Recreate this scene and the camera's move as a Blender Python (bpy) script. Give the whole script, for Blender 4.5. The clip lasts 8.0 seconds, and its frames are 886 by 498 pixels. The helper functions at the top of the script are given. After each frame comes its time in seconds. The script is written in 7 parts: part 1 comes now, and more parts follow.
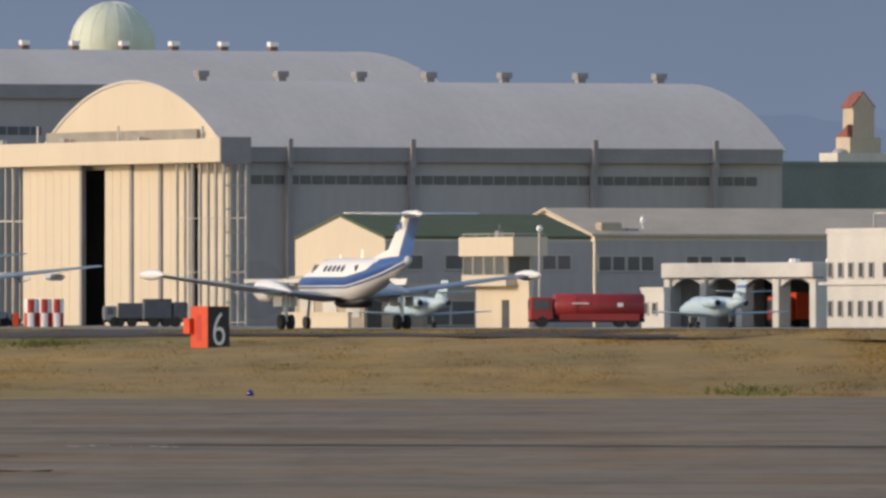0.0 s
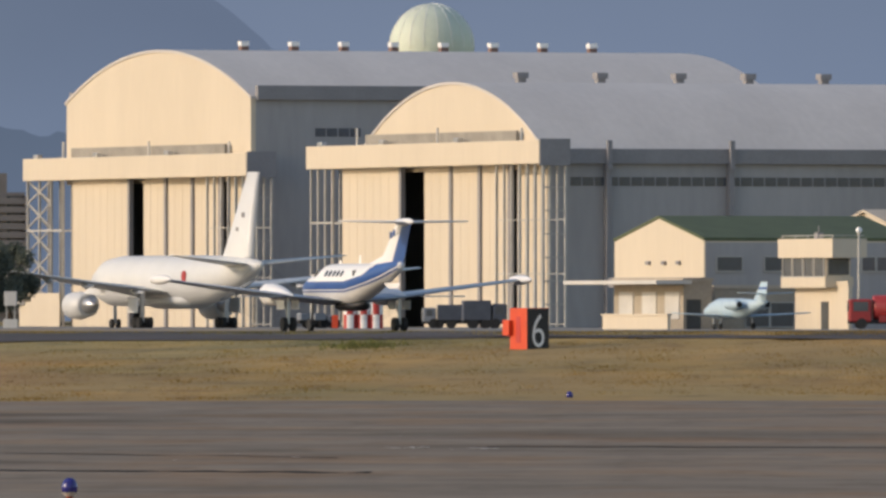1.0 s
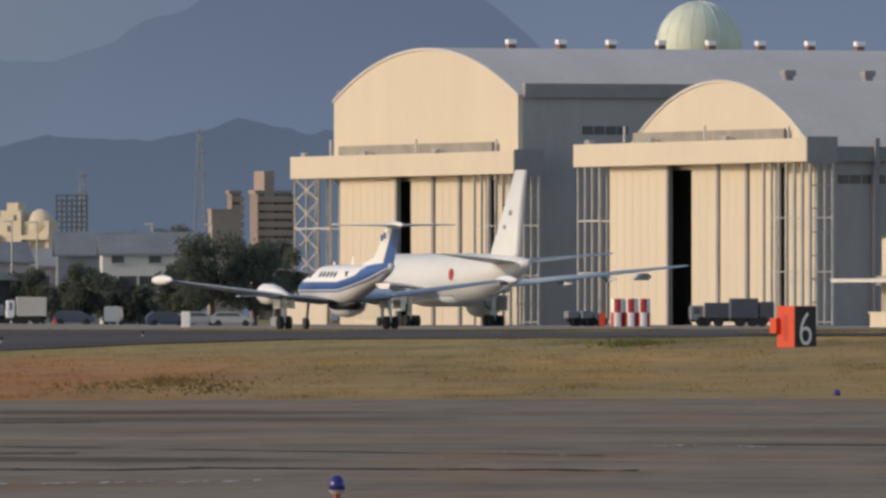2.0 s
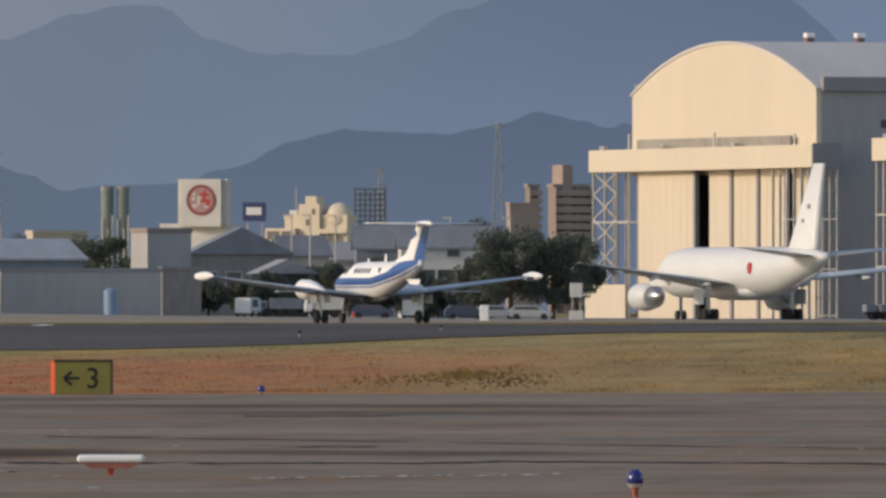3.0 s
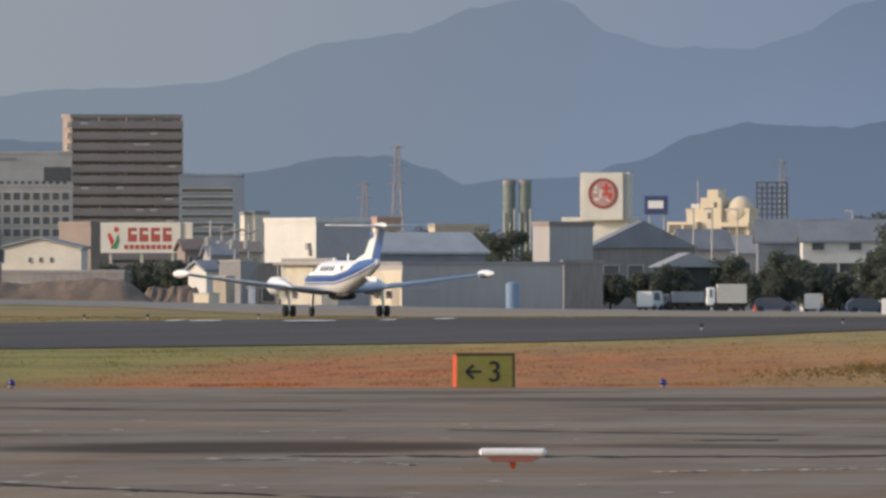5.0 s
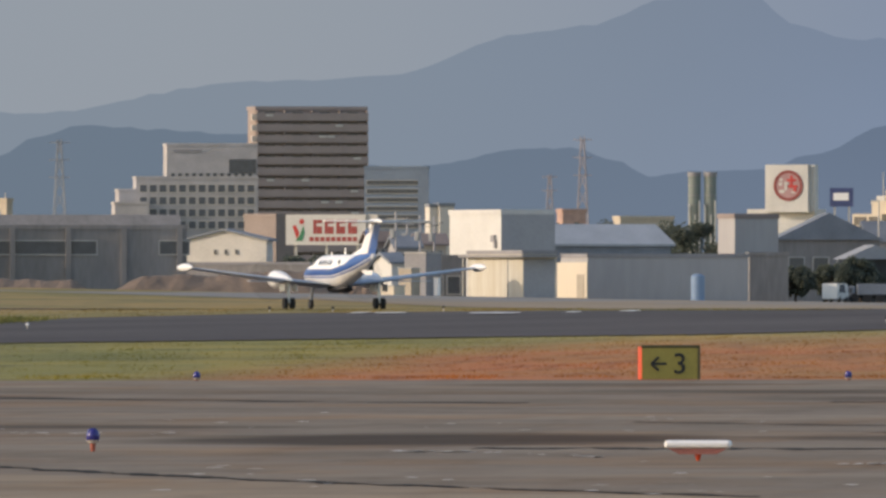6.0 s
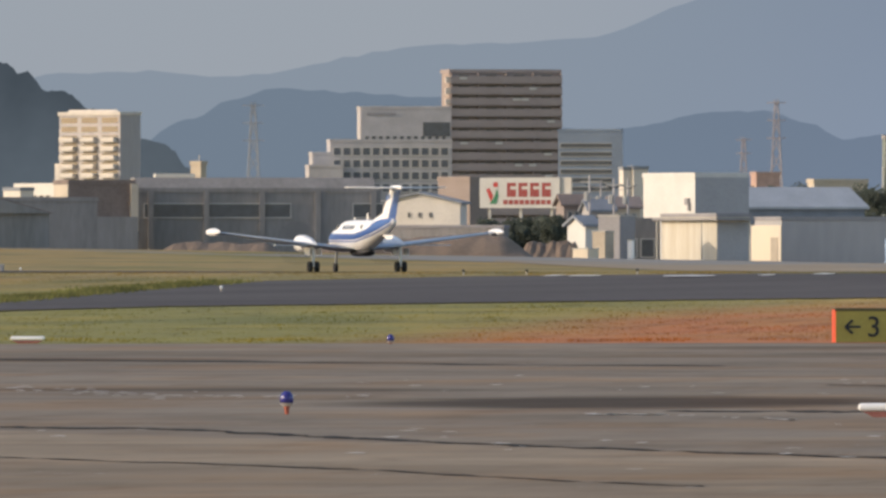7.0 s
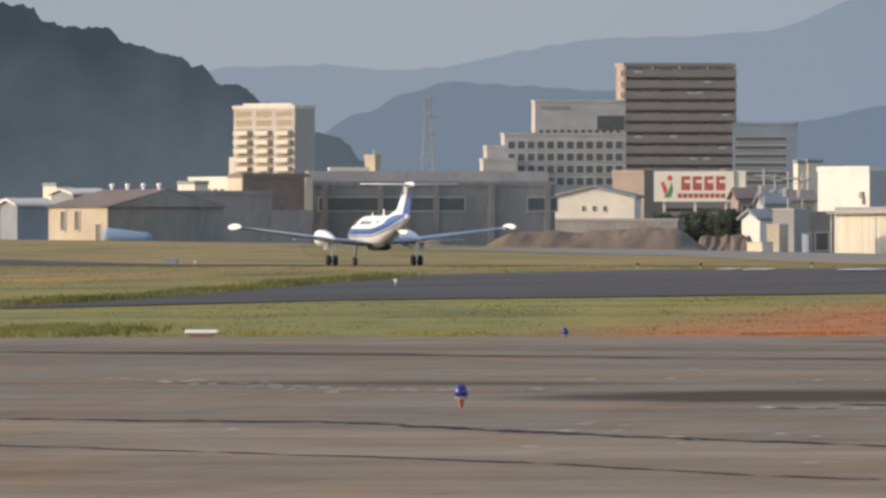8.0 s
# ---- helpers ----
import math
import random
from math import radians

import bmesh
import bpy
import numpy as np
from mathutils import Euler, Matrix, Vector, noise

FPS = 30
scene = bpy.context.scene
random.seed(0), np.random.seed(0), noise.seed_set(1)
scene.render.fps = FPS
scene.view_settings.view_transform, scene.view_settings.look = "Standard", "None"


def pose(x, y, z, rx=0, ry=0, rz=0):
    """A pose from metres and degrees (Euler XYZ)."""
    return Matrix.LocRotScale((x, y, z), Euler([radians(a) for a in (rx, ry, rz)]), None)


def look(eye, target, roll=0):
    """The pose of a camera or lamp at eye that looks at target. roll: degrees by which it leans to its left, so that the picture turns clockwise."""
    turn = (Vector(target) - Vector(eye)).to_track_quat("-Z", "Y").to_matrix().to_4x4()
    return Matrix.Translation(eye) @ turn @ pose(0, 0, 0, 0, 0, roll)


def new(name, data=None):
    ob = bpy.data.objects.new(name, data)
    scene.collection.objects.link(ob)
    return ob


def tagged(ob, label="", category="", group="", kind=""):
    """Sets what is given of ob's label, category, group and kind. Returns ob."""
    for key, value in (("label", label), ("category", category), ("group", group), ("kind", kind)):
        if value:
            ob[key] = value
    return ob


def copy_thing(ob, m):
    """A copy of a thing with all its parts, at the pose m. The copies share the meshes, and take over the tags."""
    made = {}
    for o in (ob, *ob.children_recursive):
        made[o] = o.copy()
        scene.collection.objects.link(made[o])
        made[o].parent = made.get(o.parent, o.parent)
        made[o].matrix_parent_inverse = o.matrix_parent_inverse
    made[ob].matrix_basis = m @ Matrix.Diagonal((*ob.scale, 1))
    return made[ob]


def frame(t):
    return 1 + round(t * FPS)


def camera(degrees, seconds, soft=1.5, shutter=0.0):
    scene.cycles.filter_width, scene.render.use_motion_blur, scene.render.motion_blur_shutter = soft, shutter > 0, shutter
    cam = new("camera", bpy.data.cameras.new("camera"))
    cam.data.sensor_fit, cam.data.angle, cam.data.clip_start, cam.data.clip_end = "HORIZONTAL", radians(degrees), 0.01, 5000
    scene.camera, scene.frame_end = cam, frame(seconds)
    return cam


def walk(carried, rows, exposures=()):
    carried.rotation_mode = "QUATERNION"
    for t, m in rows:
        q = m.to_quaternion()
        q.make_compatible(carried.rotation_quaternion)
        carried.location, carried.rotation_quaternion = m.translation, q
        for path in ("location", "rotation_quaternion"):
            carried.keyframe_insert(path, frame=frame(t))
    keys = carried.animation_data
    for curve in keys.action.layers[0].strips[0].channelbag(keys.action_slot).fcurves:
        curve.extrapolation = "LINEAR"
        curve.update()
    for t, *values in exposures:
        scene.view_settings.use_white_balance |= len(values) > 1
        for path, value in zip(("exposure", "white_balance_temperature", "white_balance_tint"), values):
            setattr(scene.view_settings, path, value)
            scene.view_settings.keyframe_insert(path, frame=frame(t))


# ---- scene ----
# Camera: a long lens on a fixed stand, panning left after a departing aircraft.
EYE = 2.5
cam = camera(3.3, 8.0, soft=2.8)
PAN = [  # seconds, degrees turned to the left, degrees tilted up
    (0, 0.0000, 0.2505),
    (0.5, 0.4673, 0.2537),
    (1, 1.1894, 0.2568),
    (1.5, 1.6483, 0.2522),
    (1.7, 1.8441, 0.2505),
    (2.8, 3.1135, 0.2358),
    (3, 3.2967, 0.2253),
    (3.5, 3.6882, 0.2221),
    (4, 4.0714, 0.2095),
    (4.5, 4.5408, 0.2053),
    (4.7, 4.6313, 0.2053),
    (5.8, 5.3639, 0.1773),
    (6, 5.4839, 0.1716),
    (6.5, 5.7776, 0.1242),
    (7, 6.2060, 0.0337),
    (7.5, 6.5007, 0.0105),
    (8, 6.8554, 0.0095),
]
walk(cam, [(t, pose(0, 0, EYE, 90 + tilt, 0, yaw)) for t, yaw, tilt in PAN],
     exposures=[(0.0, 0.20, 6900, 14), (1.0, 0.22, 6900, 14), (1.5, 0.0, 6850, 14), (3.0, 0.12, 6800, 14), (4.0, 0.36, 6800, 14), (6.0, 0.46, 6950, 14), (8.0, 0.70, 7000, 14)])

# World, sun and exposure
SUN_BEARING, SUN_HEIGHT = -106.0, 19.5
world = bpy.data.worlds.new("world")
scene.world = world
world.use_nodes = True
sky = world.node_tree.nodes.new("ShaderNodeTexSky")
sky.sky_type, sky.sun_disc = "NISHITA", False
sky.sun_elevation, sky.sun_rotation = radians(SUN_HEIGHT), radians(SUN_BEARING)
background = world.node_tree.nodes["Background"]
world.node_tree.links.new(sky.outputs[0], background.inputs[0])
background.inputs[1].default_value = 0.15
sun = new("sun", bpy.data.lights.new("sun", "SUN"))
sun.data.energy, sun.data.angle, sun.data.color = 1.75, radians(0.6), (1.0, 0.86, 0.69)
sb, sh = radians(SUN_BEARING), radians(SUN_HEIGHT)
sun.matrix_world = look((math.sin(sb) * math.cos(sh) * 500, math.cos(sb) * math.cos(sh) * 500, math.sin(sh) * 500), (0, 0, 0))


# ---- materials ----
def mat(name, color, rough=0.7, metal=0.0, vary=0.25, scale=1.0, bump=0.0, color2=None, stretch=(1, 1, 1), fine=12.0, island=0.0, emit=0.0):
    """A surface with stains at one scale, grain at a finer one and a little relief."""
    m = bpy.data.materials.new(name)
    m.use_nodes = True
    n, l = m.node_tree.nodes, m.node_tree.links
    b = n["Principled BSDF"]
    b.inputs["Roughness"].default_value, b.inputs["Metallic"].default_value = rough, metal
    tc = n.new("ShaderNodeTexCoord")
    mp = n.new("ShaderNodeMapping")
    mp.inputs["Scale"].default_value = stretch
    l.new(tc.outputs["Object"], mp.inputs[0])
    big, small = n.new("ShaderNodeTexNoise"), n.new("ShaderNodeTexNoise")
    big.inputs["Scale"].default_value, small.inputs["Scale"].default_value = scale, scale * fine
    big.inputs["Detail"].default_value, small.inputs["Detail"].default_value = 5, 4
    for k in (big, small):
        l.new(mp.outputs[0], k.inputs["Vector"])
    add = n.new("ShaderNodeMath")
    add.operation = "MULTIPLY_ADD"
    add.inputs[1].default_value = 0.4
    l.new(small.outputs[0], add.inputs[0])
    half = n.new("ShaderNodeMath")
    half.operation = "MULTIPLY"
    half.inputs[1].default_value = 0.6
    l.new(big.outputs[0], half.inputs[0])
    l.new(half.outputs[0], add.inputs[2])
    ramp = n.new("ShaderNodeValToRGB")
    dark = color2 or tuple(c * (1 - vary) for c in color)
    light = color if color2 else tuple(min(1, c * (1 + vary * 0.5)) for c in color)
    ramp.color_ramp.elements[0].position, ramp.color_ramp.elements[1].position = 0.34, 0.64
    ramp.color_ramp.elements[0].color, ramp.color_ramp.elements[1].color = (*dark, 1), (*light, 1)
    l.new(add.outputs[0], ramp.inputs[0])
    out = ramp.outputs[0]
    if island:
        info = n.new("ShaderNodeObjectInfo")
        hsv = n.new("ShaderNodeHueSaturation")
        mul = n.new("ShaderNodeMath")
        mul.operation, mul.inputs[1].default_value, mul.inputs[2].default_value = "MULTIPLY_ADD", island, 1 - island / 2
        l.new(info.outputs["Random"], mul.inputs[0])
        l.new(mul.outputs[0], hsv.inputs["Value"])
        l.new(out, hsv.inputs["Color"])
        out = hsv.outputs[0]
    l.new(out, b.inputs["Base Color"])
    if emit:
        l.new(out, b.inputs["Emission Color"])
        b.inputs["Emission Strength"].default_value = emit
    if bump:
        bp = n.new("ShaderNodeBump")
        bp.inputs["Strength"].default_value, bp.inputs["Distance"].default_value = 0.6, bump
        l.new(add.outputs[0], bp.inputs["Height"])
        l.new(bp.outputs[0], b.inputs["Normal"])
    return m


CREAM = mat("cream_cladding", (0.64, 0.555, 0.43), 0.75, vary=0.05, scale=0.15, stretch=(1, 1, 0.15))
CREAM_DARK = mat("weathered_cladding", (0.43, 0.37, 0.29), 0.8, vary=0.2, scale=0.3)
PARAPET = mat("weathered_grey_sheet", (0.30, 0.28, 0.245), 0.8, vary=0.25, scale=0.4)
# Grey metal walls; also paints the shaded side faces of cream buildings.
GREYWALL = mat("grey_cladding_and_shade", (0.39, 0.375, 0.37), 0.8, vary=0.12, scale=0.1, stretch=(1, 1, 0.2))
GREYBAND = mat("grey_gutter_band", (0.28, 0.27, 0.275), 0.75, vary=0.15, scale=0.3)
ROOF = mat("pale_metal_roof", (0.60, 0.56, 0.52), 0.55, vary=0.1, scale=0.12, stretch=(0.3, 1, 1))
VENT_BASE = mat("reddish_brown_sheet", (0.20, 0.12, 0.10), 0.7, vary=0.25)
# Near-black: shade painted for open bays and undercroft; also doors and hatch.
DARK = mat("shade_and_dark_doors", (0.075, 0.08, 0.08), 0.9, vary=0.2)
STEEL = mat("painted_steel", (0.48, 0.46, 0.42), 0.6, vary=0.2, scale=0.5)
GALV = mat("galvanised_steel", (0.55, 0.55, 0.55), 0.35, 0.8, vary=0.2, scale=2)
GLASS = mat("dark_window_glass", (0.09, 0.10, 0.115), 0.12, vary=0.2)
WHITE = mat("white_paint", (0.86, 0.85, 0.83), 0.35, vary=0.05, scale=0.7)
WHITE_WALL = mat("white_render", (0.60, 0.585, 0.55), 0.8, vary=0.12, scale=0.3)
CONCRETE = mat("pale_concrete", (0.46, 0.435, 0.43), 0.85, vary=0.2, scale=0.3, bump=0.01)
BLUE = mat("blue_paint", (0.030, 0.095, 0.30), 0.35, vary=0.08)
PALE_BLUE = mat("pale_blue_paint", (0.45, 0.58, 0.66), 0.45, vary=0.1)
TANK_BLUE = mat("dull_blue_paint", (0.20, 0.29, 0.42), 0.5, vary=0.12)
DARK_VEHICLE = mat("dark_navy_vehicle_paint", (0.075, 0.085, 0.11), 0.45, vary=0.2)
RUBBER = mat("black_rubber", (0.025, 0.025, 0.025), 0.8, vary=0.2, scale=5)
WING_GREY = mat("bare_metal_grey", (0.40, 0.44, 0.50), 0.35, 0.3, vary=0.12, scale=0.8)
PLANE_GREY = mat("pale_grey_paint", (0.70, 0.70, 0.68), 0.45, vary=0.06, scale=0.3)
RED = mat("red_vehicle_paint", (0.34, 0.035, 0.035), 0.4, vary=0.15, scale=0.5)
ORANGE = mat("orange_sign_paint", (0.66, 0.07, 0.02), 0.5, vary=0.12, scale=1.5)
BLACK = mat("black_sign_face", (0.02, 0.02, 0.022), 0.5, vary=0.2)
YELLOW = mat("faded_yellow_sign", (0.40, 0.32, 0.07), 0.6, vary=0.15, scale=1)
LAMP_BLUE = mat("blue_lens", (0.035, 0.035, 0.20), 0.2, vary=0.1)
GREEN_ROOF = mat("green_roof", (0.085, 0.11, 0.05), 0.7, vary=0.2, scale=0.5)
DARK_GREEN = mat("dark_green_cladding", (0.21, 0.24, 0.22), 0.8, vary=0.15, scale=0.2)
BROWN_WALL = mat("brown_tiled_wall", (0.27, 0.22, 0.20), 0.8, vary=0.15, scale=0.2)
BEIGE_WALL = mat("beige_render", (0.52, 0.45, 0.36), 0.8, vary=0.15, scale=0.2)
STEM = mat("dark_red_stem", (0.34, 0.08, 0.045), 0.6, vary=0.15, scale=8)
# Grey sheet for roofs, and for shade painted on two side walls.
SHEET_ROOF = mat("grey_roof_and_shaded_sides", (0.36, 0.36, 0.37), 0.6, vary=0.12, scale=0.3)
GALV_ROOF = mat("weathered_pale_sheet_roof", (0.42, 0.43, 0.44), 0.6, vary=0.15, scale=0.3)
SLATE = mat("slate_blue_roof", (0.22, 0.24, 0.27), 0.7, vary=0.2, scale=0.4)
RUST = mat("rusty_brown_wall", (0.21, 0.165, 0.145), 0.85, vary=0.3, scale=0.3)
SIGN_RED = mat("sign_red", (0.50, 0.045, 0.04), 0.5, vary=0.08)
DULL_RED = mat("dull_sign_red", (0.33, 0.06, 0.055), 0.5, vary=0.1)
SIGN_GREEN = mat("sign_green", (0.04, 0.20, 0.10), 0.5, vary=0.1)
BARK = mat("bark", (0.09, 0.065, 0.045), 0.9, vary=0.3, scale=3, bump=0.02)
LEAF = mat("dark_foliage", (0.125, 0.14, 0.105), 0.8, vary=0.3, scale=0.6)
EARTH = mat("bare_brown_earth", (0.20, 0.145, 0.105), 0.95, vary=0.3, scale=0.2, bump=0.05)
ASPHALT = mat("dark_asphalt", (0.098, 0.086, 0.082), 0.9, vary=0.3, scale=0.05, bump=0.003, fine=30)
SEAM = mat("tar_seam", (0.026, 0.022, 0.019), 0.9, vary=0.4, scale=0.4, stretch=(0.2, 1, 1))
FLAKE = mat("pale_chipped_paint", (0.66, 0.62, 0.56), 0.9, vary=0.25, scale=0.9)
DUST = mat("pale_dusty_road", (0.34, 0.27, 0.19), 0.95, vary=0.2, scale=0.05)
TAXIWAY = mat("worn_grey_pavement", (0.290, 0.235, 0.178), 0.92, color2=(0.180, 0.145, 0.109), scale=0.05, bump=0.004, stretch=(0.22, 1, 1), fine=6)
APRON = mat("apron_concrete", (0.24, 0.225, 0.20), 0.9, vary=0.2, scale=0.05)
LINE = mat("white_road_paint", (0.70, 0.69, 0.66), 0.7, vary=0.25, scale=2)
GRASS = mat("rough_airfield_grass", (0.39, 0.280, 0.092), 0.95, color2=(0.185, 0.155, 0.046), scale=0.06, bump=0.05, fine=14, stretch=(0.3, 1, 1))

def thin(m, color=None, share_through=0.5):
    """Lets light through a thin leaf or blade."""
    n, l = m.node_tree.nodes, m.node_tree.links
    b, out = n["Principled BSDF"], n["Material Output"]
    tr, mix = n.new("ShaderNodeBsdfTranslucent"), n.new("ShaderNodeMixShader")
    l.new(color or b.inputs["Base Color"].links[0].from_socket, tr.inputs[0])
    mix.inputs[0].default_value = share_through
    l.new(b.outputs[0], mix.inputs[1])
    l.new(tr.outputs[0], mix.inputs[2])
    l.new(mix.outputs[0], out.inputs[0])


thin(LEAF, share_through=0.4)


def add_growth(m):
    """The bank's growth turns greener to the west, and rust-red in a ragged belt along the pavement edge."""
    n, l = m.node_tree.nodes, m.node_tree.links
    b = n["Principled BSDF"]
    old = b.inputs["Base Color"].links[0].from_socket
    tc, sep, ns = n.new("ShaderNodeTexCoord"), n.new("ShaderNodeSeparateXYZ"), n.new("ShaderNodeTexNoise")
    ns.inputs["Scale"].default_value, ns.inputs["Detail"].default_value = 0.06, 4
    l.new(tc.outputs["Object"], sep.inputs[0])
    l.new(tc.outputs["Object"], ns.inputs["Vector"])

    def ranged(src, lo, hi, top=1.0):
        r = n.new("ShaderNodeMapRange")
        r.interpolation_type = "SMOOTHSTEP"
        r.inputs["From Min"].default_value, r.inputs["From Max"].default_value, r.inputs["To Max"].default_value = lo, hi, top
        l.new(src, r.inputs[0])
        return r.outputs[0]

    def calc(op, u, v):
        k = n.new("ShaderNodeMath")
        k.operation = op
        for i, s in enumerate((u, v)):
            if isinstance(s, float):
                k.inputs[i].default_value = s
            else:
                l.new(s, k.inputs[i])
        return k.outputs[0]

    def blend(fac, color, base, mode):
        k = n.new("ShaderNodeMix")
        k.data_type, k.blend_type = "RGBA", mode
        k.inputs[7].default_value = (*color, 1)
        l.new(fac, k.inputs[0])
        l.new(base, k.inputs[6])
        return k.outputs[2]

    deep = calc("SUBTRACT", sep.outputs[1], calc("MULTIPLY", sep.outputs[0], 0.42))
    green = calc("MULTIPLY", ranged(sep.outputs[0], -40.0, -58.0, 0.9), ranged(deep, 780.0, 660.0))
    out = old

    def clumps(sx, sy, lo, hi, top):
        mp, nz = n.new("ShaderNodeMapping"), n.new("ShaderNodeTexNoise")
        mp.inputs["Scale"].default_value = (sx, sy, 1)
        nz.inputs["Scale"].default_value, nz.inputs["Detail"].default_value = 1.0, 5
        l.new(tc.outputs["Object"], mp.inputs[0])
        l.new(mp.outputs[0], nz.inputs["Vector"])
        return ranged(nz.outputs[0], lo, hi, top)

    out = blend(clumps(0.16, 0.035, 0.45, 0.66, 0.8), (1.30, 1.12, 0.80), out, "MULTIPLY")  # dry gold
    out = blend(clumps(0.11, 0.028, 0.52, 0.70, 0.75), (0.56, 0.66, 0.46), out, "MULTIPLY")  # olive
    out = blend(green, (0.70, 0.84, 0.40), out, "MULTIPLY")
    out = blend(clumps(0.6, 0.12, 0.50, 0.70, 0.7), (0.58, 0.60, 0.55), out, "MULTIPLY")  # small dark tufts
    wobble = calc("MULTIPLY", ns.outputs[0], 50.0)
    belt = ranged(calc("ADD", deep, wobble), 612.0, 556.0)
    west = ranged(sep.outputs[0], -54.0, -46.0)
    east = ranged(sep.outputs[0], -20.0, -38.0, 0.75)
    mask = calc("MULTIPLY", calc("MULTIPLY", belt, west), calc("ADD", east, 0.18))
    mask = calc("MULTIPLY", mask, calc("ADD", clumps(0.14, 0.05, 0.36, 0.60, 0.35), 0.7))
    out = blend(mask, (0.46, 0.140, 0.032), out, "MIX")
    out = blend(calc("MULTIPLY", mask, clumps(0.9, 0.10, 0.45, 0.68, 0.8)), (0.55, 0.50, 0.48), out, "MULTIPLY")
    far = calc("MULTIPLY", ranged(calc("ADD", deep, wobble), 690.0, 760.0, 0.45), ranged(sep.outputs[0], -50.0, -75.0))
    out = blend(far, (0.80, 0.66, 0.55), out, "MULTIPLY")
    beyond = ranged(deep, 640.0, 720.0)
    out = blend(calc("MULTIPLY", beyond, clumps(0.035, 0.010, 0.46, 0.62, 0.8)), (0.62, 0.78, 0.50), out, "MULTIPLY")
    out = blend(calc("MULTIPLY", beyond, clumps(0.05, 0.016, 0.52, 0.66, 0.7)), (1.25, 1.12, 0.85), out, "MULTIPLY")
    l.new(out, b.inputs["Base Color"])


add_growth(GRASS)


def blade_copy(m, name):
    """The same growth for single blades: their colour follows the ground, each a little lighter or darker, and light passes through."""
    k = m.copy()
    k.name = name
    n, l = k.node_tree.nodes, k.node_tree.links
    b = n["Principled BSDF"]
    geo, mr, sc = n.new("ShaderNodeNewGeometry"), n.new("ShaderNodeMapRange"), n.new("ShaderNodeVectorMath")
    mr.inputs["To Min"].default_value, mr.inputs["To Max"].default_value = 0.93, 1.18
    sc.operation = "SCALE"
    l.new(geo.outputs["Random Per Island"], mr.inputs[0])
    l.new(b.inputs["Base Color"].links[0].from_socket, sc.inputs[0])
    l.new(mr.outputs[0], sc.inputs["Scale"])
    l.new(sc.outputs[0], b.inputs["Base Color"])
    for link in list(b.inputs["Normal"].links):
        l.remove(link)
    thin(k, sc.outputs[0])
    return k


BLADES = blade_copy(GRASS, "grass_blades")


STAINS = [(-29.6, -21.0, 254.0, 272.0, 0.0, 1.0), (-20.5, -12.0, 263.7, 270.7, -0.427, 0.75), (-9.3, 1.6, 296.9, 303.9, -0.539, 0.3), (-7.9, 4.8, 313.9, 335.9, -0.232, 0.3), (-27.5, -14.2, 362.0, 375.9, 0.058, 0.6), (-33.4, -17.6, 388.6, 402.5, -0.061, 0.6), (-39.3, -30.7, 284.3, 291.2, -0.111, 0.7), (-55.3, -45.1, 369.9, 380.8, -0.453, 0.6), (-40.4, -31.2, 417.0, 431.0, 0.086, 0.6)]  # x0, x1, y0, y1, slope, strength


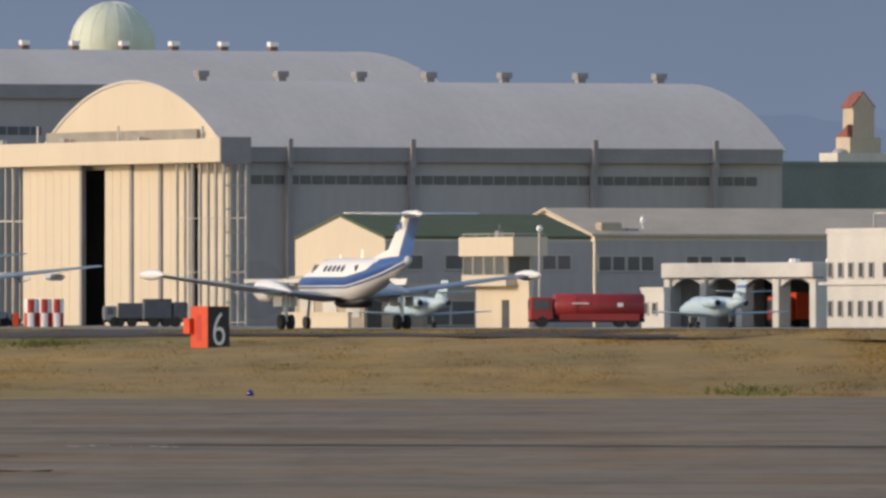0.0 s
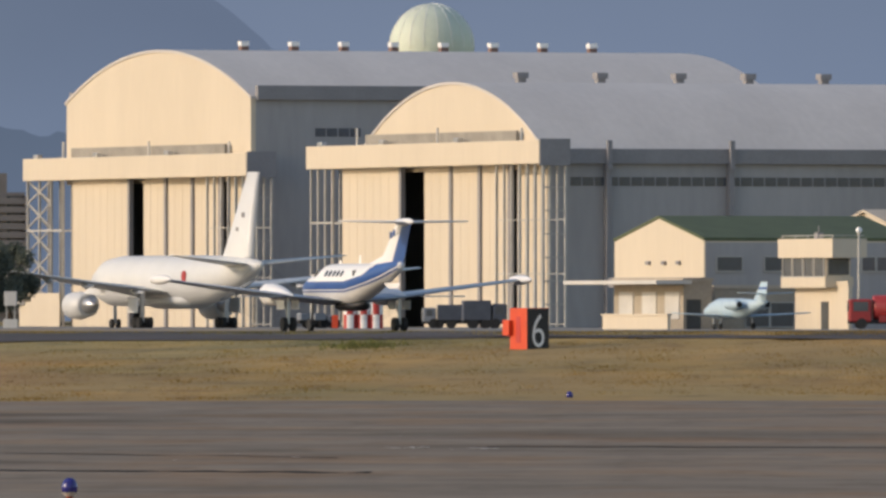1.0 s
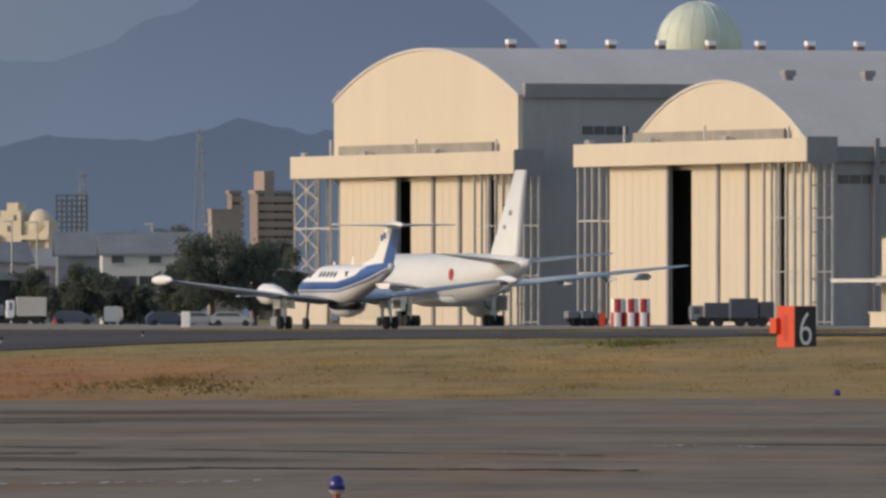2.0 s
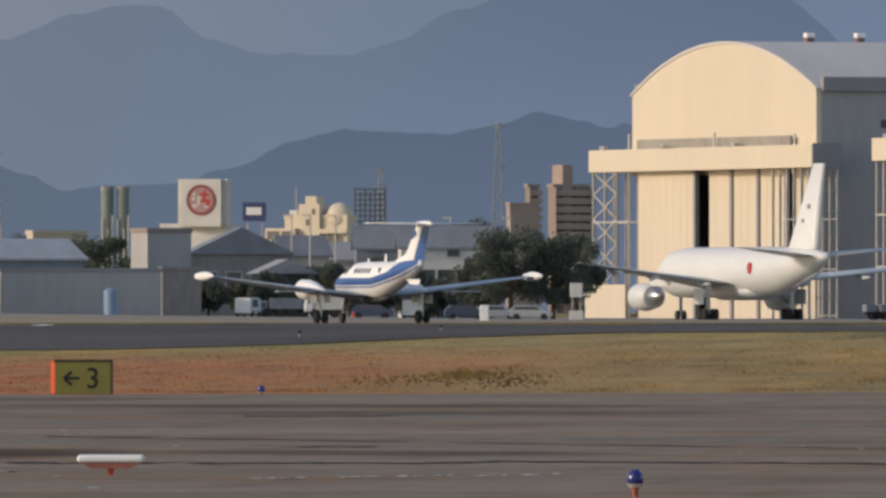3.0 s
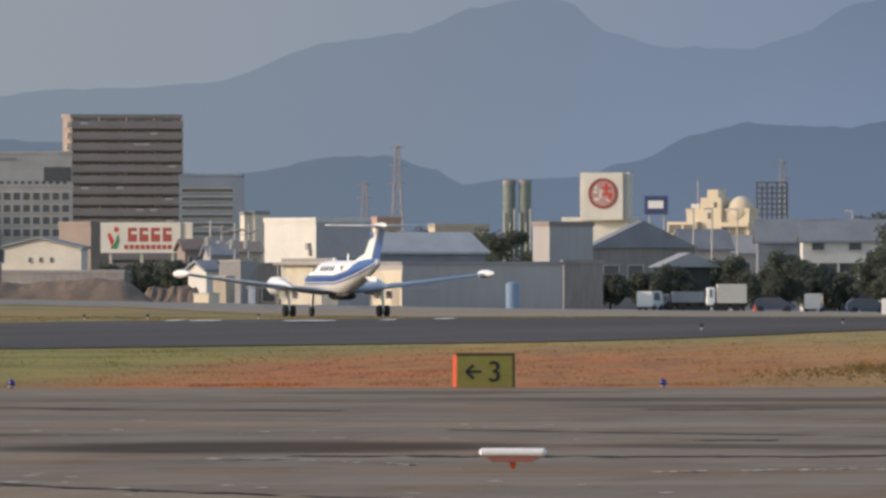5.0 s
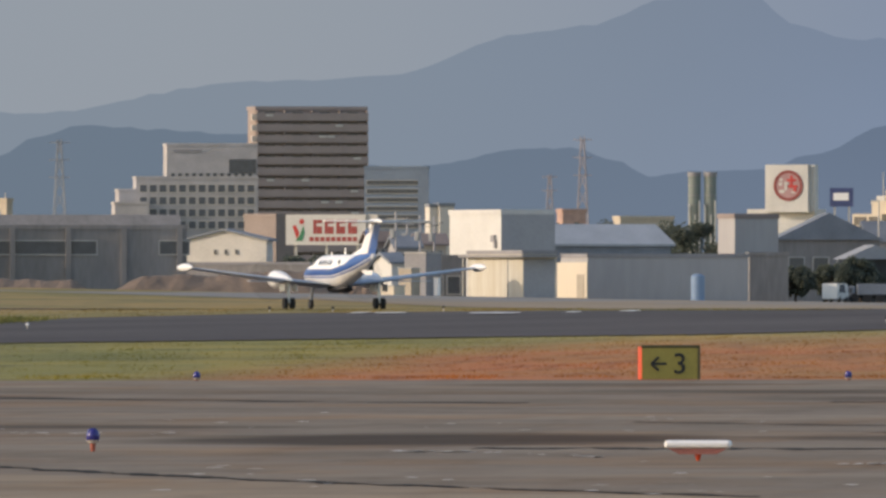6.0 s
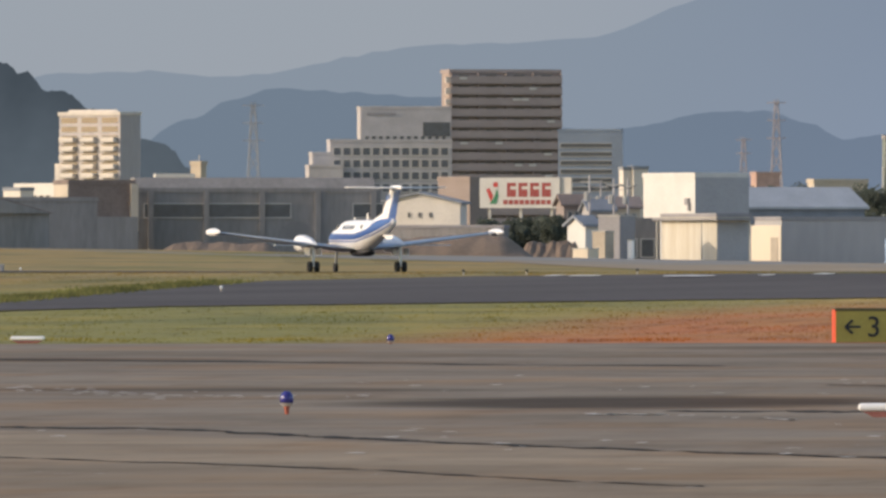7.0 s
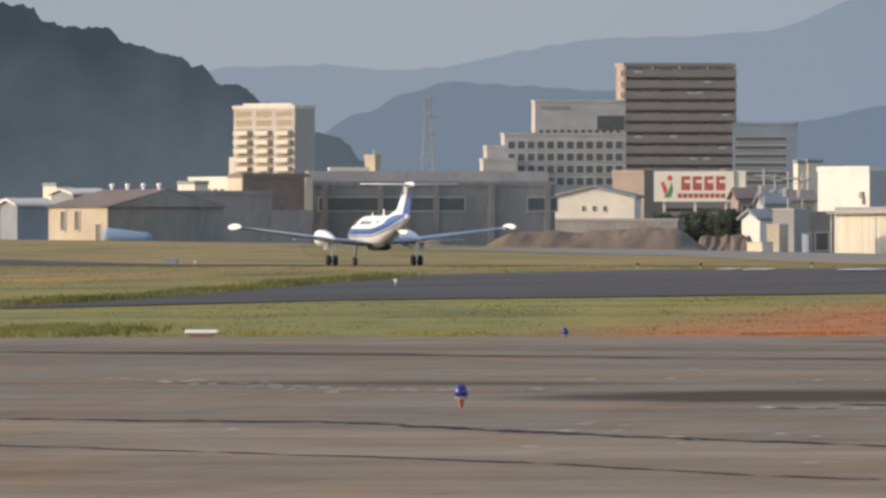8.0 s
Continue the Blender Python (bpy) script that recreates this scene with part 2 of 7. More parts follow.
def add_stains(m):
    """Worn mottling in two sizes, chipped pale flecks, and soft-edged dark stains (x0, x1, y0, y1, slope) soaked into the pavement."""
    n, l = m.node_tree.nodes, m.node_tree.links
    b = n["Principled BSDF"]
    out = b.inputs["Base Color"].links[0].from_socket
    tc = n.new("ShaderNodeTexCoord")

    def cloud(sx, sy, detail, rough=0.6):
        mp, ns = n.new("ShaderNodeMapping"), n.new("ShaderNodeTexNoise")
        mp.inputs["Scale"].default_value = (sx, sy, 1)
        ns.inputs["Scale"].default_value, ns.inputs["Detail"].default_value, ns.inputs["Roughness"].default_value = 1.0, detail, rough
        l.new(tc.outputs["Object"], mp.inputs[0])
        l.new(mp.outputs[0], ns.inputs["Vector"])
        return ns.outputs[0]

    def calc(op, u, v):
        k = n.new("ShaderNodeMath")
        k.operation = op
        for i, q in enumerate((u, v)):
            if isinstance(q, float):
                k.inputs[i].default_value = q
            else:
                l.new(q, k.inputs[i])
        return k.outputs[0]

    def ranged(src, lo, hi, top=1.0):
        r = n.new("ShaderNodeMapRange")
        r.interpolation_type = "SMOOTHSTEP"
        r.inputs["From Min"].default_value, r.inputs["From Max"].default_value, r.inputs["To Max"].default_value = lo, hi, top
        l.new(src, r.inputs[0])
        return r.outputs[0]

    def blend(fac, color, base, mode):
        k = n.new("ShaderNodeMix")
        k.data_type, k.blend_type = "RGBA", mode
        k.inputs[7].default_value = (*color, 1)
        l.new(fac, k.inputs[0])
        l.new(base, k.inputs[6])
        return k.outputs[2]

    def linear(ax, ay, c):
        d = n.new("ShaderNodeVectorMath")
        d.operation = "DOT_PRODUCT"
        d.inputs[1].default_value = (ax, ay, 0)
        l.new(tc.outputs["Object"], d.inputs[0])
        return calc("ADD", d.outputs["Value"], float(c))

    out = blend(ranged(cloud(0.30, 0.11, 5), 0.42, 0.72, 0.55), (0.62, 0.56, 0.50), out, "MULTIPLY")
    out = blend(ranged(cloud(1.1, 0.22, 4), 0.52, 0.75, 0.45), (0.60, 0.54, 0.48), out, "MULTIPLY")
    out = blend(ranged(cloud(0.5, 0.16, 5), 0.52, 0.72, 0.6), (1.30, 1.22, 1.12), out, "MULTIPLY")
    out = blend(ranged(cloud(0.16, 0.05, 4), 0.45, 0.66, 0.8), (1.14, 0.93, 0.74), out, "MULTIPLY")  # brownish soil washed over it
    out = blend(ranged(cloud(0.7, 0.05, 5), 0.50, 0.70, 0.32), (0.66, 0.60, 0.56), out, "MULTIPLY")  # narrow tyre-dark streaks
    out = blend(ranged(linear(1.9, 1.0, 0.0), 163.0, 160.0), (1.22, 1.16, 1.06), out, "MULTIPLY")  # the paler bay on this side of the tar seam
    ragged = calc("MULTIPLY", cloud(0.35, 0.16, 5, 0.7), 1.2)
    total = None
    for x0, x1, y0, y1, slope, strength in STAINS:
        hx, hy = (x1 - x0) * 0.55, (y1 - y0) * 0.65
        u = linear(1 / hx, 0.0, -(x0 + x1) / 2 / hx)
        v = linear(-slope / hy, 1 / hy, (slope * x0 - (y0 + y1) / 2) / hy)
        d = calc("ADD", calc("ADD", calc("MULTIPLY", u, u), calc("MULTIPLY", v, v)), ragged)
        k = ranged(d, 2.1, 0.9, strength)
        total = k if total is None else calc("MAXIMUM", total, k)
    out = blend(total, (0.30, 0.255, 0.22), out, "MULTIPLY")
    fleck = calc("MULTIPLY", ranged(cloud(2.2, 0.55, 3), 0.66, 0.72, 0.5), ranged(cloud(0.10, 0.05, 2), 0.48, 0.62))
    out = blend(fleck, (0.40, 0.37, 0.33), out, "MIX")
    l.new(out, b.inputs["Base Color"])


add_stains(TAXIWAY)
for dull in (TAXIWAY, SEAM, DUST, ASPHALT):  # dry, dusty surfaces with hardly any gloss
    dull.node_tree.nodes["Principled BSDF"].inputs["Specular IOR Level"].default_value = 0.15


# ---- mesh helpers ----
def part(name, bm, material, parent=None, label="", smooth=False):
    """Links a bmesh as one mesh object under a thing or a part."""
    me = bpy.data.meshes.new(name)
    bmesh.ops.recalc_face_normals(bm, faces=bm.faces)
    if smooth:
        for f in bm.faces:
            f.smooth = True
    bm.to_mesh(me)
    bm.free()
    for m in material if isinstance(material, (list, tuple)) else [material]:
        me.materials.append(m)
    ob = new(name, me)
    ob.parent = parent
    return tagged(ob, label)


def share(name, me, parent, x, y, z, rz=0):
    """Another object on a mesh that is already built."""
    ob = new(name, me)
    ob.parent = parent
    ob.matrix_basis = pose(x, y, z, 0, 0, rz)
    return ob


def thing(name, m, label, category, group="", kind=""):
    ob = new(name)
    ob.matrix_basis = m
    return tagged(ob, label, category, group, kind)


def box(bm, x0, x1, y0, y1, z0, z1, mi=0):
    v = [bm.verts.new(p) for p in ((x0, y0, z0), (x1, y0, z0), (x1, y1, z0), (x0, y1, z0), (x0, y0, z1), (x1, y0, z1), (x1, y1, z1), (x0, y1, z1))]
    for q in ((0, 3, 2, 1), (4, 5, 6, 7), (0, 1, 5, 4), (1, 2, 6, 5), (2, 3, 7, 6), (3, 0, 4, 7)):
        bm.faces.new([v[i] for i in q]).material_index = mi
    return bm


def boxes(*rows):
    bm = bmesh.new()
    for r in rows:
        box(bm, *r)
    return bm


def soft_box(x0, x1, y0, y1, z0, z1, r=0.1, seg=2):
    bm = boxes((x0, x1, y0, y1, z0, z1))
    bmesh.ops.bevel(bm, geom=bm.edges[:], offset=r, segments=seg, affect="EDGES", profile=0.5)
    return bm


def beam(bm, p, q, w, mi=0):
    """A square bar from p to q."""
    p, q = Vector(p), Vector(q)
    d = q - p
    r = d.to_track_quat("Z", "Y").to_matrix().to_4x4()
    n = bmesh.ops.create_cube(bm, size=1.0, matrix=Matrix.Translation((p + q) / 2) @ r @ Matrix.Diagonal((w, w, d.length, 1)))
    for v in n["verts"]:
        for f in v.link_faces:
            f.material_index = mi
    return bm


def rod(bm, p, q, r1, r2=None, seg=10):
    p, q = Vector(p), Vector(q)
    d = q - p
    m = Matrix.Translation((p + q) / 2) @ d.to_track_quat("Z", "Y").to_matrix().to_4x4()
    bmesh.ops.create_cone(bm, cap_ends=True, segments=seg, radius1=r1, radius2=r1 if r2 is None else r2, depth=d.length, matrix=m)
    return bm


def ball(bm, c, rx, ry, rz, seg=16):
    bmesh.ops.create_uvsphere(bm, u_segments=seg, v_segments=max(6, seg // 2), radius=1, matrix=Matrix.Translation(c) @ Matrix.Diagonal((rx, ry, rz, 1)))
    return bm


def loft(bm, rings, seg=20, mi=0):
    """A body along x through elliptical rings (x, y, z, half width, half height)."""
    loops = []
    for x, y, z, a, b in rings:
        loops.append([bm.verts.new((x, y + a * math.cos(2 * math.pi * i / seg), z + b * math.sin(2 * math.pi * i / seg))) for i in range(seg)])
    for p, q in zip(loops, loops[1:]):
        for i in range(seg):
            bm.faces.new((p[i], p[(i + 1) % seg], q[(i + 1) % seg], q[i])).material_index = mi
    bm.faces.new(loops[0]).material_index = mi
    bm.faces.new(list(reversed(loops[-1]))).material_index = mi
    return bm


FOIL = [(0, 0), (0.05, 0.35), (0.18, 0.5), (0.4, 0.48), (0.7, 0.28), (1, 0.02), (0.7, -0.15), (0.4, -0.3), (0.18, -0.35), (0.05, -0.25)]


def foil(bm, stations, thick=0.13, upright=False, mi=0):
    """A wing through stations (leading edge x, y, z, chord); the chord runs to -x. upright: a fin, thick in y."""
    loops = []
    for x, y, z, c in stations:
        loops.append([bm.verts.new((x - c * a, y + (c * thick * b if upright else 0), z + (0 if upright else c * thick * b))) for a, b in FOIL])
    n = len(FOIL)
    for p, q in zip(loops, loops[1:]):
        for i in range(n):
            bm.faces.new((p[i], p[(i + 1) % n], q[(i + 1) % n], q[i])).material_index = mi
    bm.faces.new(loops[0]).material_index = mi
    bm.faces.new(list(reversed(loops[-1]))).material_index = mi
    return bm


def prism(points, y0, y1, mi=0, bm=None):
    """A slab between y0 and y1 whose outline is given in (x, z)."""
    bm = bm or bmesh.new()
    a = [bm.verts.new((x, y0, z)) for x, z in points]
    b = [bm.verts.new((x, y1, z)) for x, z in points]
    n = len(points)
    for i in range(n):
        bm.faces.new((a[i], a[(i + 1) % n], b[(i + 1) % n], b[i])).material_index = mi
    bm.faces.new(a).material_index = mi
    bm.faces.new(list(reversed(b))).material_index = mi
    return bm


def words(text, size, material, parent, m, label="lettering", name="lettering", bold=0.0, wide=1.0):
    """Flat raised letters as a mesh, readable from the local -y side."""
    cu = bpy.data.curves.new(name, "FONT")
    cu.body, cu.size, cu.extrude, cu.align_x, cu.offset = text, size, 0.02, "CENTER", bold
    tmp = bpy.data.objects.new(name, cu)
    scene.collection.objects.link(tmp)
    bpy.context.view_layer.update()
    me = bpy.data.meshes.new_from_object(tmp.evaluated_get(bpy.context.evaluated_depsgraph_get()))
    bpy.data.objects.remove(tmp)
    me.transform(m @ pose(0, 0, 0, 90) @ Matrix.Diagonal((wide, 1, 1, 1)))
    me.materials.clear()
    me.materials.append(material)
    ob = new(name, me)
    ob.parent = parent
    return tagged(ob, label)


# ---- ground ----
HEADING = -22.58  # the runway's bearing
ALONG = Vector((math.sin(radians(HEADING)), math.cos(radians(HEADING)), 0))
ACROSS = Vector((ALONG.y, -ALONG.x, 0))  # to the right of the runway
FIELD = -67.4  # the turn of the buildings that face the runway


def ground_z(x, y):
    """The height of the ground: a low pavement, a bank up to the runway, then almost level."""
    r, b = math.hypot(x, y), math.atan2(x, y)
    if r < 1:
        return 0.0
    a = min(max(b - radians(HEADING), radians(9)), radians(40))
    c = max(min(b, 0.2), -0.2)
    d0 = 469 / (math.cos(c) - 0.42 * math.sin(c))
    d1 = max(212 / math.sin(a), d0 + 40)
    top = 1.92 - 0.001 * (min(max(r * math.cos(b - radians(HEADING)), 300), 900) - 594)
    z = top * min(1, max(0, (r - d0) / (d1 - d0)))
    if r > 1050:
        far = 1.44 + 0.72 * min(1, max(0, (-b - 0.055) / 0.035)) + 0.95 * min(1, max(0, (-b - 0.09) / 0.03)) + 0.5 * min(1, max(0, (-b - 0.12) / 0.028))
        z += (far - z) * min(1, (r - 1050) / 350)
    return z


def sheet(name, outline, material, lift, label, step=12.0, kind="structure", category="ground"):
    """A paved area with the given outline (x, y), laid on the ground and following it."""
    bm = bmesh.new()
    bm.faces.new([bm.verts.new((x, y, 0)) for x, y in outline])
    lo = [min(p[i] for p in outline) for i in (0, 1)]
    hi = [max(p[i] for p in outline) for i in (0, 1)]
    for axis in (0, 1):
        k = lo[axis] + step
        while k < hi[axis]:
            n = [0, 0, 0]
            n[axis] = 1
            c = [0, 0, 0]
            c[axis] = k
            bmesh.ops.bisect_plane(bm, geom=bm.verts[:] + bm.edges[:] + bm.faces[:], plane_co=c, plane_no=n)
            k += step
    for v in bm.verts:
        v.co.z = ground_z(v.co.x, v.co.y) + lift
    for f in bm.faces:
        f.normal_update()
        if f.normal.z < 0:
            f.normal_flip()
    me = bpy.data.meshes.new(name)
    bm.to_mesh(me)
    bm.free()
    me.materials.append(material)
    return tagged(new(name, me), label, category, kind=kind)


def strip(q0, q1, s0, s1):
    """Outline of a strip along the runway: across from q0 to q1, along from s0 to s1."""
    return [tuple((ACROSS * q + ALONG * s).xy) for q, s in ((q0, s0), (q1, s0), (q1, s1), (q0, s1))]


def build_ground():
    bm = bmesh.new()
    degs = list(range(-180, -20, 10)) + [k * 0.5 for k in range(-40, 31)] + list(range(20, 180, 10))
    rad = [0, 60, 150, 250, 350] + list(range(400, 1060, 15)) + list(range(1100, 1800, 50)) + [2000, 2500, 3200, 4000, 4990]
    rows = []
    for r in rad[1:]:
        rows.append([])
        for d in degs:
            x, y = r * math.sin(radians(d)), r * math.cos(radians(d))
            rows[-1].append(bm.verts.new((x, y, ground_z(x, y))))
    mid = bm.verts.new((0, 0, 0))
    n = len(degs)
    for i in range(n):
        bm.faces.new((mid, rows[0][(i + 1) % n], rows[0][i]))
        for a, b in zip(rows, rows[1:]):
            bm.faces.new((a[i], a[(i + 1) % n], b[(i + 1) % n], b[i]))
    ob = part("ground", bm, GRASS)
    tagged(ob, "rough yellow-green airfield grass on gently banked ground", "grass", kind="structure")


Q0 = 243.0  # the runway's middle, metres across from the camera
build_ground()
sheet("pavement", [(-260, -60), (260, -60), (260, 578.2), (0, 469), (-18, 459), (-37, 448.5), (-54, 442.5), (-260, 359.8)], TAXIWAY, 0.02, "worn grey taxiway pavement with dark streaks", 30, category="taxiway")
sheet("runway", strip(Q0 - 24, Q0 + 24, 250, 1700), ASPHALT, 0.03, "dark asphalt runway", 25, category="runway")
sheet("apron", strip(Q0 + 110, Q0 + 420, 900, 1760), APRON, 0.02, "pale concrete aircraft apron", 40, category="apron")
TURNOFF = [(-82.5, 551.9), (-83.4, 603.3), (-84.5, 682.8), (-85.1, 702.9), (-76.1, 708.9), (-63.3, 695.1), (-42.8, 651.6), (-21.6, 596.6), (-10.1, 568.9), (8.1, 526.9), (8.0, 524.9), (-10.1, 565.9), (-24.7, 592.5), (-33.3, 589.1), (-39.0, 576.7), (-44.8, 570.2), (-52.1, 571.6), (-72.0, 566.4), (-80.3, 537.0)]
sheet("road", TURNOFF, ASPHALT, 0.035, "dark asphalt turn-off joining the runway", 20, category="taxiway")

sheet("road_dust", [(D * math.sin(b), D * math.cos(b)) for b, D in ((-0.105, 1250), (-0.095, 1080), (-0.085, 960), (-0.05, 930), (-0.02, 930), (-0.02, 1300), (-0.045, 1500), (-0.075, 1500), (-0.105, 1460))], DUST, 0.03, "pale dusty perimeter road", 40, category="road")
# paved runway shoulder that runs down over the top of the bank
sheet("road_shoulder", [(-34.7, 602.5), (-25.2, 587.2), (-16.5, 572.8), (-9.6, 561.2), (-16.6, 577.0), (-7.9, 558.7), (0.0, 541.5), (6.1, 527.0), (14.7, 508.8), (36.0, 491.5), (-10.0, 602.3), (-56.1, 713.1)], ASPHALT, 0.033, "worn dark asphalt runway shoulder", 15, category="runway")
# seams and stains on the near pavement, painted marks on the runway


def mark(name, x0, x1, y0, y1, slope, material, label, lift=0.028):
    """A long thin patch on the ground, x0 to x1 wide, y0 to y1 deep, skewed by slope, with uneven ends."""
    mid = (y1 - y0) / 2
    end = min(1.5, 0.1 * (x1 - x0))
    pts = [(x0, y0 + mid), (x0 + end, y0 + mid * 0.4)]
    n = 7
    for i in range(1, n):
        pts.append((x0 + (x1 - x0) * i / n, y0 + mid * 0.5 * noise.noise((i * 1.7, x0, y0))))
    pts += [(x1 - end, y0 + mid * 0.5), (x1, y0 + mid), (x1 - end, y1 - mid * 0.3)]
    for i in range(n - 1, 0, -1):
        pts.append((x0 + (x1 - x0) * i / n, y1 + mid * 0.5 * noise.noise((i * 1.3, x1, y1))))
    pts.append((x0 + end, y1 - mid * 0.3))
    return sheet(name, [(x, y + slope * (x - x0)) for x, y in pts], material, lift, label, 60, category="pavement mark")




mark("runway_paint", -71.0, -70.0, 693.2, 699.1, -2.175, LINE, "white runway marking", 0.10)
mark("runway_paint", -69.5, -67.7, 688.7, 694.3, -2.085, LINE, "white runway marking", 0.10)
mark("runway_paint", -64.2, -61.2, 677.6, 682.8, -2.159, LINE, "white runway marking", 0.10)
mark("runway_paint", -59.2, -58.4, 670.7, 675.6, -2.194, LINE, "white runway marking", 0.10)
mark("runway_paint", -56.8, -55.7, 670.6, 675.6, -2.255, LINE, "white runway marking", 0.10)


def ribbon(name, path, deep, material, label, lift, gaps=0.0):
    """A thin wandering seam along a path of (x, y), about deep metres across, thinning out where gaps is raised."""
    n = 20
    near, far = [], []
    for (xa, ya), (xb, yb) in zip(path, path[1:]):
        for i in range(n):
            t = i / n
            x, y = xa + (xb - xa) * t, ya + (yb - ya) * t
            y += deep * 0.5 * noise.noise((x * 1.1, ya, 0)) + deep * 0.4 * noise.noise((x * 4.0, ya, 4))
            w = deep * max(0.04, 0.55 - gaps + 0.9 * noise.noise((x * 1.7, ya, 7)))
            near.append((x, y - w / 2))
            far.append((x, y + w / 2))
    return sheet(name, near + far[::-1], material, lift, label, 60, category="pavement mark")


TAR = "dark tar seam across the pavement"
ribbon("seam", [(-36.2, 227.5), (-33.67, 225.15), (-28.13, 221.36), (-25.87, 215.14), (-23.33, 208.0), (-20.72, 201.34), (-17.77, 195.13), (-14.0, 188.0)], 1.9, SEAM, TAR, 0.028)
ribbon("seam", [(-30.0, 196.0), (-21.86, 181.86), (-19.93, 177.69), (-17.6, 171.07), (-15.1, 165.77)], 0.8, SEAM, "thin dark seam across the pavement", 0.028)
ribbon("seam", [(-25.0, 299.0), (-6.6, 270.9)], 2.0, SEAM, "thin dark seam across the pavement", 0.028, 0.15)
ribbon("seam", [(-23.3, 247.9), (-19.1, 246.98), (-14.93, 247.27), (-13.44, 250.11), (-5.9, 246.0)], 3.2, SEAM, TAR, 0.028)
ribbon("seam", [(-5.3, 296.0), (15.1, 289.6)], 2.2, SEAM, "thin dark seam across the pavement", 0.028)
ribbon("seam", [(-63.3, 384.8), (-30.1, 348.7)], 3.8, SEAM, "faint dark seam across the pavement", 0.028)
ribbon("seam", [(-25.12, 355.3), (-20.9, 357.5)], 4.0, SEAM, "faint dark seam across the pavement", 0.028, 0.15)
ribbon("seam", [(-18.86, 275.4), (-17.08, 277.8)], 3.0, SEAM, "faint dark seam across the pavement", 0.028, 0.1)

# rows of pale chips where paint has flaked off
chip_rng = random.Random(5)


def chips(xa, ya, xb, yb, count, deep, spread):
    bm = bmesh.new()
    for _ in range(count):
        t = chip_rng.random()
        x, y = xa + (xb - xa) * t, ya + (yb - ya) * t + chip_rng.gauss(0, spread)
        w, d = chip_rng.uniform(0.05, 0.28), deep * chip_rng.uniform(0.3, 1.0)
        z = ground_z(x, y) + 0.032
        bm.faces.new([bm.verts.new((x + w * p, y + d * q, z)) for p, q in ((-0.5, -0.3), (0.1, -0.5), (0.5, -0.1), (0.35, 0.4), (-0.2, 0.5))])
    ob = part("paint_chips", bm, FLAKE)
    return tagged(ob, "pale chips of flaked paint on the pavement", "pavement mark", kind="stuff")


chips(-23.9, 242.1, -22.6, 241.3, 9, 1.6, 0.2)
chips(-22.4, 240.8, -20.0, 234.0, 12, 1.2, 0.3)
chips(-24.3, 243.0, -22.7, 242.1, 12, 1.6, 0.2)
chips(-15.7, 224.8, -14.1, 227.2, 12, 1.3, 0.4)
chips(-14.1, 227.2, -11.5, 230.5, 16, 1.3, 0.5)
chips(-42.3, 297.7, -33.9, 270.6, 40, 1.6, 2.0)
chips(-33.9, 270.6, -30.9, 274.3, 14, 1.4, 1.5)
chips(-36.0, 300.0, -8.0, 285.0, 22, 1.2, 12.0)
chips(-7.3, 293.3, -4.8, 291.4, 14, 1.4, 0.8)
chips(-30.0, 222.0, -12.0, 190.0, 26, 0.9, 9.0)


# ---- hangars ----
def arc(x0, x1, z0, rise, n=24):
    """Points of a flat arch from (x0, z0) to (x1, z0)."""
    half = (x1 - x0) / 2
    r = (half * half + rise * rise) / (2 * rise)
    a = math.asin(half / r)
    return [((x0 + x1) / 2 + r * math.sin(-a + 2 * a * i / n), z0 + rise - r + r * math.cos(-a + 2 * a * i / n)) for i in range(n + 1)]


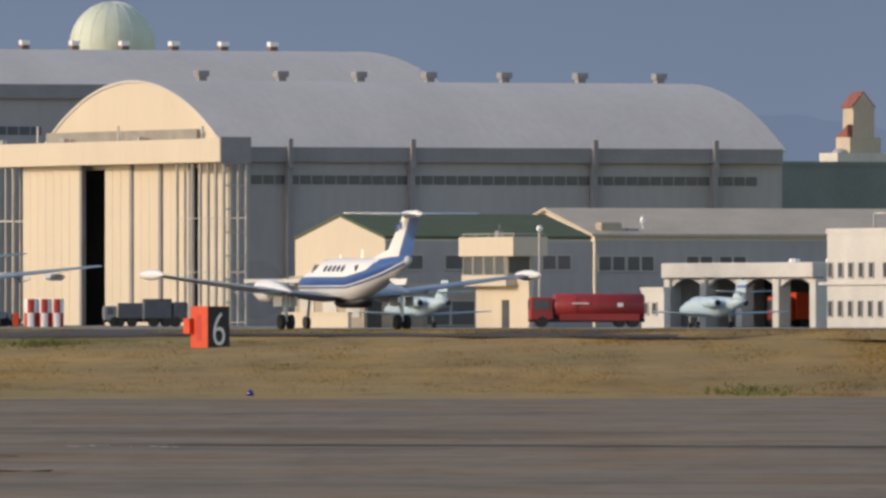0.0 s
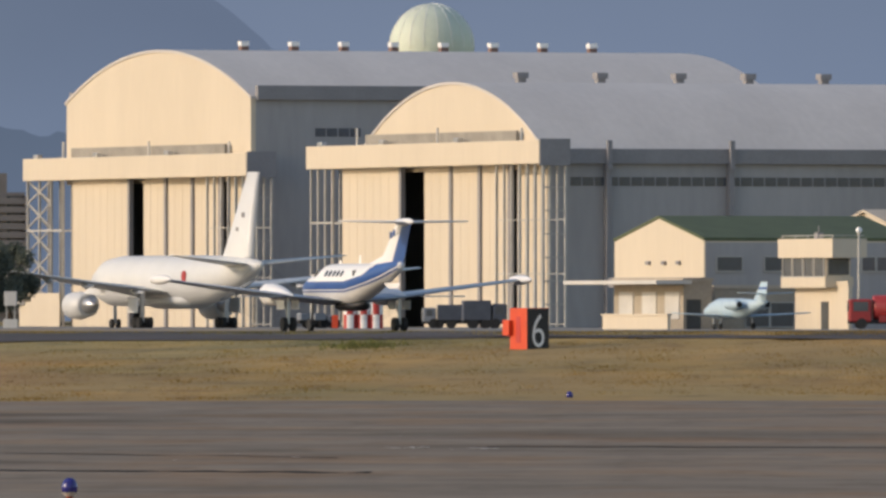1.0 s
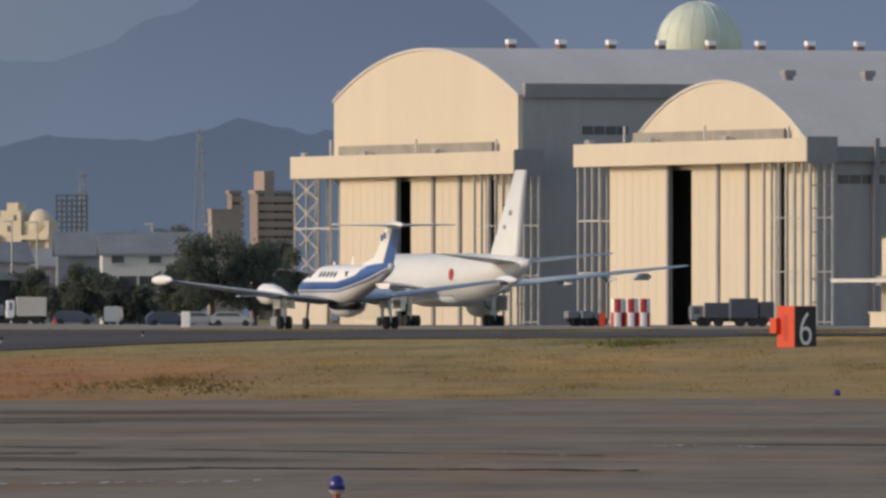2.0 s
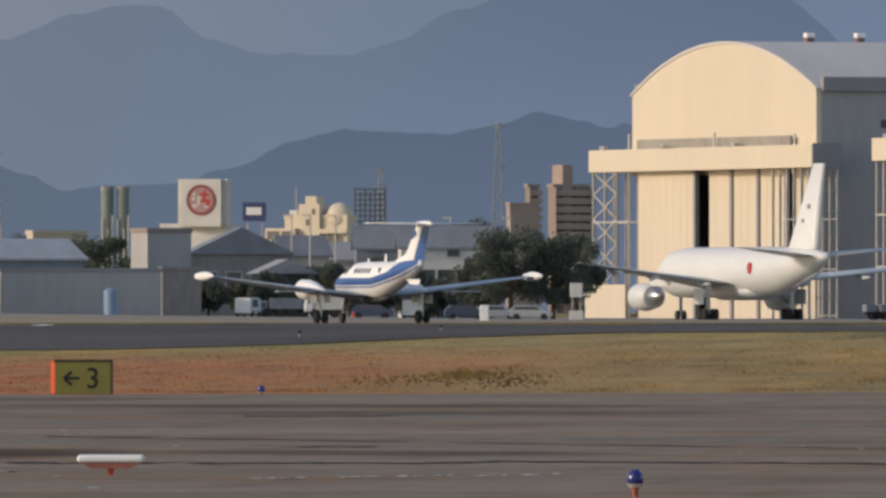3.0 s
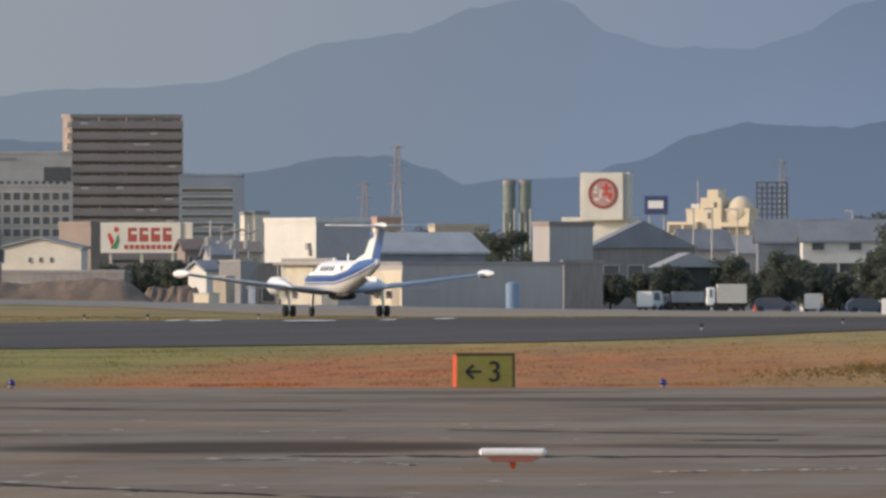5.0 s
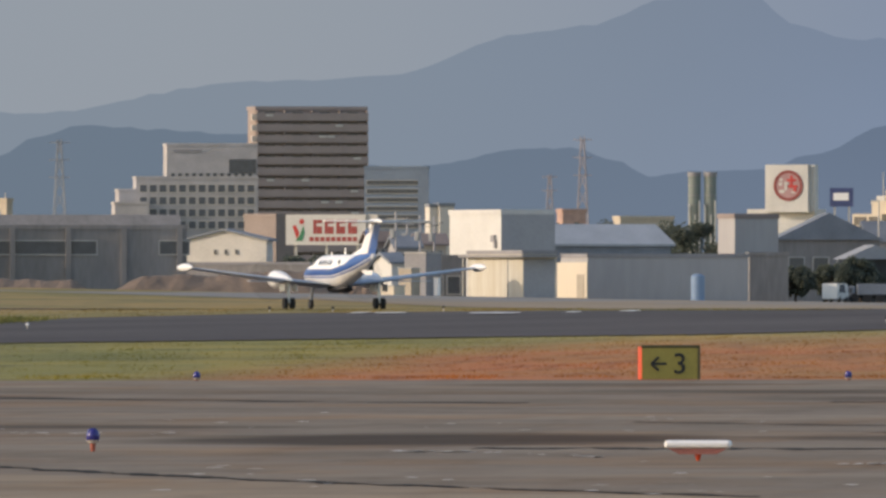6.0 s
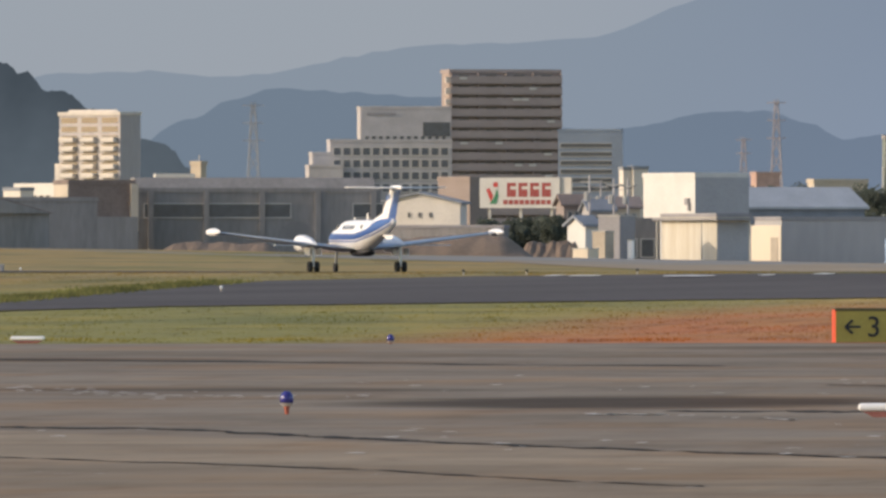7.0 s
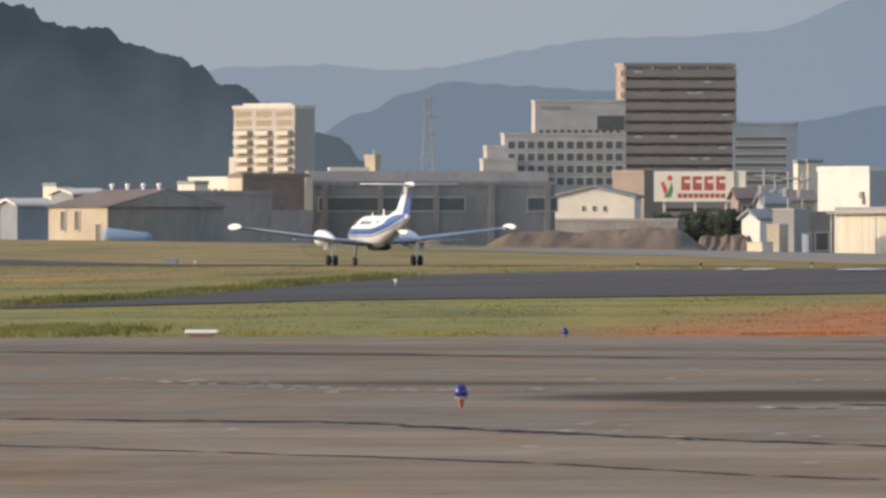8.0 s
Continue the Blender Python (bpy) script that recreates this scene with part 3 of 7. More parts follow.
def hangar(origin, base, wide, deep, body, spring, rise, eave, canopy, bays, vents, label, lift=0.0, piers=True, panes=(3.0, 1e9)):
    """A barrel-roofed hangar whose front lies along local x at y = 0. body: (x0, x1) of the walls; canopy: (bottom, top)."""
    h = thing("hangar", pose(*origin, base, 0, 0, FIELD), label, "hangar")
    b0, b1 = body
    part("floor_slab", boxes((b0, b1, 0.2, deep, -1.0, 0.05)), APRON, h)
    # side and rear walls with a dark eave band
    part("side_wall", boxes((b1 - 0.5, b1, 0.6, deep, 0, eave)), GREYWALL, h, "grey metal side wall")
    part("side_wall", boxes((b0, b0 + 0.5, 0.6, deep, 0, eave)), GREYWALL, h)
    back = [(b0, 0), (b1, 0)] + list(reversed(arc(b0, b1, eave, rise + spring - eave)))
    part("rear_wall", prism(back, deep, deep + 0.5), GREYWALL, h)
    # front wall above the doors
    front = [(b0, canopy[0] - 0.5), (b1, canopy[0] - 0.5), (b1, spring)] + list(reversed(arc(b0, b1, spring, rise)))[1:]
    part("front_wall", prism(front, 0.0, 0.6), CREAM, h, "sunlit cream arched gable")
    # vault
    bm = bmesh.new()
    outer = arc(b0 - 0.3, b1 + 0.3, eave, rise + spring - eave + 0.3, 36) if spring > eave + 6 else arc(b0 - 0.3, b1 + 0.3, spring, rise + 0.3, 36)
    inner = [(x, z - 0.3) for x, z in outer]
    prism(outer + list(reversed(inner)), -0.15, deep + 0.8, bm=bm)
    part("roof", bm, ROOF, h, "pale ribbed metal barrel roof")
    lo = min(p[1] for p in outer)
    part("gutter", boxes((b1 - 0.2, b1 + 0.7, 0.6, deep + 0.3, lo - 1.5 + lift, lo + 0.1 + lift)), GREYBAND, h, "dark grey gutter band")
    part("gutter", boxes((b0 - 0.7, b0 + 0.2, 0.6, deep + 0.3, lo - 1.5 + lift, lo + 0.1 + lift)), GREYBAND, h)
    # canopy beam over the doors with its end box
    part("canopy", soft_box(0, wide, -3.0, 0.3, canopy[0], canopy[1], 0.08), CREAM, h, "cream door canopy beam")
    part("canopy_end", boxes((wide, wide + 0.15, -2.9, 0.6, canopy[0] - 0.2, canopy[1] + 0.15)), GREYBAND, h)
    part("parapet", boxes((b0 + 4, b1 - 6, -0.9, -0.6, canopy[1], canopy[1] + 1.15)), PARAPET, h, "weathered grey walkway parapet")
    for px, pz in ((b0 + 3, 1.9), (wide * 0.52, 1.7), (b1 - 3, 1.4)):
        part("vent_pipe", rod(bmesh.new(), (px, -1.5, canopy[1]), (px, -1.5, canopy[1] + pz), 0.14), WHITE_WALL, h)
    for px in (wide * 0.3, wide * 0.62, 2.0):
        part("floodlight", soft_box(px - 0.7, px + 0.7, -2.2, -1.5, canopy[1], canopy[1] + 0.5, 0.1), GALV, h)
    # sliding door leaves, each a panel with ribs, on staggered tracks
    for i, (x0, x1, y) in enumerate(bays):
        leaf = part("door", boxes((x0, x1, y, y + 0.4, 0.05, canopy[0])), CREAM, h, "tall cream sliding door leaf")
        k = x0 + 2.2
        while k < x1 - 1.0:
            part("rib", boxes((k, k + 0.08, y - 0.025, y, 0.1, canopy[0] - 0.3)), CREAM, leaf)
            k += 2.4
        # Added strip paints the dark gap beside each leaf.
        part("gap_strip", boxes((x1, x1 + 0.7, y - 0.06, y + 0.45, 0.05, canopy[0])), GREYBAND, leaf, "grey strip painted as the dark gap between leaves")
    part("inner_wall", boxes((bays[-1][1] + 1.0, b1, 0.3, 0.6, 0, canopy[0])), CREAM, h, "cream wall behind the track frame")
    # Dark sheet stands in for the shade inside the open doors.
    part("interior_shade_sheet", boxes((b0 + 0.6, b1 - 0.6, 3.5, 3.8, 0.06, canopy[0])), DARK, h, "dark sheet standing in for the hangar's inner shade")
    # open lattice frames that carry the door tracks past both ends
    for x0, x1, n, braced in ((0.2, bays[0][0] - 0.4, 3, True), (bays[-1][1] + 1.2, wide - 0.2, 6, False)):
        bm = bmesh.new()
        for y in (-2.4, 0.2):
            for i in range(n + 1):
                xx = x0 + (x1 - x0) * i / n
                beam(bm, (xx, y, 0), (xx, y, canopy[0]), 0.26)
            for zz in (0.4, canopy[0] * 0.33, canopy[0] * 0.66):
                beam(bm, (x0, y, zz), (x1, y, zz), 0.2 if braced else 0.1)
        if braced and not piers:
            mid = x0 + (x1 - x0) * 2 / 3
            zz = 0.0
            while zz < canopy[0] - 2:
                top = min(canopy[0], zz + 2.9)
                beam(bm, (x0, -2.4, zz), (mid, -2.4, top), 0.16)
                beam(bm, (mid, -2.4, zz), (x0, -2.4, top), 0.16)
                beam(bm, (x0, -2.4, top), (x0, 0.2, zz), 0.16)
                zz += 2.9
        elif not braced:
            for i in range(7):
                beam(bm, (x1, -2.4, canopy[0] * i / 7), (x1, 0.2, canopy[0] * i / 7), 0.16)
        part("track_frame", bm, STEEL, h, "open steel lattice frame")
    # pilasters and windows on the side that faces the field
    for y in (deep * 0.11, deep * 0.33, deep * 0.66, deep * 0.88):
        bm = boxes((b1 + 0.0, b1 + 0.9, y - 0.3, y + 0.3, 0, lo - 1.4), (b1 + 0.7, b1 + 1.2, y - 0.25, y + 0.25, lo - 2.2, lo + 1.0))
        if piers:
            part("pilaster", bm, GREYBAND, h, "grey downpipe pilaster")
        else:
            bm.free()
    zz = lo - 3.9 - lift * 0.6
    pane = None
    k = panes[0]
    while k < min(deep - 3, panes[1]):
        if abs((k / 7.1) % 1 - 0.95) > 0.1:
            if pane is None:
                pane = part("window", boxes((0, 0.06, 0, 1.25, 0, 0.95)), GLASS, h)
                pane.matrix_basis = pose(b1 + 0.0, k, zz)
            else:
                share("window", pane.data, h, b1 + 0.0, k, zz)
        k += 1.42
    # roof ventilators along the ridge
    zt = max(p[1] for p in outer)
    base_vent = None
    for y, kind in vents:
        bm = boxes((-0.4, 0.4, -0.36, 0.36, -0.5, 0.45), (-0.55, 0.55, -0.5, 0.5, 0.45, 0.95)) if kind else boxes((-0.5, 0.5, -0.45, 0.45, -0.5, 0.35), (-0.75, 0.75, -0.65, 0.65, 0.35, 1.0))
        v = part("ventilator", bm, WHITE if kind else GREYBAND, h, "bright metal ridge ventilator" if kind else "grey ridge ventilator")
        v.matrix_basis = pose((b0 + b1) / 2, y, zt + 0.1)
        if kind:
            part("skirt", boxes((-0.5, 0.5, -0.45, 0.45, -0.4, 0.38)), VENT_BASE, v, "reddish brown ventilator base")
    return h


# the near hangar (front-right corner, then 70 m along the front) and the far one
def along_front(x, y, s):
    return x + ALONG.x * s, y + ALONG.y * s


NEAR_CORNER = (-21.22, 1649.86)
W1, W2 = 70.0, 74.0
hangar(along_front(*NEAR_CORNER, W1), 1.44, W1, 65.0, (9.0, 64.2), 19.2, 7.35, 18.9, (17.6, 20.15),
       [(7.2, 24.6, -1.4), (31.2, 38.6, -1.0), (39.3, 46.7, -0.8), (47.5, 55.0, -0.6)],
       [(8.2, 0), (17.6, 0), (26.9, 0), (35.2, 0), (44.2, 0), (53.3, 0), (62.8, 0)],
       "barrel-roofed hangar with cream sliding doors and grey side wall")
far_hangar = hangar(along_front(*NEAR_CORNER, 89.0 + W2), 1.40, W2, 63.5, (6.8, 67.6), 26.2, 5.4, 26.4, (17.1, 19.7),
       [(12.6, 31.2, -1.4), (35.4, 42.2, -1.0), (43.0, 50.4, -0.8), (51.2, 58.8, -0.6)],
       [(10.6 + 6.18 * i, 1) for i in range(8)],
       "taller barrel-roofed hangar with tall cream arched front", 1.1, False, (7.8, 13.6))
part("foot_wall", soft_box(-1.5, 12.2, -2.9, -2.7, 0, 4.0, 0.05), CREAM, far_hangar, "low cream wall at the frame's foot")
part("wall_box", soft_box(-2.2, 0.6, -3.4, -2.9, 2.6, 4.4, 0.08), WHITE_WALL, far_hangar, "white wall box")


# ---- aircraft ----
def wheel(bm, x, y, z, r, w):
    rod(bm, (x, y - w / 2, z), (x, y + w / 2, z), r, seg=18)
    return bm


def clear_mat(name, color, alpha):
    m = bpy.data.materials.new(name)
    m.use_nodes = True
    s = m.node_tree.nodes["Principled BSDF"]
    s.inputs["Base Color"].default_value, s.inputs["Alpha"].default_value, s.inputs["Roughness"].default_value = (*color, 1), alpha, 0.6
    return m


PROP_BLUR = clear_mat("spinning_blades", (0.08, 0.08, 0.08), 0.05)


def twin_turboprop():
    """The departing twin: nose along +x, origin on the ground under the wing."""
    p = thing("aeroplane", pose(0, 0, 0), "white twin-turboprop aeroplane with blue stripes rolling on runway", "aeroplane")
    rings = [(5.75, 0, 1.75, 0.05, 0.05), (5.4, 0, 1.76, 0.28, 0.27), (4.7, 0, 1.80, 0.50, 0.46), (3.9, 0, 1.86, 0.64, 0.60), (3.2, 0, 1.92, 0.68, 0.66),
             (2.3, 0, 1.96, 0.75, 0.76), (1.6, 0, 2.04, 0.78, 0.89), (0.5, 0, 2.04, 0.78, 0.92), (-1.6, 0, 2.05, 0.78, 0.91), (-2.6, 0, 2.14, 0.77, 0.82), (-3.8, 0, 2.30, 0.68, 0.66), (-5.2, 0, 2.52, 0.50, 0.48), (-6.6, 0, 2.73, 0.30, 0.31), (-7.45, 0, 2.88, 0.12, 0.15)]
    rings = [(0.5 + (x - 0.5) * 0.84 if x > 0.5 else x, y, z, a, b) for x, y, z, a, b in rings]
    f = part("fuselage", loft(bmesh.new(), rings, 28), WHITE, p, "glossy white fuselage", True)

    fine_rings = []
    for p0, p1 in zip(rings[2:], rings[3:]):
        for k in range(5):
            fine_rings.append(tuple(u + (v - u) * k / 5 for u, v in zip(p0, p1)))

    def skin(name, zlow, zhigh, material, label):
        """A painted band on both sides of the fuselage, a few millimetres proud."""
        bm = bmesh.new()
        for side in (1, -1):
            pts = []
            for x, _, cz, a, b in fine_rings:
                row = []
                lo, hi = max(cz - b, min(cz + b, zlow(x))), max(cz - b, min(cz + b, zhigh(x)))
                for k in range(9):
                    z = (lo * (8 - k) + hi * k) / 8
                    y = (a + 0.008) * math.sqrt(max(0.0, 1 - ((z - cz) / (b + 0.008)) ** 2)) + 0.004
                    row.append(bm.verts.new((x, side * y, z)))
                pts.append(row)
            for r, q in zip(pts, pts[1:]):
                for k in range(8):
                    bm.faces.new((r[k], r[k + 1], q[k + 1], q[k]))
        return part(name, bm, material, f, label, True)

    rise = lambda x: 0.10 * max(0.0, -x - 2.0) + 0.017 * max(0.0, -x - 2.0) ** 2
    skin("stripe", lambda x: 1.83 + rise(x), lambda x: 2.18 + rise(x) + 0.45 * max(0.0, -x - 4.2), BLUE, "broad blue stripe")
    skin("stripe", lambda x: 1.70 + rise(x), lambda x: 1.77 + rise(x), BLUE, "thin blue stripe")
    # cabin windows, oval, on both sides
    for side in (1, -1):
        for x in (0.42, -0.08, -0.58, -1.08, -1.58):
            bm = bmesh.new()
            rod(bm, (0, -0.012, 0), (0, 0.012, 0), 0.16, seg=14)
            w = part("window", bm, GLASS, f, "round dark cabin window")
            w.matrix_basis = pose(x, side * 0.668, 2.53, side * 30)
    for s in (1, -1):
        part("cockpit_window", prism([(2.25, 2.36), (1.63, 2.40), (1.55, 2.66), (1.79, 2.70)], s * 0.45, s * 0.62), GLASS, f, "dark cockpit glazing")
    bm = bmesh.new()
    prism([(-3.02, 2.34), (-3.2, 2.35), (-3.2, 2.66), (-3.02, 2.65)], 0.50, 0.70, bm=bm)
    part("door", bm, DARK, f, "dark open hatch outline")
    # ventral fin, antennas
    part("ventral_fin", foil(bmesh.new(), [(-5.0, 0, 2.1, 2.2), (-5.8, 0, 1.85, 1.2)], 0.06, True), WHITE, f)
    part("antenna", foil(bmesh.new(), [(-1.9, 0, 2.90, 0.35), (-2.05, 0, 3.34, 0.16)], 0.12, True), WHITE, f, "white blade antenna")
    part("antenna", foil(bmesh.new(), [(0.6, 0, 2.90, 0.3), (0.48, 0, 3.12, 0.16)], 0.12, True), WHITE, f, "white blade antenna")
    part("belly_pod", loft(bmesh.new(), [(0.4, 0, 1.16, 0.05, 0.05), (0.0, 0, 1.10, 0.44, 0.22), (-2.2, 0, 1.10, 0.44, 0.22), (-2.8, 0, 1.22, 0.1, 0.08)], 16), BLACK, f, "dark belly radome", True)
    # wings with flaps, nacelles, tip tanks
    for s in (1, -1):
        w = part("wing", foil(bmesh.new(), [(1.55, s * 0.5, 1.28, 2.8), (1.45, s * 2.6, 1.50, 2.35), (0.75, s * 8.3, 2.24, 0.95)], 0.15), WING_GREY, p, "low grey-white wing", True)
        part("flap", boxes((-1.28, -0.72, min(s * 3.3, s * 5.2), max(s * 3.3, s * 5.2), 1.50, 1.56)), WING_GREY, w)
        part("leading_boot", foil(bmesh.new(), [(1.50, s * 3.2, 1.612, 0.16), (0.79, s * 8.2, 2.22, 0.1)], 0.5), RUBBER, w, "black de-icing boot")
        part("tip_tank", loft(bmesh.new(), [(1.75, s * 8.42, 2.25, 0.03, 0.03), (1.45, s * 8.42, 2.25, 0.15, 0.15), (0.8, s * 8.42, 2.25, 0.21, 0.22), (0.0, s * 8.42, 2.26, 0.21, 0.22), (-0.7, s * 8.42, 2.27, 0.12, 0.13), (-1.1, s * 8.42, 2.27, 0.02, 0.02)], 16), WHITE, w, "white wing-tip tank", True)
        n = part("nacelle", loft(bmesh.new(), [(3.23, s * 2.6, 1.64, 0.18, 0.19), (3.09, s * 2.6, 1.64, 0.32, 0.33), (2.64, s * 2.6, 1.63, 0.42, 0.48), (1.80, s * 2.6, 1.61, 0.45, 0.49), (1.10, s * 2.6, 1.60, 0.40, 0.40), (0.40, s * 2.6, 1.62, 0.27, 0.23), (-0.60, s * 2.6, 1.54, 0.11, 0.07)], 18), WHITE, p, "white engine nacelle", True)
        for e in (1, -1):
            part("exhaust", rod(bmesh.new(), (2.57, s * 2.6 + e * 0.32, 1.58), (2.15, s * 2.6 + e * 0.62, 1.66), 0.11, 0.13), GALV, n, "exhaust stub")
        bm = bmesh.new()
        rod(bm, (3.22, s * 2.6, 1.64), (3.66, s * 2.6, 1.64), 0.2, 0.03, 14)
        pr = part("propeller", bm, GALV, n, "metal spinner with grey blades")
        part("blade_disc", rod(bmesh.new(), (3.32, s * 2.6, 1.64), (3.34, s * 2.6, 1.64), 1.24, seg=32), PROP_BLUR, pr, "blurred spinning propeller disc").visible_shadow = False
        # main gear: strut, doors, twin wheels
        g = part("main_gear", beam(beam(bmesh.new(), (0.0, s * 2.6, 0.3), (0.05, s * 2.6, 1.5), 0.12), (0.0, s * 2.6, 0.55), (0.6, s * 2.6, 1.4), 0.07), GALV, p, "undercarriage leg")
        part("gear_door", boxes((-0.45, 0.55, s * 2.6 - 0.36, s * 2.6 - 0.33, 0.95, 1.35), (-0.45, 0.55, s * 2.6 + 0.33, s * 2.6 + 0.36, 0.95, 1.35)), WHITE, g)
        for e in (0.2, -0.2):
            part("tyre", wheel(bmesh.new(), 0, s * 2.6 + e, 0.30, 0.30, 0.20), RUBBER, g)
    g = part("nose_gear", beam(bmesh.new(), (4.3, 0, 0.25), (3.95, 0, 1.5), 0.11), GALV, p, "nose undercarriage leg")
    part("tyre", wheel(bmesh.new(), 4.35, 0, 0.27, 0.27, 0.18), RUBBER, g)
    # tail
    fin = part("fin", foil(bmesh.new(), [(-2.9, 0, 2.86, 4.5), (-5.1, 0, 3.30, 2.65), (-6.75, 0, 4.70, 1.75)], 0.08, True), WHITE, p, "white swept fin with dorsal fillet")
    part("rudder", foil(bmesh.new(), [(-5.9, 0, 2.86, 1.62), (-6.35, 0, 3.3, 1.50), (-7.45, 0, 4.66, 1.12)], 0.105, True), BLUE, fin, "blue rudder")
    for x, z, y in ((-6.35, 4.05, 0.135), (-6.75, 4.15, 0.13), (-7.05, 4.2, 0.12)):
        part("tail_letter_bar", boxes((x - 0.14, x + 0.10, y - 0.02, y, z, z + 0.28)), BLUE if x > -6.9 else WHITE, fin)
    t = part("tailplane", foil(bmesh.new(), [(-7.35, 2.9, 4.78, 0.75), (-7.0, 0.0, 4.74, 1.5), (-7.35, -2.9, 4.78, 0.75)], 0.10), WHITE, p, "white T-tailplane", True)
    part("bullet", loft(bmesh.new(), [(-6.6, 0, 4.74, 0.03, 0.03), (-6.95, 0, 4.74, 0.15, 0.15), (-8.3, 0, 4.76, 0.16, 0.16), (-9.0, 0, 4.76, 0.03, 0.03)], 12), WHITE, t, "", True)
    return p


def wide_jet():
    """A grey twin-engined tanker transport: nose along +x, origin on the ground under the wing."""
    p = thing("airliner", pose(-59.72, 1578.87, 1.42, 0, 0, 90 - HEADING), "pale grey twin-engined tanker jet parked on apron", "aeroplane")
    rings = [(24.3, 0, 4.3, 0.1, 0.1), (23.7, 0, 4.4, 0.9, 0.9), (22.0, 0, 4.6, 1.8, 1.8), (19.5, 0, 4.8, 2.4, 2.45), (16.5, 0, 4.9, 2.52, 2.6), (-6, 0, 4.9, 2.52, 2.6), (-11, 0, 5.1, 2.35, 2.35), (-16, 0, 5.6, 1.75, 1.75), (-21, 0, 6.2, 0.9, 0.9), (-23.6, 0, 6.5, 0.25, 0.3)]
    f = part("fuselage", loft(bmesh.new(), rings, 32), PLANE_GREY, p, "pale grey fuselage", True)
    bm = bmesh.new()
    rod(bm, (-7.5, 2.40, 5.3), (-7.5, 2.53, 5.3), 0.6, seg=20)
    part("roundel", bm, SIGN_RED, f, "red disc marking")
    part("belly_fairing", loft(bmesh.new(), [(8, 0, 3.0, 0.2, 0.2), (5.5, 0, 2.9, 2.0, 0.9), (-5, 0, 2.9, 2.0, 0.9), (-8, 0, 3.2, 0.2, 0.2)], 18), PLANE_GREY, f, "", True)
    part("boom", loft(bmesh.new(), [(-11, 0, 3.0, 0.1, 0.1), (-12, 0, 3.05, 0.2, 0.2), (-20, 0, 4.6, 0.18, 0.18), (-22, 0, 5.1, 0.05, 0.05)], 10), WING_GREY, f, "refuelling boom", True)
    for s in (1, -1):
        w = part("wing", foil(bmesh.new(), [(9.5, s * 1.5, 3.6, 11.5), (4.5, s * 7.5, 4.3, 7.2), (-5.2, s * 23.8, 6.2, 2.2)], 0.115), PLANE_GREY, p, "swept grey wing", True)
        for y in (5.5, 11.5, 16.0):
            x, z = -0.6 - 0.25 * y, 3.5 + 0.11 * (y - 1.5)
            part("flap_fairing", loft(bmesh.new(), [(x + 2.2, s * y, z, 0.1, 0.1), (x + 0.5, s * y, z - 0.3, 0.25, 0.3), (x - 2.2, s * y, z - 0.2, 0.05, 0.05)], 10), PLANE_GREY, w, "", True)
        part("wing_pod", loft(bmesh.new(), [(0.0, s * 20.2, 5.1, 0.1, 0.1), (-1.0, s * 20.2, 5.1, 0.35, 0.35), (-4.5, s * 20.2, 5.1, 0.35, 0.35), (-5.5, s * 20.2, 5.1, 0.1, 0.1)], 12), PLANE_GREY, w, "under-wing refuelling pod", True)
        n = part("engine", loft(bmesh.new(), [(11.8, s * 7.5, 2.35, 1.15, 1.15), (11.4, s * 7.5, 2.35, 1.38, 1.38), (9.5, s * 7.5, 2.35, 1.45, 1.45), (7.2, s * 7.5, 2.4, 1.22, 1.22), (7.15, s * 7.5, 2.4, 1.05, 1.05)], 24), PLANE_GREY, p, "large grey turbofan nacelle", True)
        part("exhaust_cone", loft(bmesh.new(), [(8.5, s * 7.5, 2.4, 0.95, 0.95), (6.2, s * 7.5, 2.45, 0.72, 0.72), (4.9, s * 7.5, 2.5, 0.1, 0.1)], 20), GALV, n, "dark metal exhaust", True)
        part("pylon", foil(bmesh.new(), [(8.9, s * 7.5, 3.5, 6.5), (6.5, s * 7.5, 4.35, 5.0)], 0.07, True), PLANE_GREY, n)
        part("tailplane", foil(bmesh.new(), [(-15.8, s * 0.8, 6.5, 6.2), (-21.6, s * 9.3, 7.4, 2.0)], 0.10), PLANE_GREY, p, "grey tailplane", True)
        g = part("main_gear", beam(bmesh.new(), (-1.0, s * 4.6, 0.6), (-1.0, s * 4.6, 4.0), 0.4), GALV, p, "main undercarriage bogie")
        for x in (-1.7, -0.3):
            for e in (-0.55, 0.55):
                part("tyre", wheel(bmesh.new(), x, s * 4.6 + e, 0.58, 0.58, 0.42), RUBBER, g)
        part("gear_door", boxes((-2.4, 0.4, s * 5.6 - 0.06, s * 5.6 + 0.06, 1.6, 3.2)), PLANE_GREY, g)
    g = part("nose_gear", beam(bmesh.new(), (19.6, 0, 0.5), (19.6, 0, 3.0), 0.3), GALV, p)
    for e in (-0.35, 0.35):
        part("tyre", wheel(bmesh.new(), 19.6, e, 0.48, 0.48, 0.3), RUBBER, g)
    fin = part("fin", foil(bmesh.new(), [(-11.2, 0, 6.9, 10.4), (-12.6, 0, 7.4, 8.8), (-19.6, 0, 15.9, 3.4)], 0.085, True), PLANE_GREY, p, "tall pale grey fin", True)
    part("fin_mark", boxes((-17.6, -16.9, 0.30, 0.34, 9.9, 10.3)), GREYBAND, fin, "small grey mark")
    part("fin_mark", boxes((-19.2, -18.4, 0.24, 0.28, 11.3, 11.8)), GREYBAND, fin, "small grey mark")
    return p


PLANE = twin_turboprop()
wide_jet()



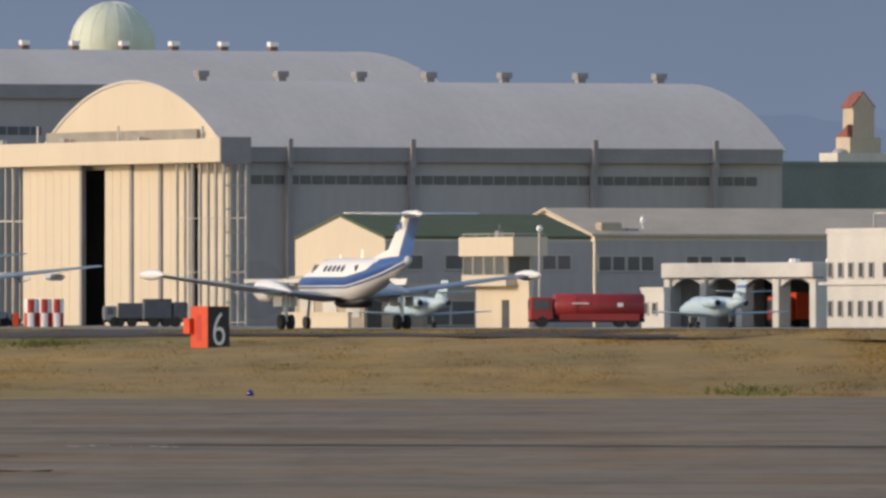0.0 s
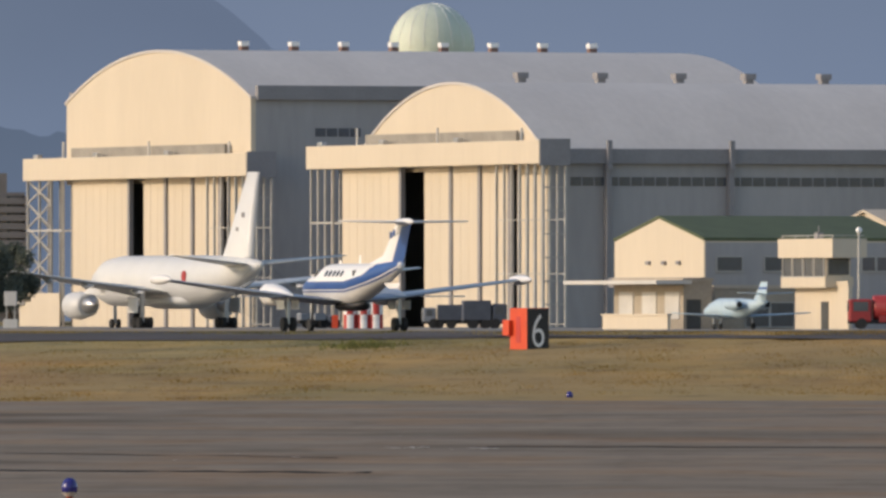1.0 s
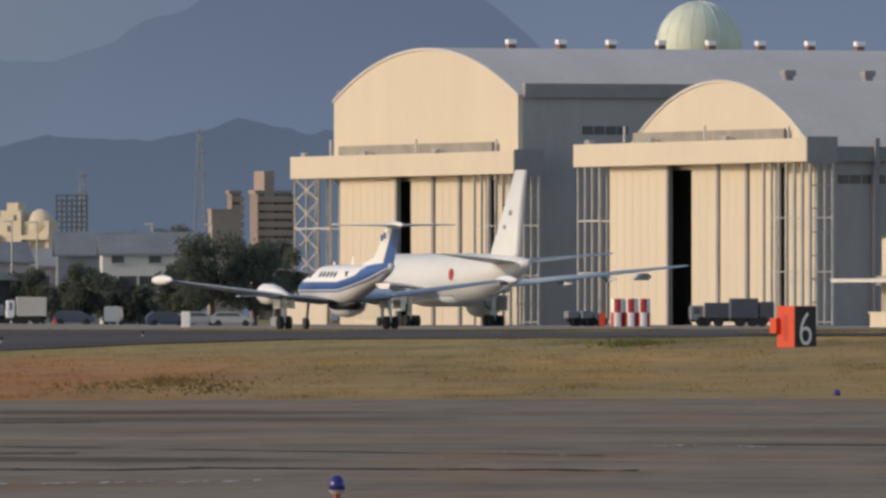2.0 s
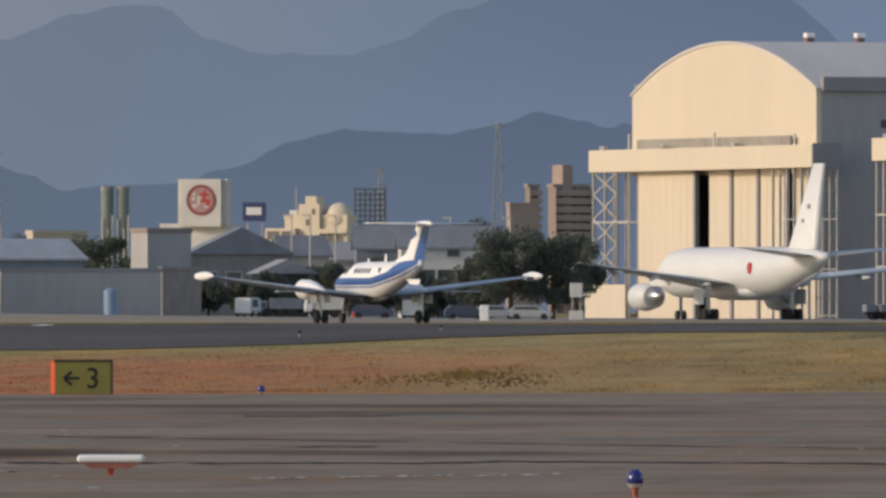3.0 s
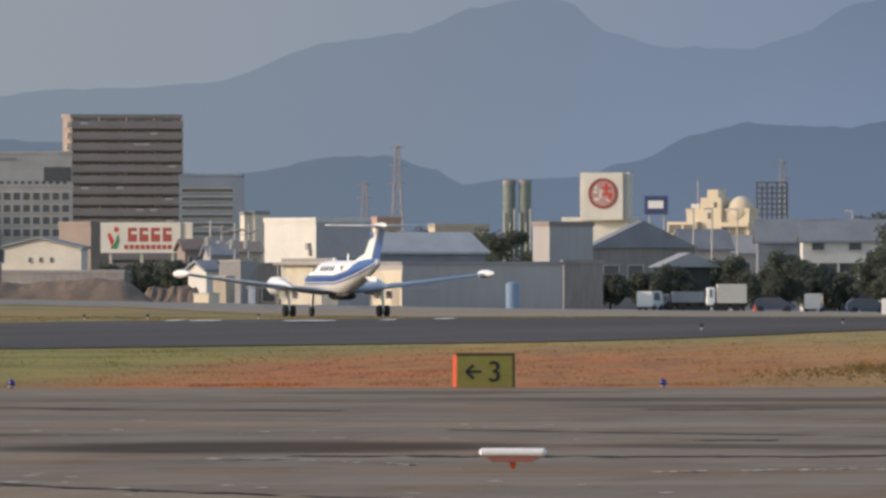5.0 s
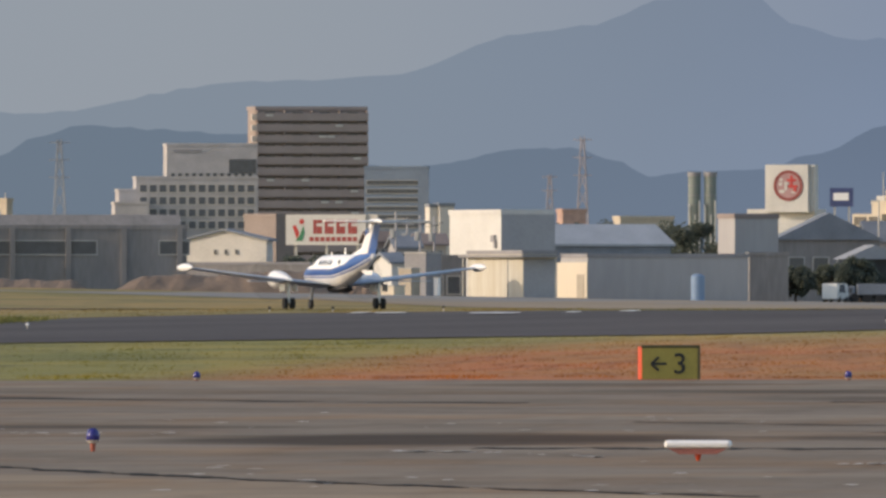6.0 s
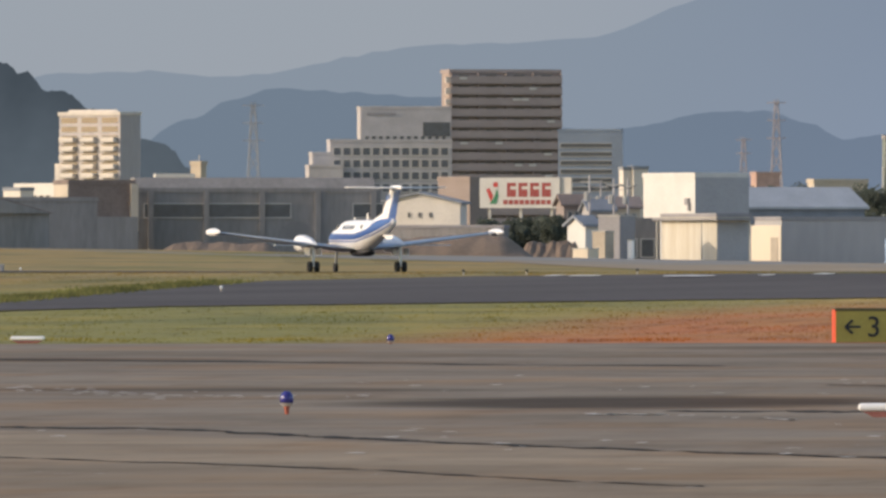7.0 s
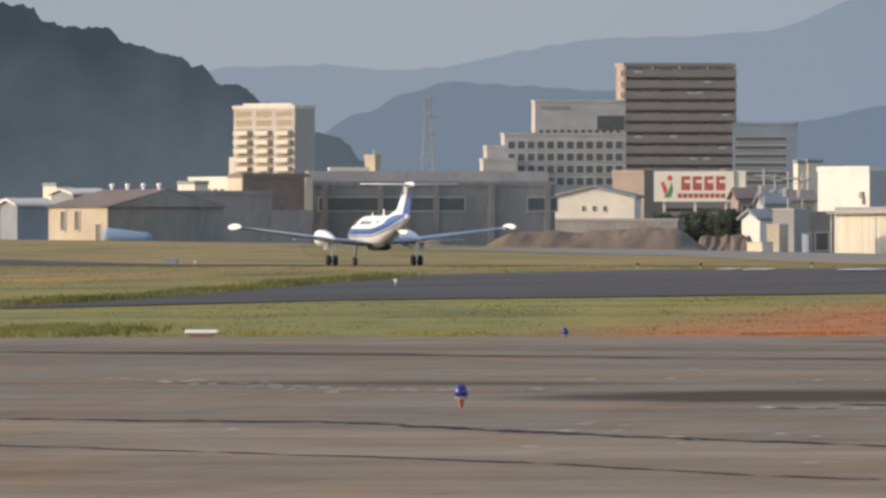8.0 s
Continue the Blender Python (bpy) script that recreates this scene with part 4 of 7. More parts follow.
# ---- buildings ----
def windows(parent, face, n, m, u0, u1, z0, z1, fill=(0.6, 0.55), name="window", out=0.0, frame_mat=None, glass=None):
    """A grid of framed windows on the lit face (y = 0, u along x) or the shaded face (x = 0, u along y)."""
    du, dz = (u1 - u0) / n, (z1 - z0) / m
    w, h = du * fill[0], dz * fill[1]
    t = min(0.12, w * 0.12)
    bm = boxes((-w / 2, w / 2, -0.03, 0.0, 0, h, 0), (-w / 2 - t, -w / 2, -0.10, 0, 0, h, 1), (w / 2, w / 2 + t, -0.10, 0, 0, h, 1),
               (-w / 2 - t, w / 2 + t, -0.16, 0, -t, 0, 1), (-w / 2 - t, w / 2 + t, -0.10, 0, h, h + t, 1))
    first = None
    for i in range(n):
        for j in range(m):
            u, z = u0 + du * (i + 0.5), z0 + dz * j + (dz - h) / 2
            if first is None:
                first = part(name, bm, [glass or GLASS, frame_mat or STEEL], parent)
                ob = first
            else:
                ob = new(name, first.data)
                ob.parent = parent
            ob.matrix_basis = pose(u, -out, z) if face == "front" else pose(out, u, z, 0, 0, 90)


def building(label, x, y, z, rz, w, d, h, wall, roof="flat", apex=0.0, roof_mat=None, front=(), side=(), name="building", over=0.4, category="building", trim=None, glass=None):
    """A building whose near upright corner stands at (x, y): the lit face runs w along local -x, the shaded one d along local y."""
    b = thing(name, pose(x, y, z, 0, 0, rz), label, category)
    roof_mat = roof_mat or wall
    if roof == "gable":  # ridge along y
        out = [(-w, 0), (0, 0), (0, h), (-w / 2, h + apex), (-w, h)]
        part("wall", prism(out, 0, d), wall, b)
        s = apex / (w / 2)
        for sgn, nm in ((1, "roof"), (-1, "roof")):
            e = -w / 2 + sgn * (w / 2 + over)
            pts = [(-w / 2, h + apex + 0.05), (e, h - s * over + 0.05), (e, h - s * over + 0.30), (-w / 2, h + apex + 0.30)]
            part(nm, prism(pts, -over, d + over), roof_mat, b)
    elif roof == "gable_x":  # ridge along x
        bm = boxes((-w, 0, 0, d, 0, h))
        part("wall", bm, wall, b)
        bm = bmesh.new()
        pr = [(-over, h), (d + over, h), (d / 2, h + apex)]
        va = [bm.verts.new((-w - over, p, q)) for p, q in pr]
        vb = [bm.verts.new((over, p, q)) for p, q in pr]
        for i in range(3):
            bm.faces.new((va[i], va[(i + 1) % 3], vb[(i + 1) % 3], vb[i]))
        bm.faces.new(va)
        bm.faces.new(list(reversed(vb)))
        part("roof", bm, roof_mat, b)
    else:
        part("wall", boxes((-w, 0, 0, d, 0, h)), wall, b)
        part("roof", boxes((-w - 0.1, 0.1, -0.1, d + 0.1, h, h + min(0.5, 0.06 * h + 0.1))), roof_mat, b)
    for k in front:
        windows(b, "front", *k)
    for k in side:
        windows(b, "side", *k, frame_mat=trim, glass=glass)
    return b


# green-roofed workshop with its annex
g = building("cream gabled workshop with green roof", -5.4, 1430.0, 1.38, -67.4, 22.2, 20.8, 8.3, CREAM, "gable", 2.10, GREEN_ROOF, over=0.08)
# Grey sheet over the cream wall puts the side's shade into colour.
part("side_shade", boxes((0.0, 0.08, 0.1, 21.0, 0, 8.13)), GREYWALL, g, "grey sheet painted as the shaded side")
windows(g, "side", 1, 1, 1.2, 3.8, 5.30, 6.98, (0.95, 0.75), out=0.085)
windows(g, "side", 2, 1, 15.8, 18.8, 5.30, 6.98, (0.86, 0.75), out=0.085)
windows(g, "side", 1, 1, 6.0, 8.6, 5.30, 6.98, (0.95, 0.75), out=0.085)
for u in (-6.0, -13.5, -9.6):
    part("wall_lamp", soft_box(u - 0.4, u + 0.4, -0.3, 0, 6.1, 6.45, 0.05), GREYBAND, g)
# The eave's shadow, painted on the gable as a grey strip.
part("eave_shadow_strip", boxes((-23, 0, -0.3, 0, 4.0, 4.9)), GREYBAND, g, "grey strip painted as the eave's shadow")
a = building("low cream annex with white shutters and flat canopy", -7.2, 1405.0, 1.39, -67.4, 16.9, 2.8, 4.4, CREAM_DARK)
for i in range(3):
    part("shutter", boxes((-4.2 - 5.6 * i, -0.8 - 5.6 * i, -0.12, 0, 1.0, 3.5)), WHITE_WALL, a, "white roller shutter")
part("canopy", boxes((-22, 0.8, -3.0, 0.5, 4.2, 4.55)), WHITE_WALL, a, "thin flat canopy")
part("door", boxes((0.0, 0.06, 0.3, 1.7, 0, 2.8)), DARK, a)
building("low shed with pinkish flat roof", -4.4, 1412.0, 1.39, -67.4, 3.5, 8.4, 3.8, CREAM_DARK, "flat", 0, BEIGE_WALL, side=[(2, 1, 3.0, 8.0, 0.2, 2.6, (0.9, 0.9))])
building("low cream boundary wall", -8.6, 1395.0, 1.39, -67.4, 15.7, 0.3, 1.3, CREAM, name="garden_wall", category="wall")

# observation tower
t0 = building("small cream observation tower with glazed cabin", 7.8, 1395.0, 1.39, -67.4, 12.5, 0.4, 4.1, CREAM)
cabin = part("cabin", boxes((-13.0, -2.6, -1.2, 1.6, 3.86, 4.88), (-12.8, -2.8, -1.0, 1.4, 4.88, 6.58), (-13.2, -0.4, -1.4, 2.0, 6.58, 8.32)), CREAM, t0, "overhanging cream cabin")
windows(cabin, "front", 4, 1, -12.9, -2.9, 4.68, 6.83, (0.84, 0.8))
for ob in cabin.children:
    ob.matrix_basis = pose(0, -1.05, 0) @ ob.matrix_basis
part("side_window", boxes((-2.8, -2.7, -0.8, 1.2, 5.04, 6.47)), GLASS, cabin)
part("door", boxes((-6.2, -4.6, -0.08, 0, 0, 2.6)), DARK, t0)
part("roof_rail", beam(beam(bmesh.new(), (-12.8, -1.2, 8.6), (-0.6, -1.2, 8.6), 0.07), (-0.6, -1.2, 8.6), (-0.6, 1.8, 8.6), 0.07), STEEL, cabin, "thin roof rail")
for u in (-12.6, -9.6, -6.6, -3.6, -0.7):
    part("rail_post", beam(bmesh.new(), (u, -1.2, 8.3), (u, -1.2, 8.62), 0.07), STEEL, cabin)
part("aerial", beam(boxes((-7.3, -6.5, -0.3, 0.3, 8.3, 8.9)), (-6.9, 0, 8.3), (-6.9, 0, 9.5), 0.08), GREYBAND, cabin, "small roof aerial")
bm = rod(bmesh.new(), (0, 0, 0), (0, 0, 8.8), 0.16, 0.12)
mast = thing("lamp_mast", pose(8.73, 1389.97, 1.52), "grey mast with white lamp beside tower", "mast")
part("pole", bm, STEEL, mast)
part("lamp", ball(bmesh.new(), (0, 0, 8.9), 0.3, 0.3, 0.3), WHITE, mast)

# long workshop with a pale roof
s0 = building("long grey workshop with pale low-pitched roof", 14.6, 1479.9, 1.36, -67.4, 22.9, 37.9, 8.9, CREAM, "gable", 2.45, BEIGE_WALL, over=0.5)
# Here too a grey sheet carries the shade of the long side.
part("side_shade", boxes((0.0, 0.08, 0.1, 36.0, 0, 8.44)), GREYWALL, s0, "grey sheet painted as the shaded side")
for u in (-3.9, 0.3, 3.3, 9.5, 13.0):
    if u > 0:
        windows(s0, "side", 2, 1, u, u + 2.9, 5.28, 7.13, (0.86, 0.72), out=0.085)
part("roof_unit", soft_box(-2.2, -0.8, 1.0, 3.2, 8.3, 10.2, 0.1), CREAM_DARK, s0, "rooftop plant box")
part("roof_unit", soft_box(-2.0, -0.8, 3.8, 5.0, 8.3, 9.6, 0.1), GREYBAND, s0)
part("roof_dome", ball(rod(bmesh.new(), (-2, 5.9, 9.4), (-2, 5.9, 10.2), 0.08), (-2, 5.9, 10.4), 0.3, 0.3, 0.4), WHITE, s0, "small white dome lamp")

# fire station with arched bays
f0 = thing("fire_station", pose(35.46, 1431.56, 1.40, 0, 0, -67.4), "white fire station with four arched vehicle bays", "building")
part("fascia", soft_box(-35.4, 0, -1.2, 10, 4.72, 6.14, 0.1), WHITE_WALL, f0, "white fascia")
# Rear wall painted dark in place of the bays' shade.
part("rear_wall", boxes((-35.0, -0.4, 9.4, 9.9, 0, 4.6)), DARK, f0, "rear wall painted dark for the bays' shade")
part("side_wall", boxes((-0.4, 0, 0, 10, 0, 5.0)), WHITE_WALL, f0)
part("side_wall", boxes((-35.4, -35.0, 0, 10, 0, 5.0)), WHITE_WALL, f0)
for i in range(5):
    u = -34.8 + i * 8.54
    part("pillar", soft_box(u - 0.7, u + 0.7, -0.9, 0.4, 0, 4.6, 0.08), WHITE_WALL, f0, "white pillar")
for i in range(4):
    u0, u1 = -34.1 + i * 8.54, -34.1 + i * 8.54 + 7.15
    top = arc(u0, u1, 3.9, 0.75, 12)
    part("arch", prism([(u0, 4.7), (u0, 3.9)] + top + [(u1, 3.9), (u1, 4.7)], -0.6, -0.3), WHITE_WALL, f0)
    part("vent_hood", rod(bmesh.new(), (u0 + 3.5, 3, 5.9), (u0 + 3.5, 3, 6.5), 0.7, 0.5), WHITE, f0) if i in (2, 3) else None
w0 = building("white two-storey office beside fire station", 44.0, 1399.3, 1.39, -67.4, 22.2, 3.4, 8.7, WHITE_WALL, "flat", 0, None,
              [(5, 1, -22.5, -11.0, 4.33, 6.39, (0.42, 0.62)), (6, 1, -22.5, -9.0, 0.73, 2.89, (0.4, 0.62)), (4, 1, -10, -0.5, 4.33, 6.39, (0.5, 0.62))])
part("ledge", boxes((-23.6, 0.2, -0.25, 0.0, 4.0, 4.25)), WHITE_WALL, w0)
part("roof_tank", soft_box(-15, -8, 3, 6, 8.6, 10.0, 0.1), CREAM_DARK, w0)
part("roof_frame", beam(beam(beam(bmesh.new(), (-16, 2, 8.6), (-16, 2, 10.6), 0.15), (-4, 2, 8.6), (-4, 2, 10.6), 0.15), (-16, 2, 10.6), (-4, 2, 10.6), 0.12), STEEL, w0)
building("dark green flat-roofed store behind hangar", 37.4, 1829.6, 1.34, -67.4, 5.0, 24.2, 19.1, DARK_GREEN)
building("white kiosk by the tanker", 19.9, 1384.9, 1.40, -67.4, 5.1, 0.6, 3.4, WHITE_WALL, front=[(2, 1, -5, -1, 1.0, 2.6, (0.5, 0.6))], name="kiosk")

# far concrete tower with red roof
p0 = building("far concrete tower with small red roof", 63.9, 2299.1, 1.34, -60, 1.9, 1.6, 24.4, BEIGE_WALL)
RED_TILE = mat("red_tile", (0.28, 0.10, 0.08), 0.8)
z1 = 32.48
up = part("shaft", prism([(-3.0, 10), (0.7, 10), (0.7, z1), (-1.15, z1 + 2.0), (-3.0, z1)], 0.0, 3.0), BEIGE_WALL, p0, "slender gabled shaft")
up.matrix_basis = pose(0, 0, 0, 0, 0, 90)
part("red_roof", prism([(-3.25, z1 - 0.2), (-1.15, z1 + 2.05), (0.95, z1 - 0.2), (0.95, z1 + 0.05), (-1.15, z1 + 2.3), (-3.25, z1 + 0.05)], 0.1, 3.2), RED_TILE, up, "red tiled roof")
z2 = 27.91
part("shoulder", boxes((-3.5, 0.5, -3.9, 1.5, 0, z2)), BEIGE_WALL, p0, "stepped lower block")
part("lean_to_roof", prism([(-3.6, z2), (-0.2, z2), (-0.2, z2 + 1.9)], -3.9, -3.05), RED_TILE, p0, "red lean-to roof")
part("base_block", boxes((-4.5, 0.7, -6.2, 2.4, 0, 25.55)), WHITE_WALL, p0, "pale base block")
part("base_tank", ball(bmesh.new(), (-1.0, -4.8, 25.55), 1.1, 1.1, 0.7, 14), CONCRETE, p0, "", True)

# radome on its column behind the far hangar
r0 = thing("radome", pose(-42.98, 1999.54, 1.2), "pale green-white radar dome behind hangar", "radome")
part("column", boxes((-4.5, 4.5, -4.5, 4.5, 0, 36.51 - 1.2)), CONCRETE, r0)
zc = 37.68 - 1.2
bm = ball(bmesh.new(), (0, 0, zc), 5.55, 5.55, 5.75, 28)
part("dome", bm, mat("radome_skin", (0.60, 0.66, 0.55), 0.6, vary=0.1, scale=0.3), r0, "pale green-white dome", True)
bm = bmesh.new()
for k in range(9):
    a0 = math.pi * k / 9
    for j in range(12):
        q = [(5.58 * math.cos(e) * math.cos(a0), 5.58 * math.cos(e) * math.sin(a0), zc + 5.78 * math.sin(e)) for e in (math.pi * j / 12, math.pi * (j + 1) / 12)]
        beam(bm, q[0], q[1], 0.05)
part("panel_seams", bm, WHITE, r0, "thin panel seams")


# ---- apron vehicles and small aircraft ----
def small_jet(m, label):
    p = thing("business_jet", m, label, "aeroplane", "small jets on the apron")
    f = part("fuselage", loft(bmesh.new(), [(7.2, 0, 1.55, 0.05, 0.05), (6.6, 0, 1.6, 0.4, 0.38), (5.0, 0, 1.75, 0.75, 0.72), (3.6, 0, 1.9, 0.86, 0.92), (-1.5, 0, 1.9, 0.86, 0.92), (-4.0, 0, 2.1, 0.6, 0.62), (-7.2, 0, 2.5, 0.1, 0.12)], 20), PALE_BLUE, p, "pale blue fuselage", True)
    part("windscreen", loft(bmesh.new(), [(5.0, 0, 2.2, 0.3, 0.12), (4.2, 0, 2.42, 0.6, 0.28), (3.8, 0, 2.5, 0.6, 0.28)], 12), GLASS, f)
    for s in (1, -1):
        part("wing", foil(bmesh.new(), [(1.6, s * 0.6, 1.15, 2.6), (-0.9, s * 6.6, 1.5, 1.0)], 0.12), PALE_BLUE, p, "", True)
        n = part("engine", loft(bmesh.new(), [(-1.2, s * 1.35, 2.25, 0.38, 0.38), (-1.8, s * 1.35, 2.25, 0.48, 0.48), (-3.3, s * 1.35, 2.25, 0.45, 0.45), (-4.1, s * 1.35, 2.25, 0.3, 0.3)], 16), PALE_BLUE, p, "", True)
        part("exhaust", loft(bmesh.new(), [(-4.0, s * 1.35, 2.25, 0.25, 0.25), (-4.15, s * 1.35, 2.25, 0.27, 0.27)], 14), RUBBER, n, "dark exhaust")
        part("tailplane", foil(bmesh.new(), [(-5.6, s * 0.2, 3.2, 1.5), (-6.6, s * 2.6, 3.3, 0.8)], 0.1), PALE_BLUE, p, "", True)
        g = part("main_gear", rod(bmesh.new(), (-0.2, s * 1.6, 0.3), (-0.2, s * 1.4, 1.3), 0.08), GALV, p)
        part("tyre", wheel(bmesh.new(), -0.2, s * 1.6, 0.3, 0.3, 0.22), RUBBER, g)
    fin = part("fin", foil(bmesh.new(), [(-3.9, 0, 2.3, 3.0), (-5.9, 0, 4.25, 1.5)], 0.1, True), PALE_BLUE, p)
    part("fin_band", foil(bmesh.new(), [(-5.3, 0, 3.6, 1.95), (-5.48, 0, 3.8, 1.82)], 0.115, True), BLUE, fin, "blue fin band")
    g = part("nose_gear", rod(bmesh.new(), (5.2, 0, 0.25), (5.2, 0, 1.3), 0.07), GALV, p)
    part("tyre", wheel(bmesh.new(), 5.2, 0, 0.25, 0.25, 0.18), RUBBER, g)
    return p


JET = small_jet(pose(24.06, 1369.79, 1.44, 0, 0, 90 - HEADING), "pale blue twin-jet parked before fire station")
copy_thing(JET, pose(-2.37, 1372.00, 1.44, 0, 0, 90 - HEADING))


def truck(name, m, long, high, wide, cab, body_mat, cab_mat, label, category, tank=False):
    """A lorry along local x with the cab at +x or -x by the sign of cab."""
    t = thing(name, m, label, category)
    s = 1 if cab > 0 else -1
    c = abs(cab)
    x0, x1 = -long / 2, long / 2
    body = (x0, x1 - c - 0.15) if s > 0 else (x0 + c + 0.15, x1)
    cabx = (x1 - c, x1) if s > 0 else (x0, x0 + c)
    part("chassis", boxes((x0, x1, -wide / 2 + 0.3, wide / 2 - 0.3, 0.45, 0.8)), RUBBER, t)
    if tank:
        bm = bmesh.new()
        loft(bm, [(body[0], 0, high * 0.62, wide * 0.42, high * 0.34), (body[0] + 0.2, 0, high * 0.62, wide * 0.5, high * 0.38), (body[1] - 0.2, 0, high * 0.62, wide * 0.5, high * 0.38), (body[1], 0, high * 0.62, wide * 0.42, high * 0.34)], 20)
        tb = part("tank", bm, body_mat, t, "", True)
        for k in range(1, 4):
            xx = body[0] + (body[1] - body[0]) * k / 4
            part("band", loft(bmesh.new(), [(xx - 0.06, 0, high * 0.62, wide * 0.51, high * 0.39), (xx + 0.06, 0, high * 0.62, wide * 0.51, high * 0.39)], 20), body_mat, tb)
        part("side_locker", boxes((body[0] + 0.5, body[1] - 0.5, -wide / 2, wide / 2, 0.6, 1.2)), body_mat, t)
        part("white_mark", boxes((body[0] + 1.6, body[0] + 3.1, -wide * 0.5 - 0.05, -wide * 0.5 + 0.02, high * 0.68, high * 0.72), (body[0] + 5.6, body[0] + 6.1, -wide * 0.5 - 0.05, -wide * 0.5 + 0.02, high * 0.6, high * 0.72)), WHITE, t, "white marks")
    else:
        part("cargo_box", soft_box(*body, -wide / 2, wide / 2, 0.8, high, 0.06), body_mat, t)
    cb = part("cab", soft_box(*cabx, -wide / 2 + 0.05, wide / 2 - 0.05, 0.6, high * 0.88, 0.15), cab_mat, t)
    part("side_glass", boxes((cabx[0] + 0.35, cabx[1] - 0.35, -wide / 2 + 0.02, wide / 2 - 0.02, high * 0.52, high * 0.8)), GLASS, cb)
    fx = cabx[1] if s > 0 else cabx[0]
    part("windscreen", boxes((fx - 0.02, fx + 0.02, -wide / 2 + 0.25, wide / 2 - 0.25, high * 0.52, high * 0.8)), GLASS, cb)
    for xx in (x0 + 1.0, x0 + 2.2, x1 - 1.1) if s > 0 else (x0 + 1.1, x1 - 2.2, x1 - 1.0):
        for e in (-1, 1):
            part("wheel", wheel(bmesh.new(), xx, e * (wide / 2 - 0.18), 0.48, 0.48, 0.3), RUBBER, t)
    return t


truck("tanker_truck", pose(12.69, 1359.94, 1.53, 0, 0, 4), 10.2, 3.0, 2.5, -2.0, RED, RED, "dark red fuel tanker lorry parked on apron", "lorry", True)
truck("fire_engine", pose(33.25, 1443.63, 1.42, 0, 0, 202.6), 5.2, 3.3, 2.4, 1.8, ORANGE, ORANGE, "bright red fire engine in station bay", "fire engine")
truck("service_truck", pose(-26.75, 1479.76, 1.48, 0, 0, 6), 4.2, 2.7, 2.3, 1.4, DARK_VEHICLE, DARK_VEHICLE, "dark blue-grey service lorry by hangar", "lorry")
truck("service_truck", pose(-31.04, 1489.68, 1.48, 0, 0, 4), 3.8, 2.3, 2.0, -1.3, DARK_VEHICLE, SLATE, "dark grey service lorry by hangar", "lorry")


def drum(x, y, z, r, h, bands, label):
    """A checked obstacle drum."""
    d = thing("checked_drum", pose(x, y, z), label, "drum", "checked drums by the hangar")
    for i in range(bands):
        for q in range(6):  # red and white checks round the drum
            a0, a1 = math.pi * q / 3, math.pi * (q + 1) / 3
            ring = [(0.0, 0.0)] + [(r * math.cos(a0 + (a1 - a0) * k / 4), r * math.sin(a0 + (a1 - a0) * k / 4)) for k in range(5)]
            bm = bmesh.new()
            low = [bm.verts.new((x, y, h * i / bands)) for x, y in ring]
            top = [bm.verts.new((x, y, h * (i + 1) / bands)) for x, y in ring]
            for k in range(6):
                bm.faces.new((low[k], low[(k + 1) % 6], top[(k + 1) % 6], top[k]))
            bm.faces.new(low[::-1])
            bm.faces.new(top)
            part("check", bm, SIGN_RED if (i + q) % 2 else WHITE, d)
    return d


for p in ((-40.17, 1499.46, 1.48), (-38.85, 1499.50, 1.48), (-37.64, 1499.53, 1.48)):
    drum(*p, 0.66, 2.7, 2, "red and white checked drum on apron")
for p in ((-45.08, 1529.34, 1.47), (-43.67, 1529.38, 1.47)):
    truck("tow_tractor", pose(*p, 0, 0, 20), 2.2, 1.5, 1.4, 0.9, SLATE, GREYBAND, "small dark tow tractor by hangar", "tractor")
part_box = thing("orange_cone_board", pose(-41.66, 1499.42, 1.48), "small orange marker board on apron", "marker")
part("board", soft_box(-0.3, 0.3, -0.1, 0.1, 0, 1.3, 0.04), ORANGE, part_box)



# ---- town beyond the field ----


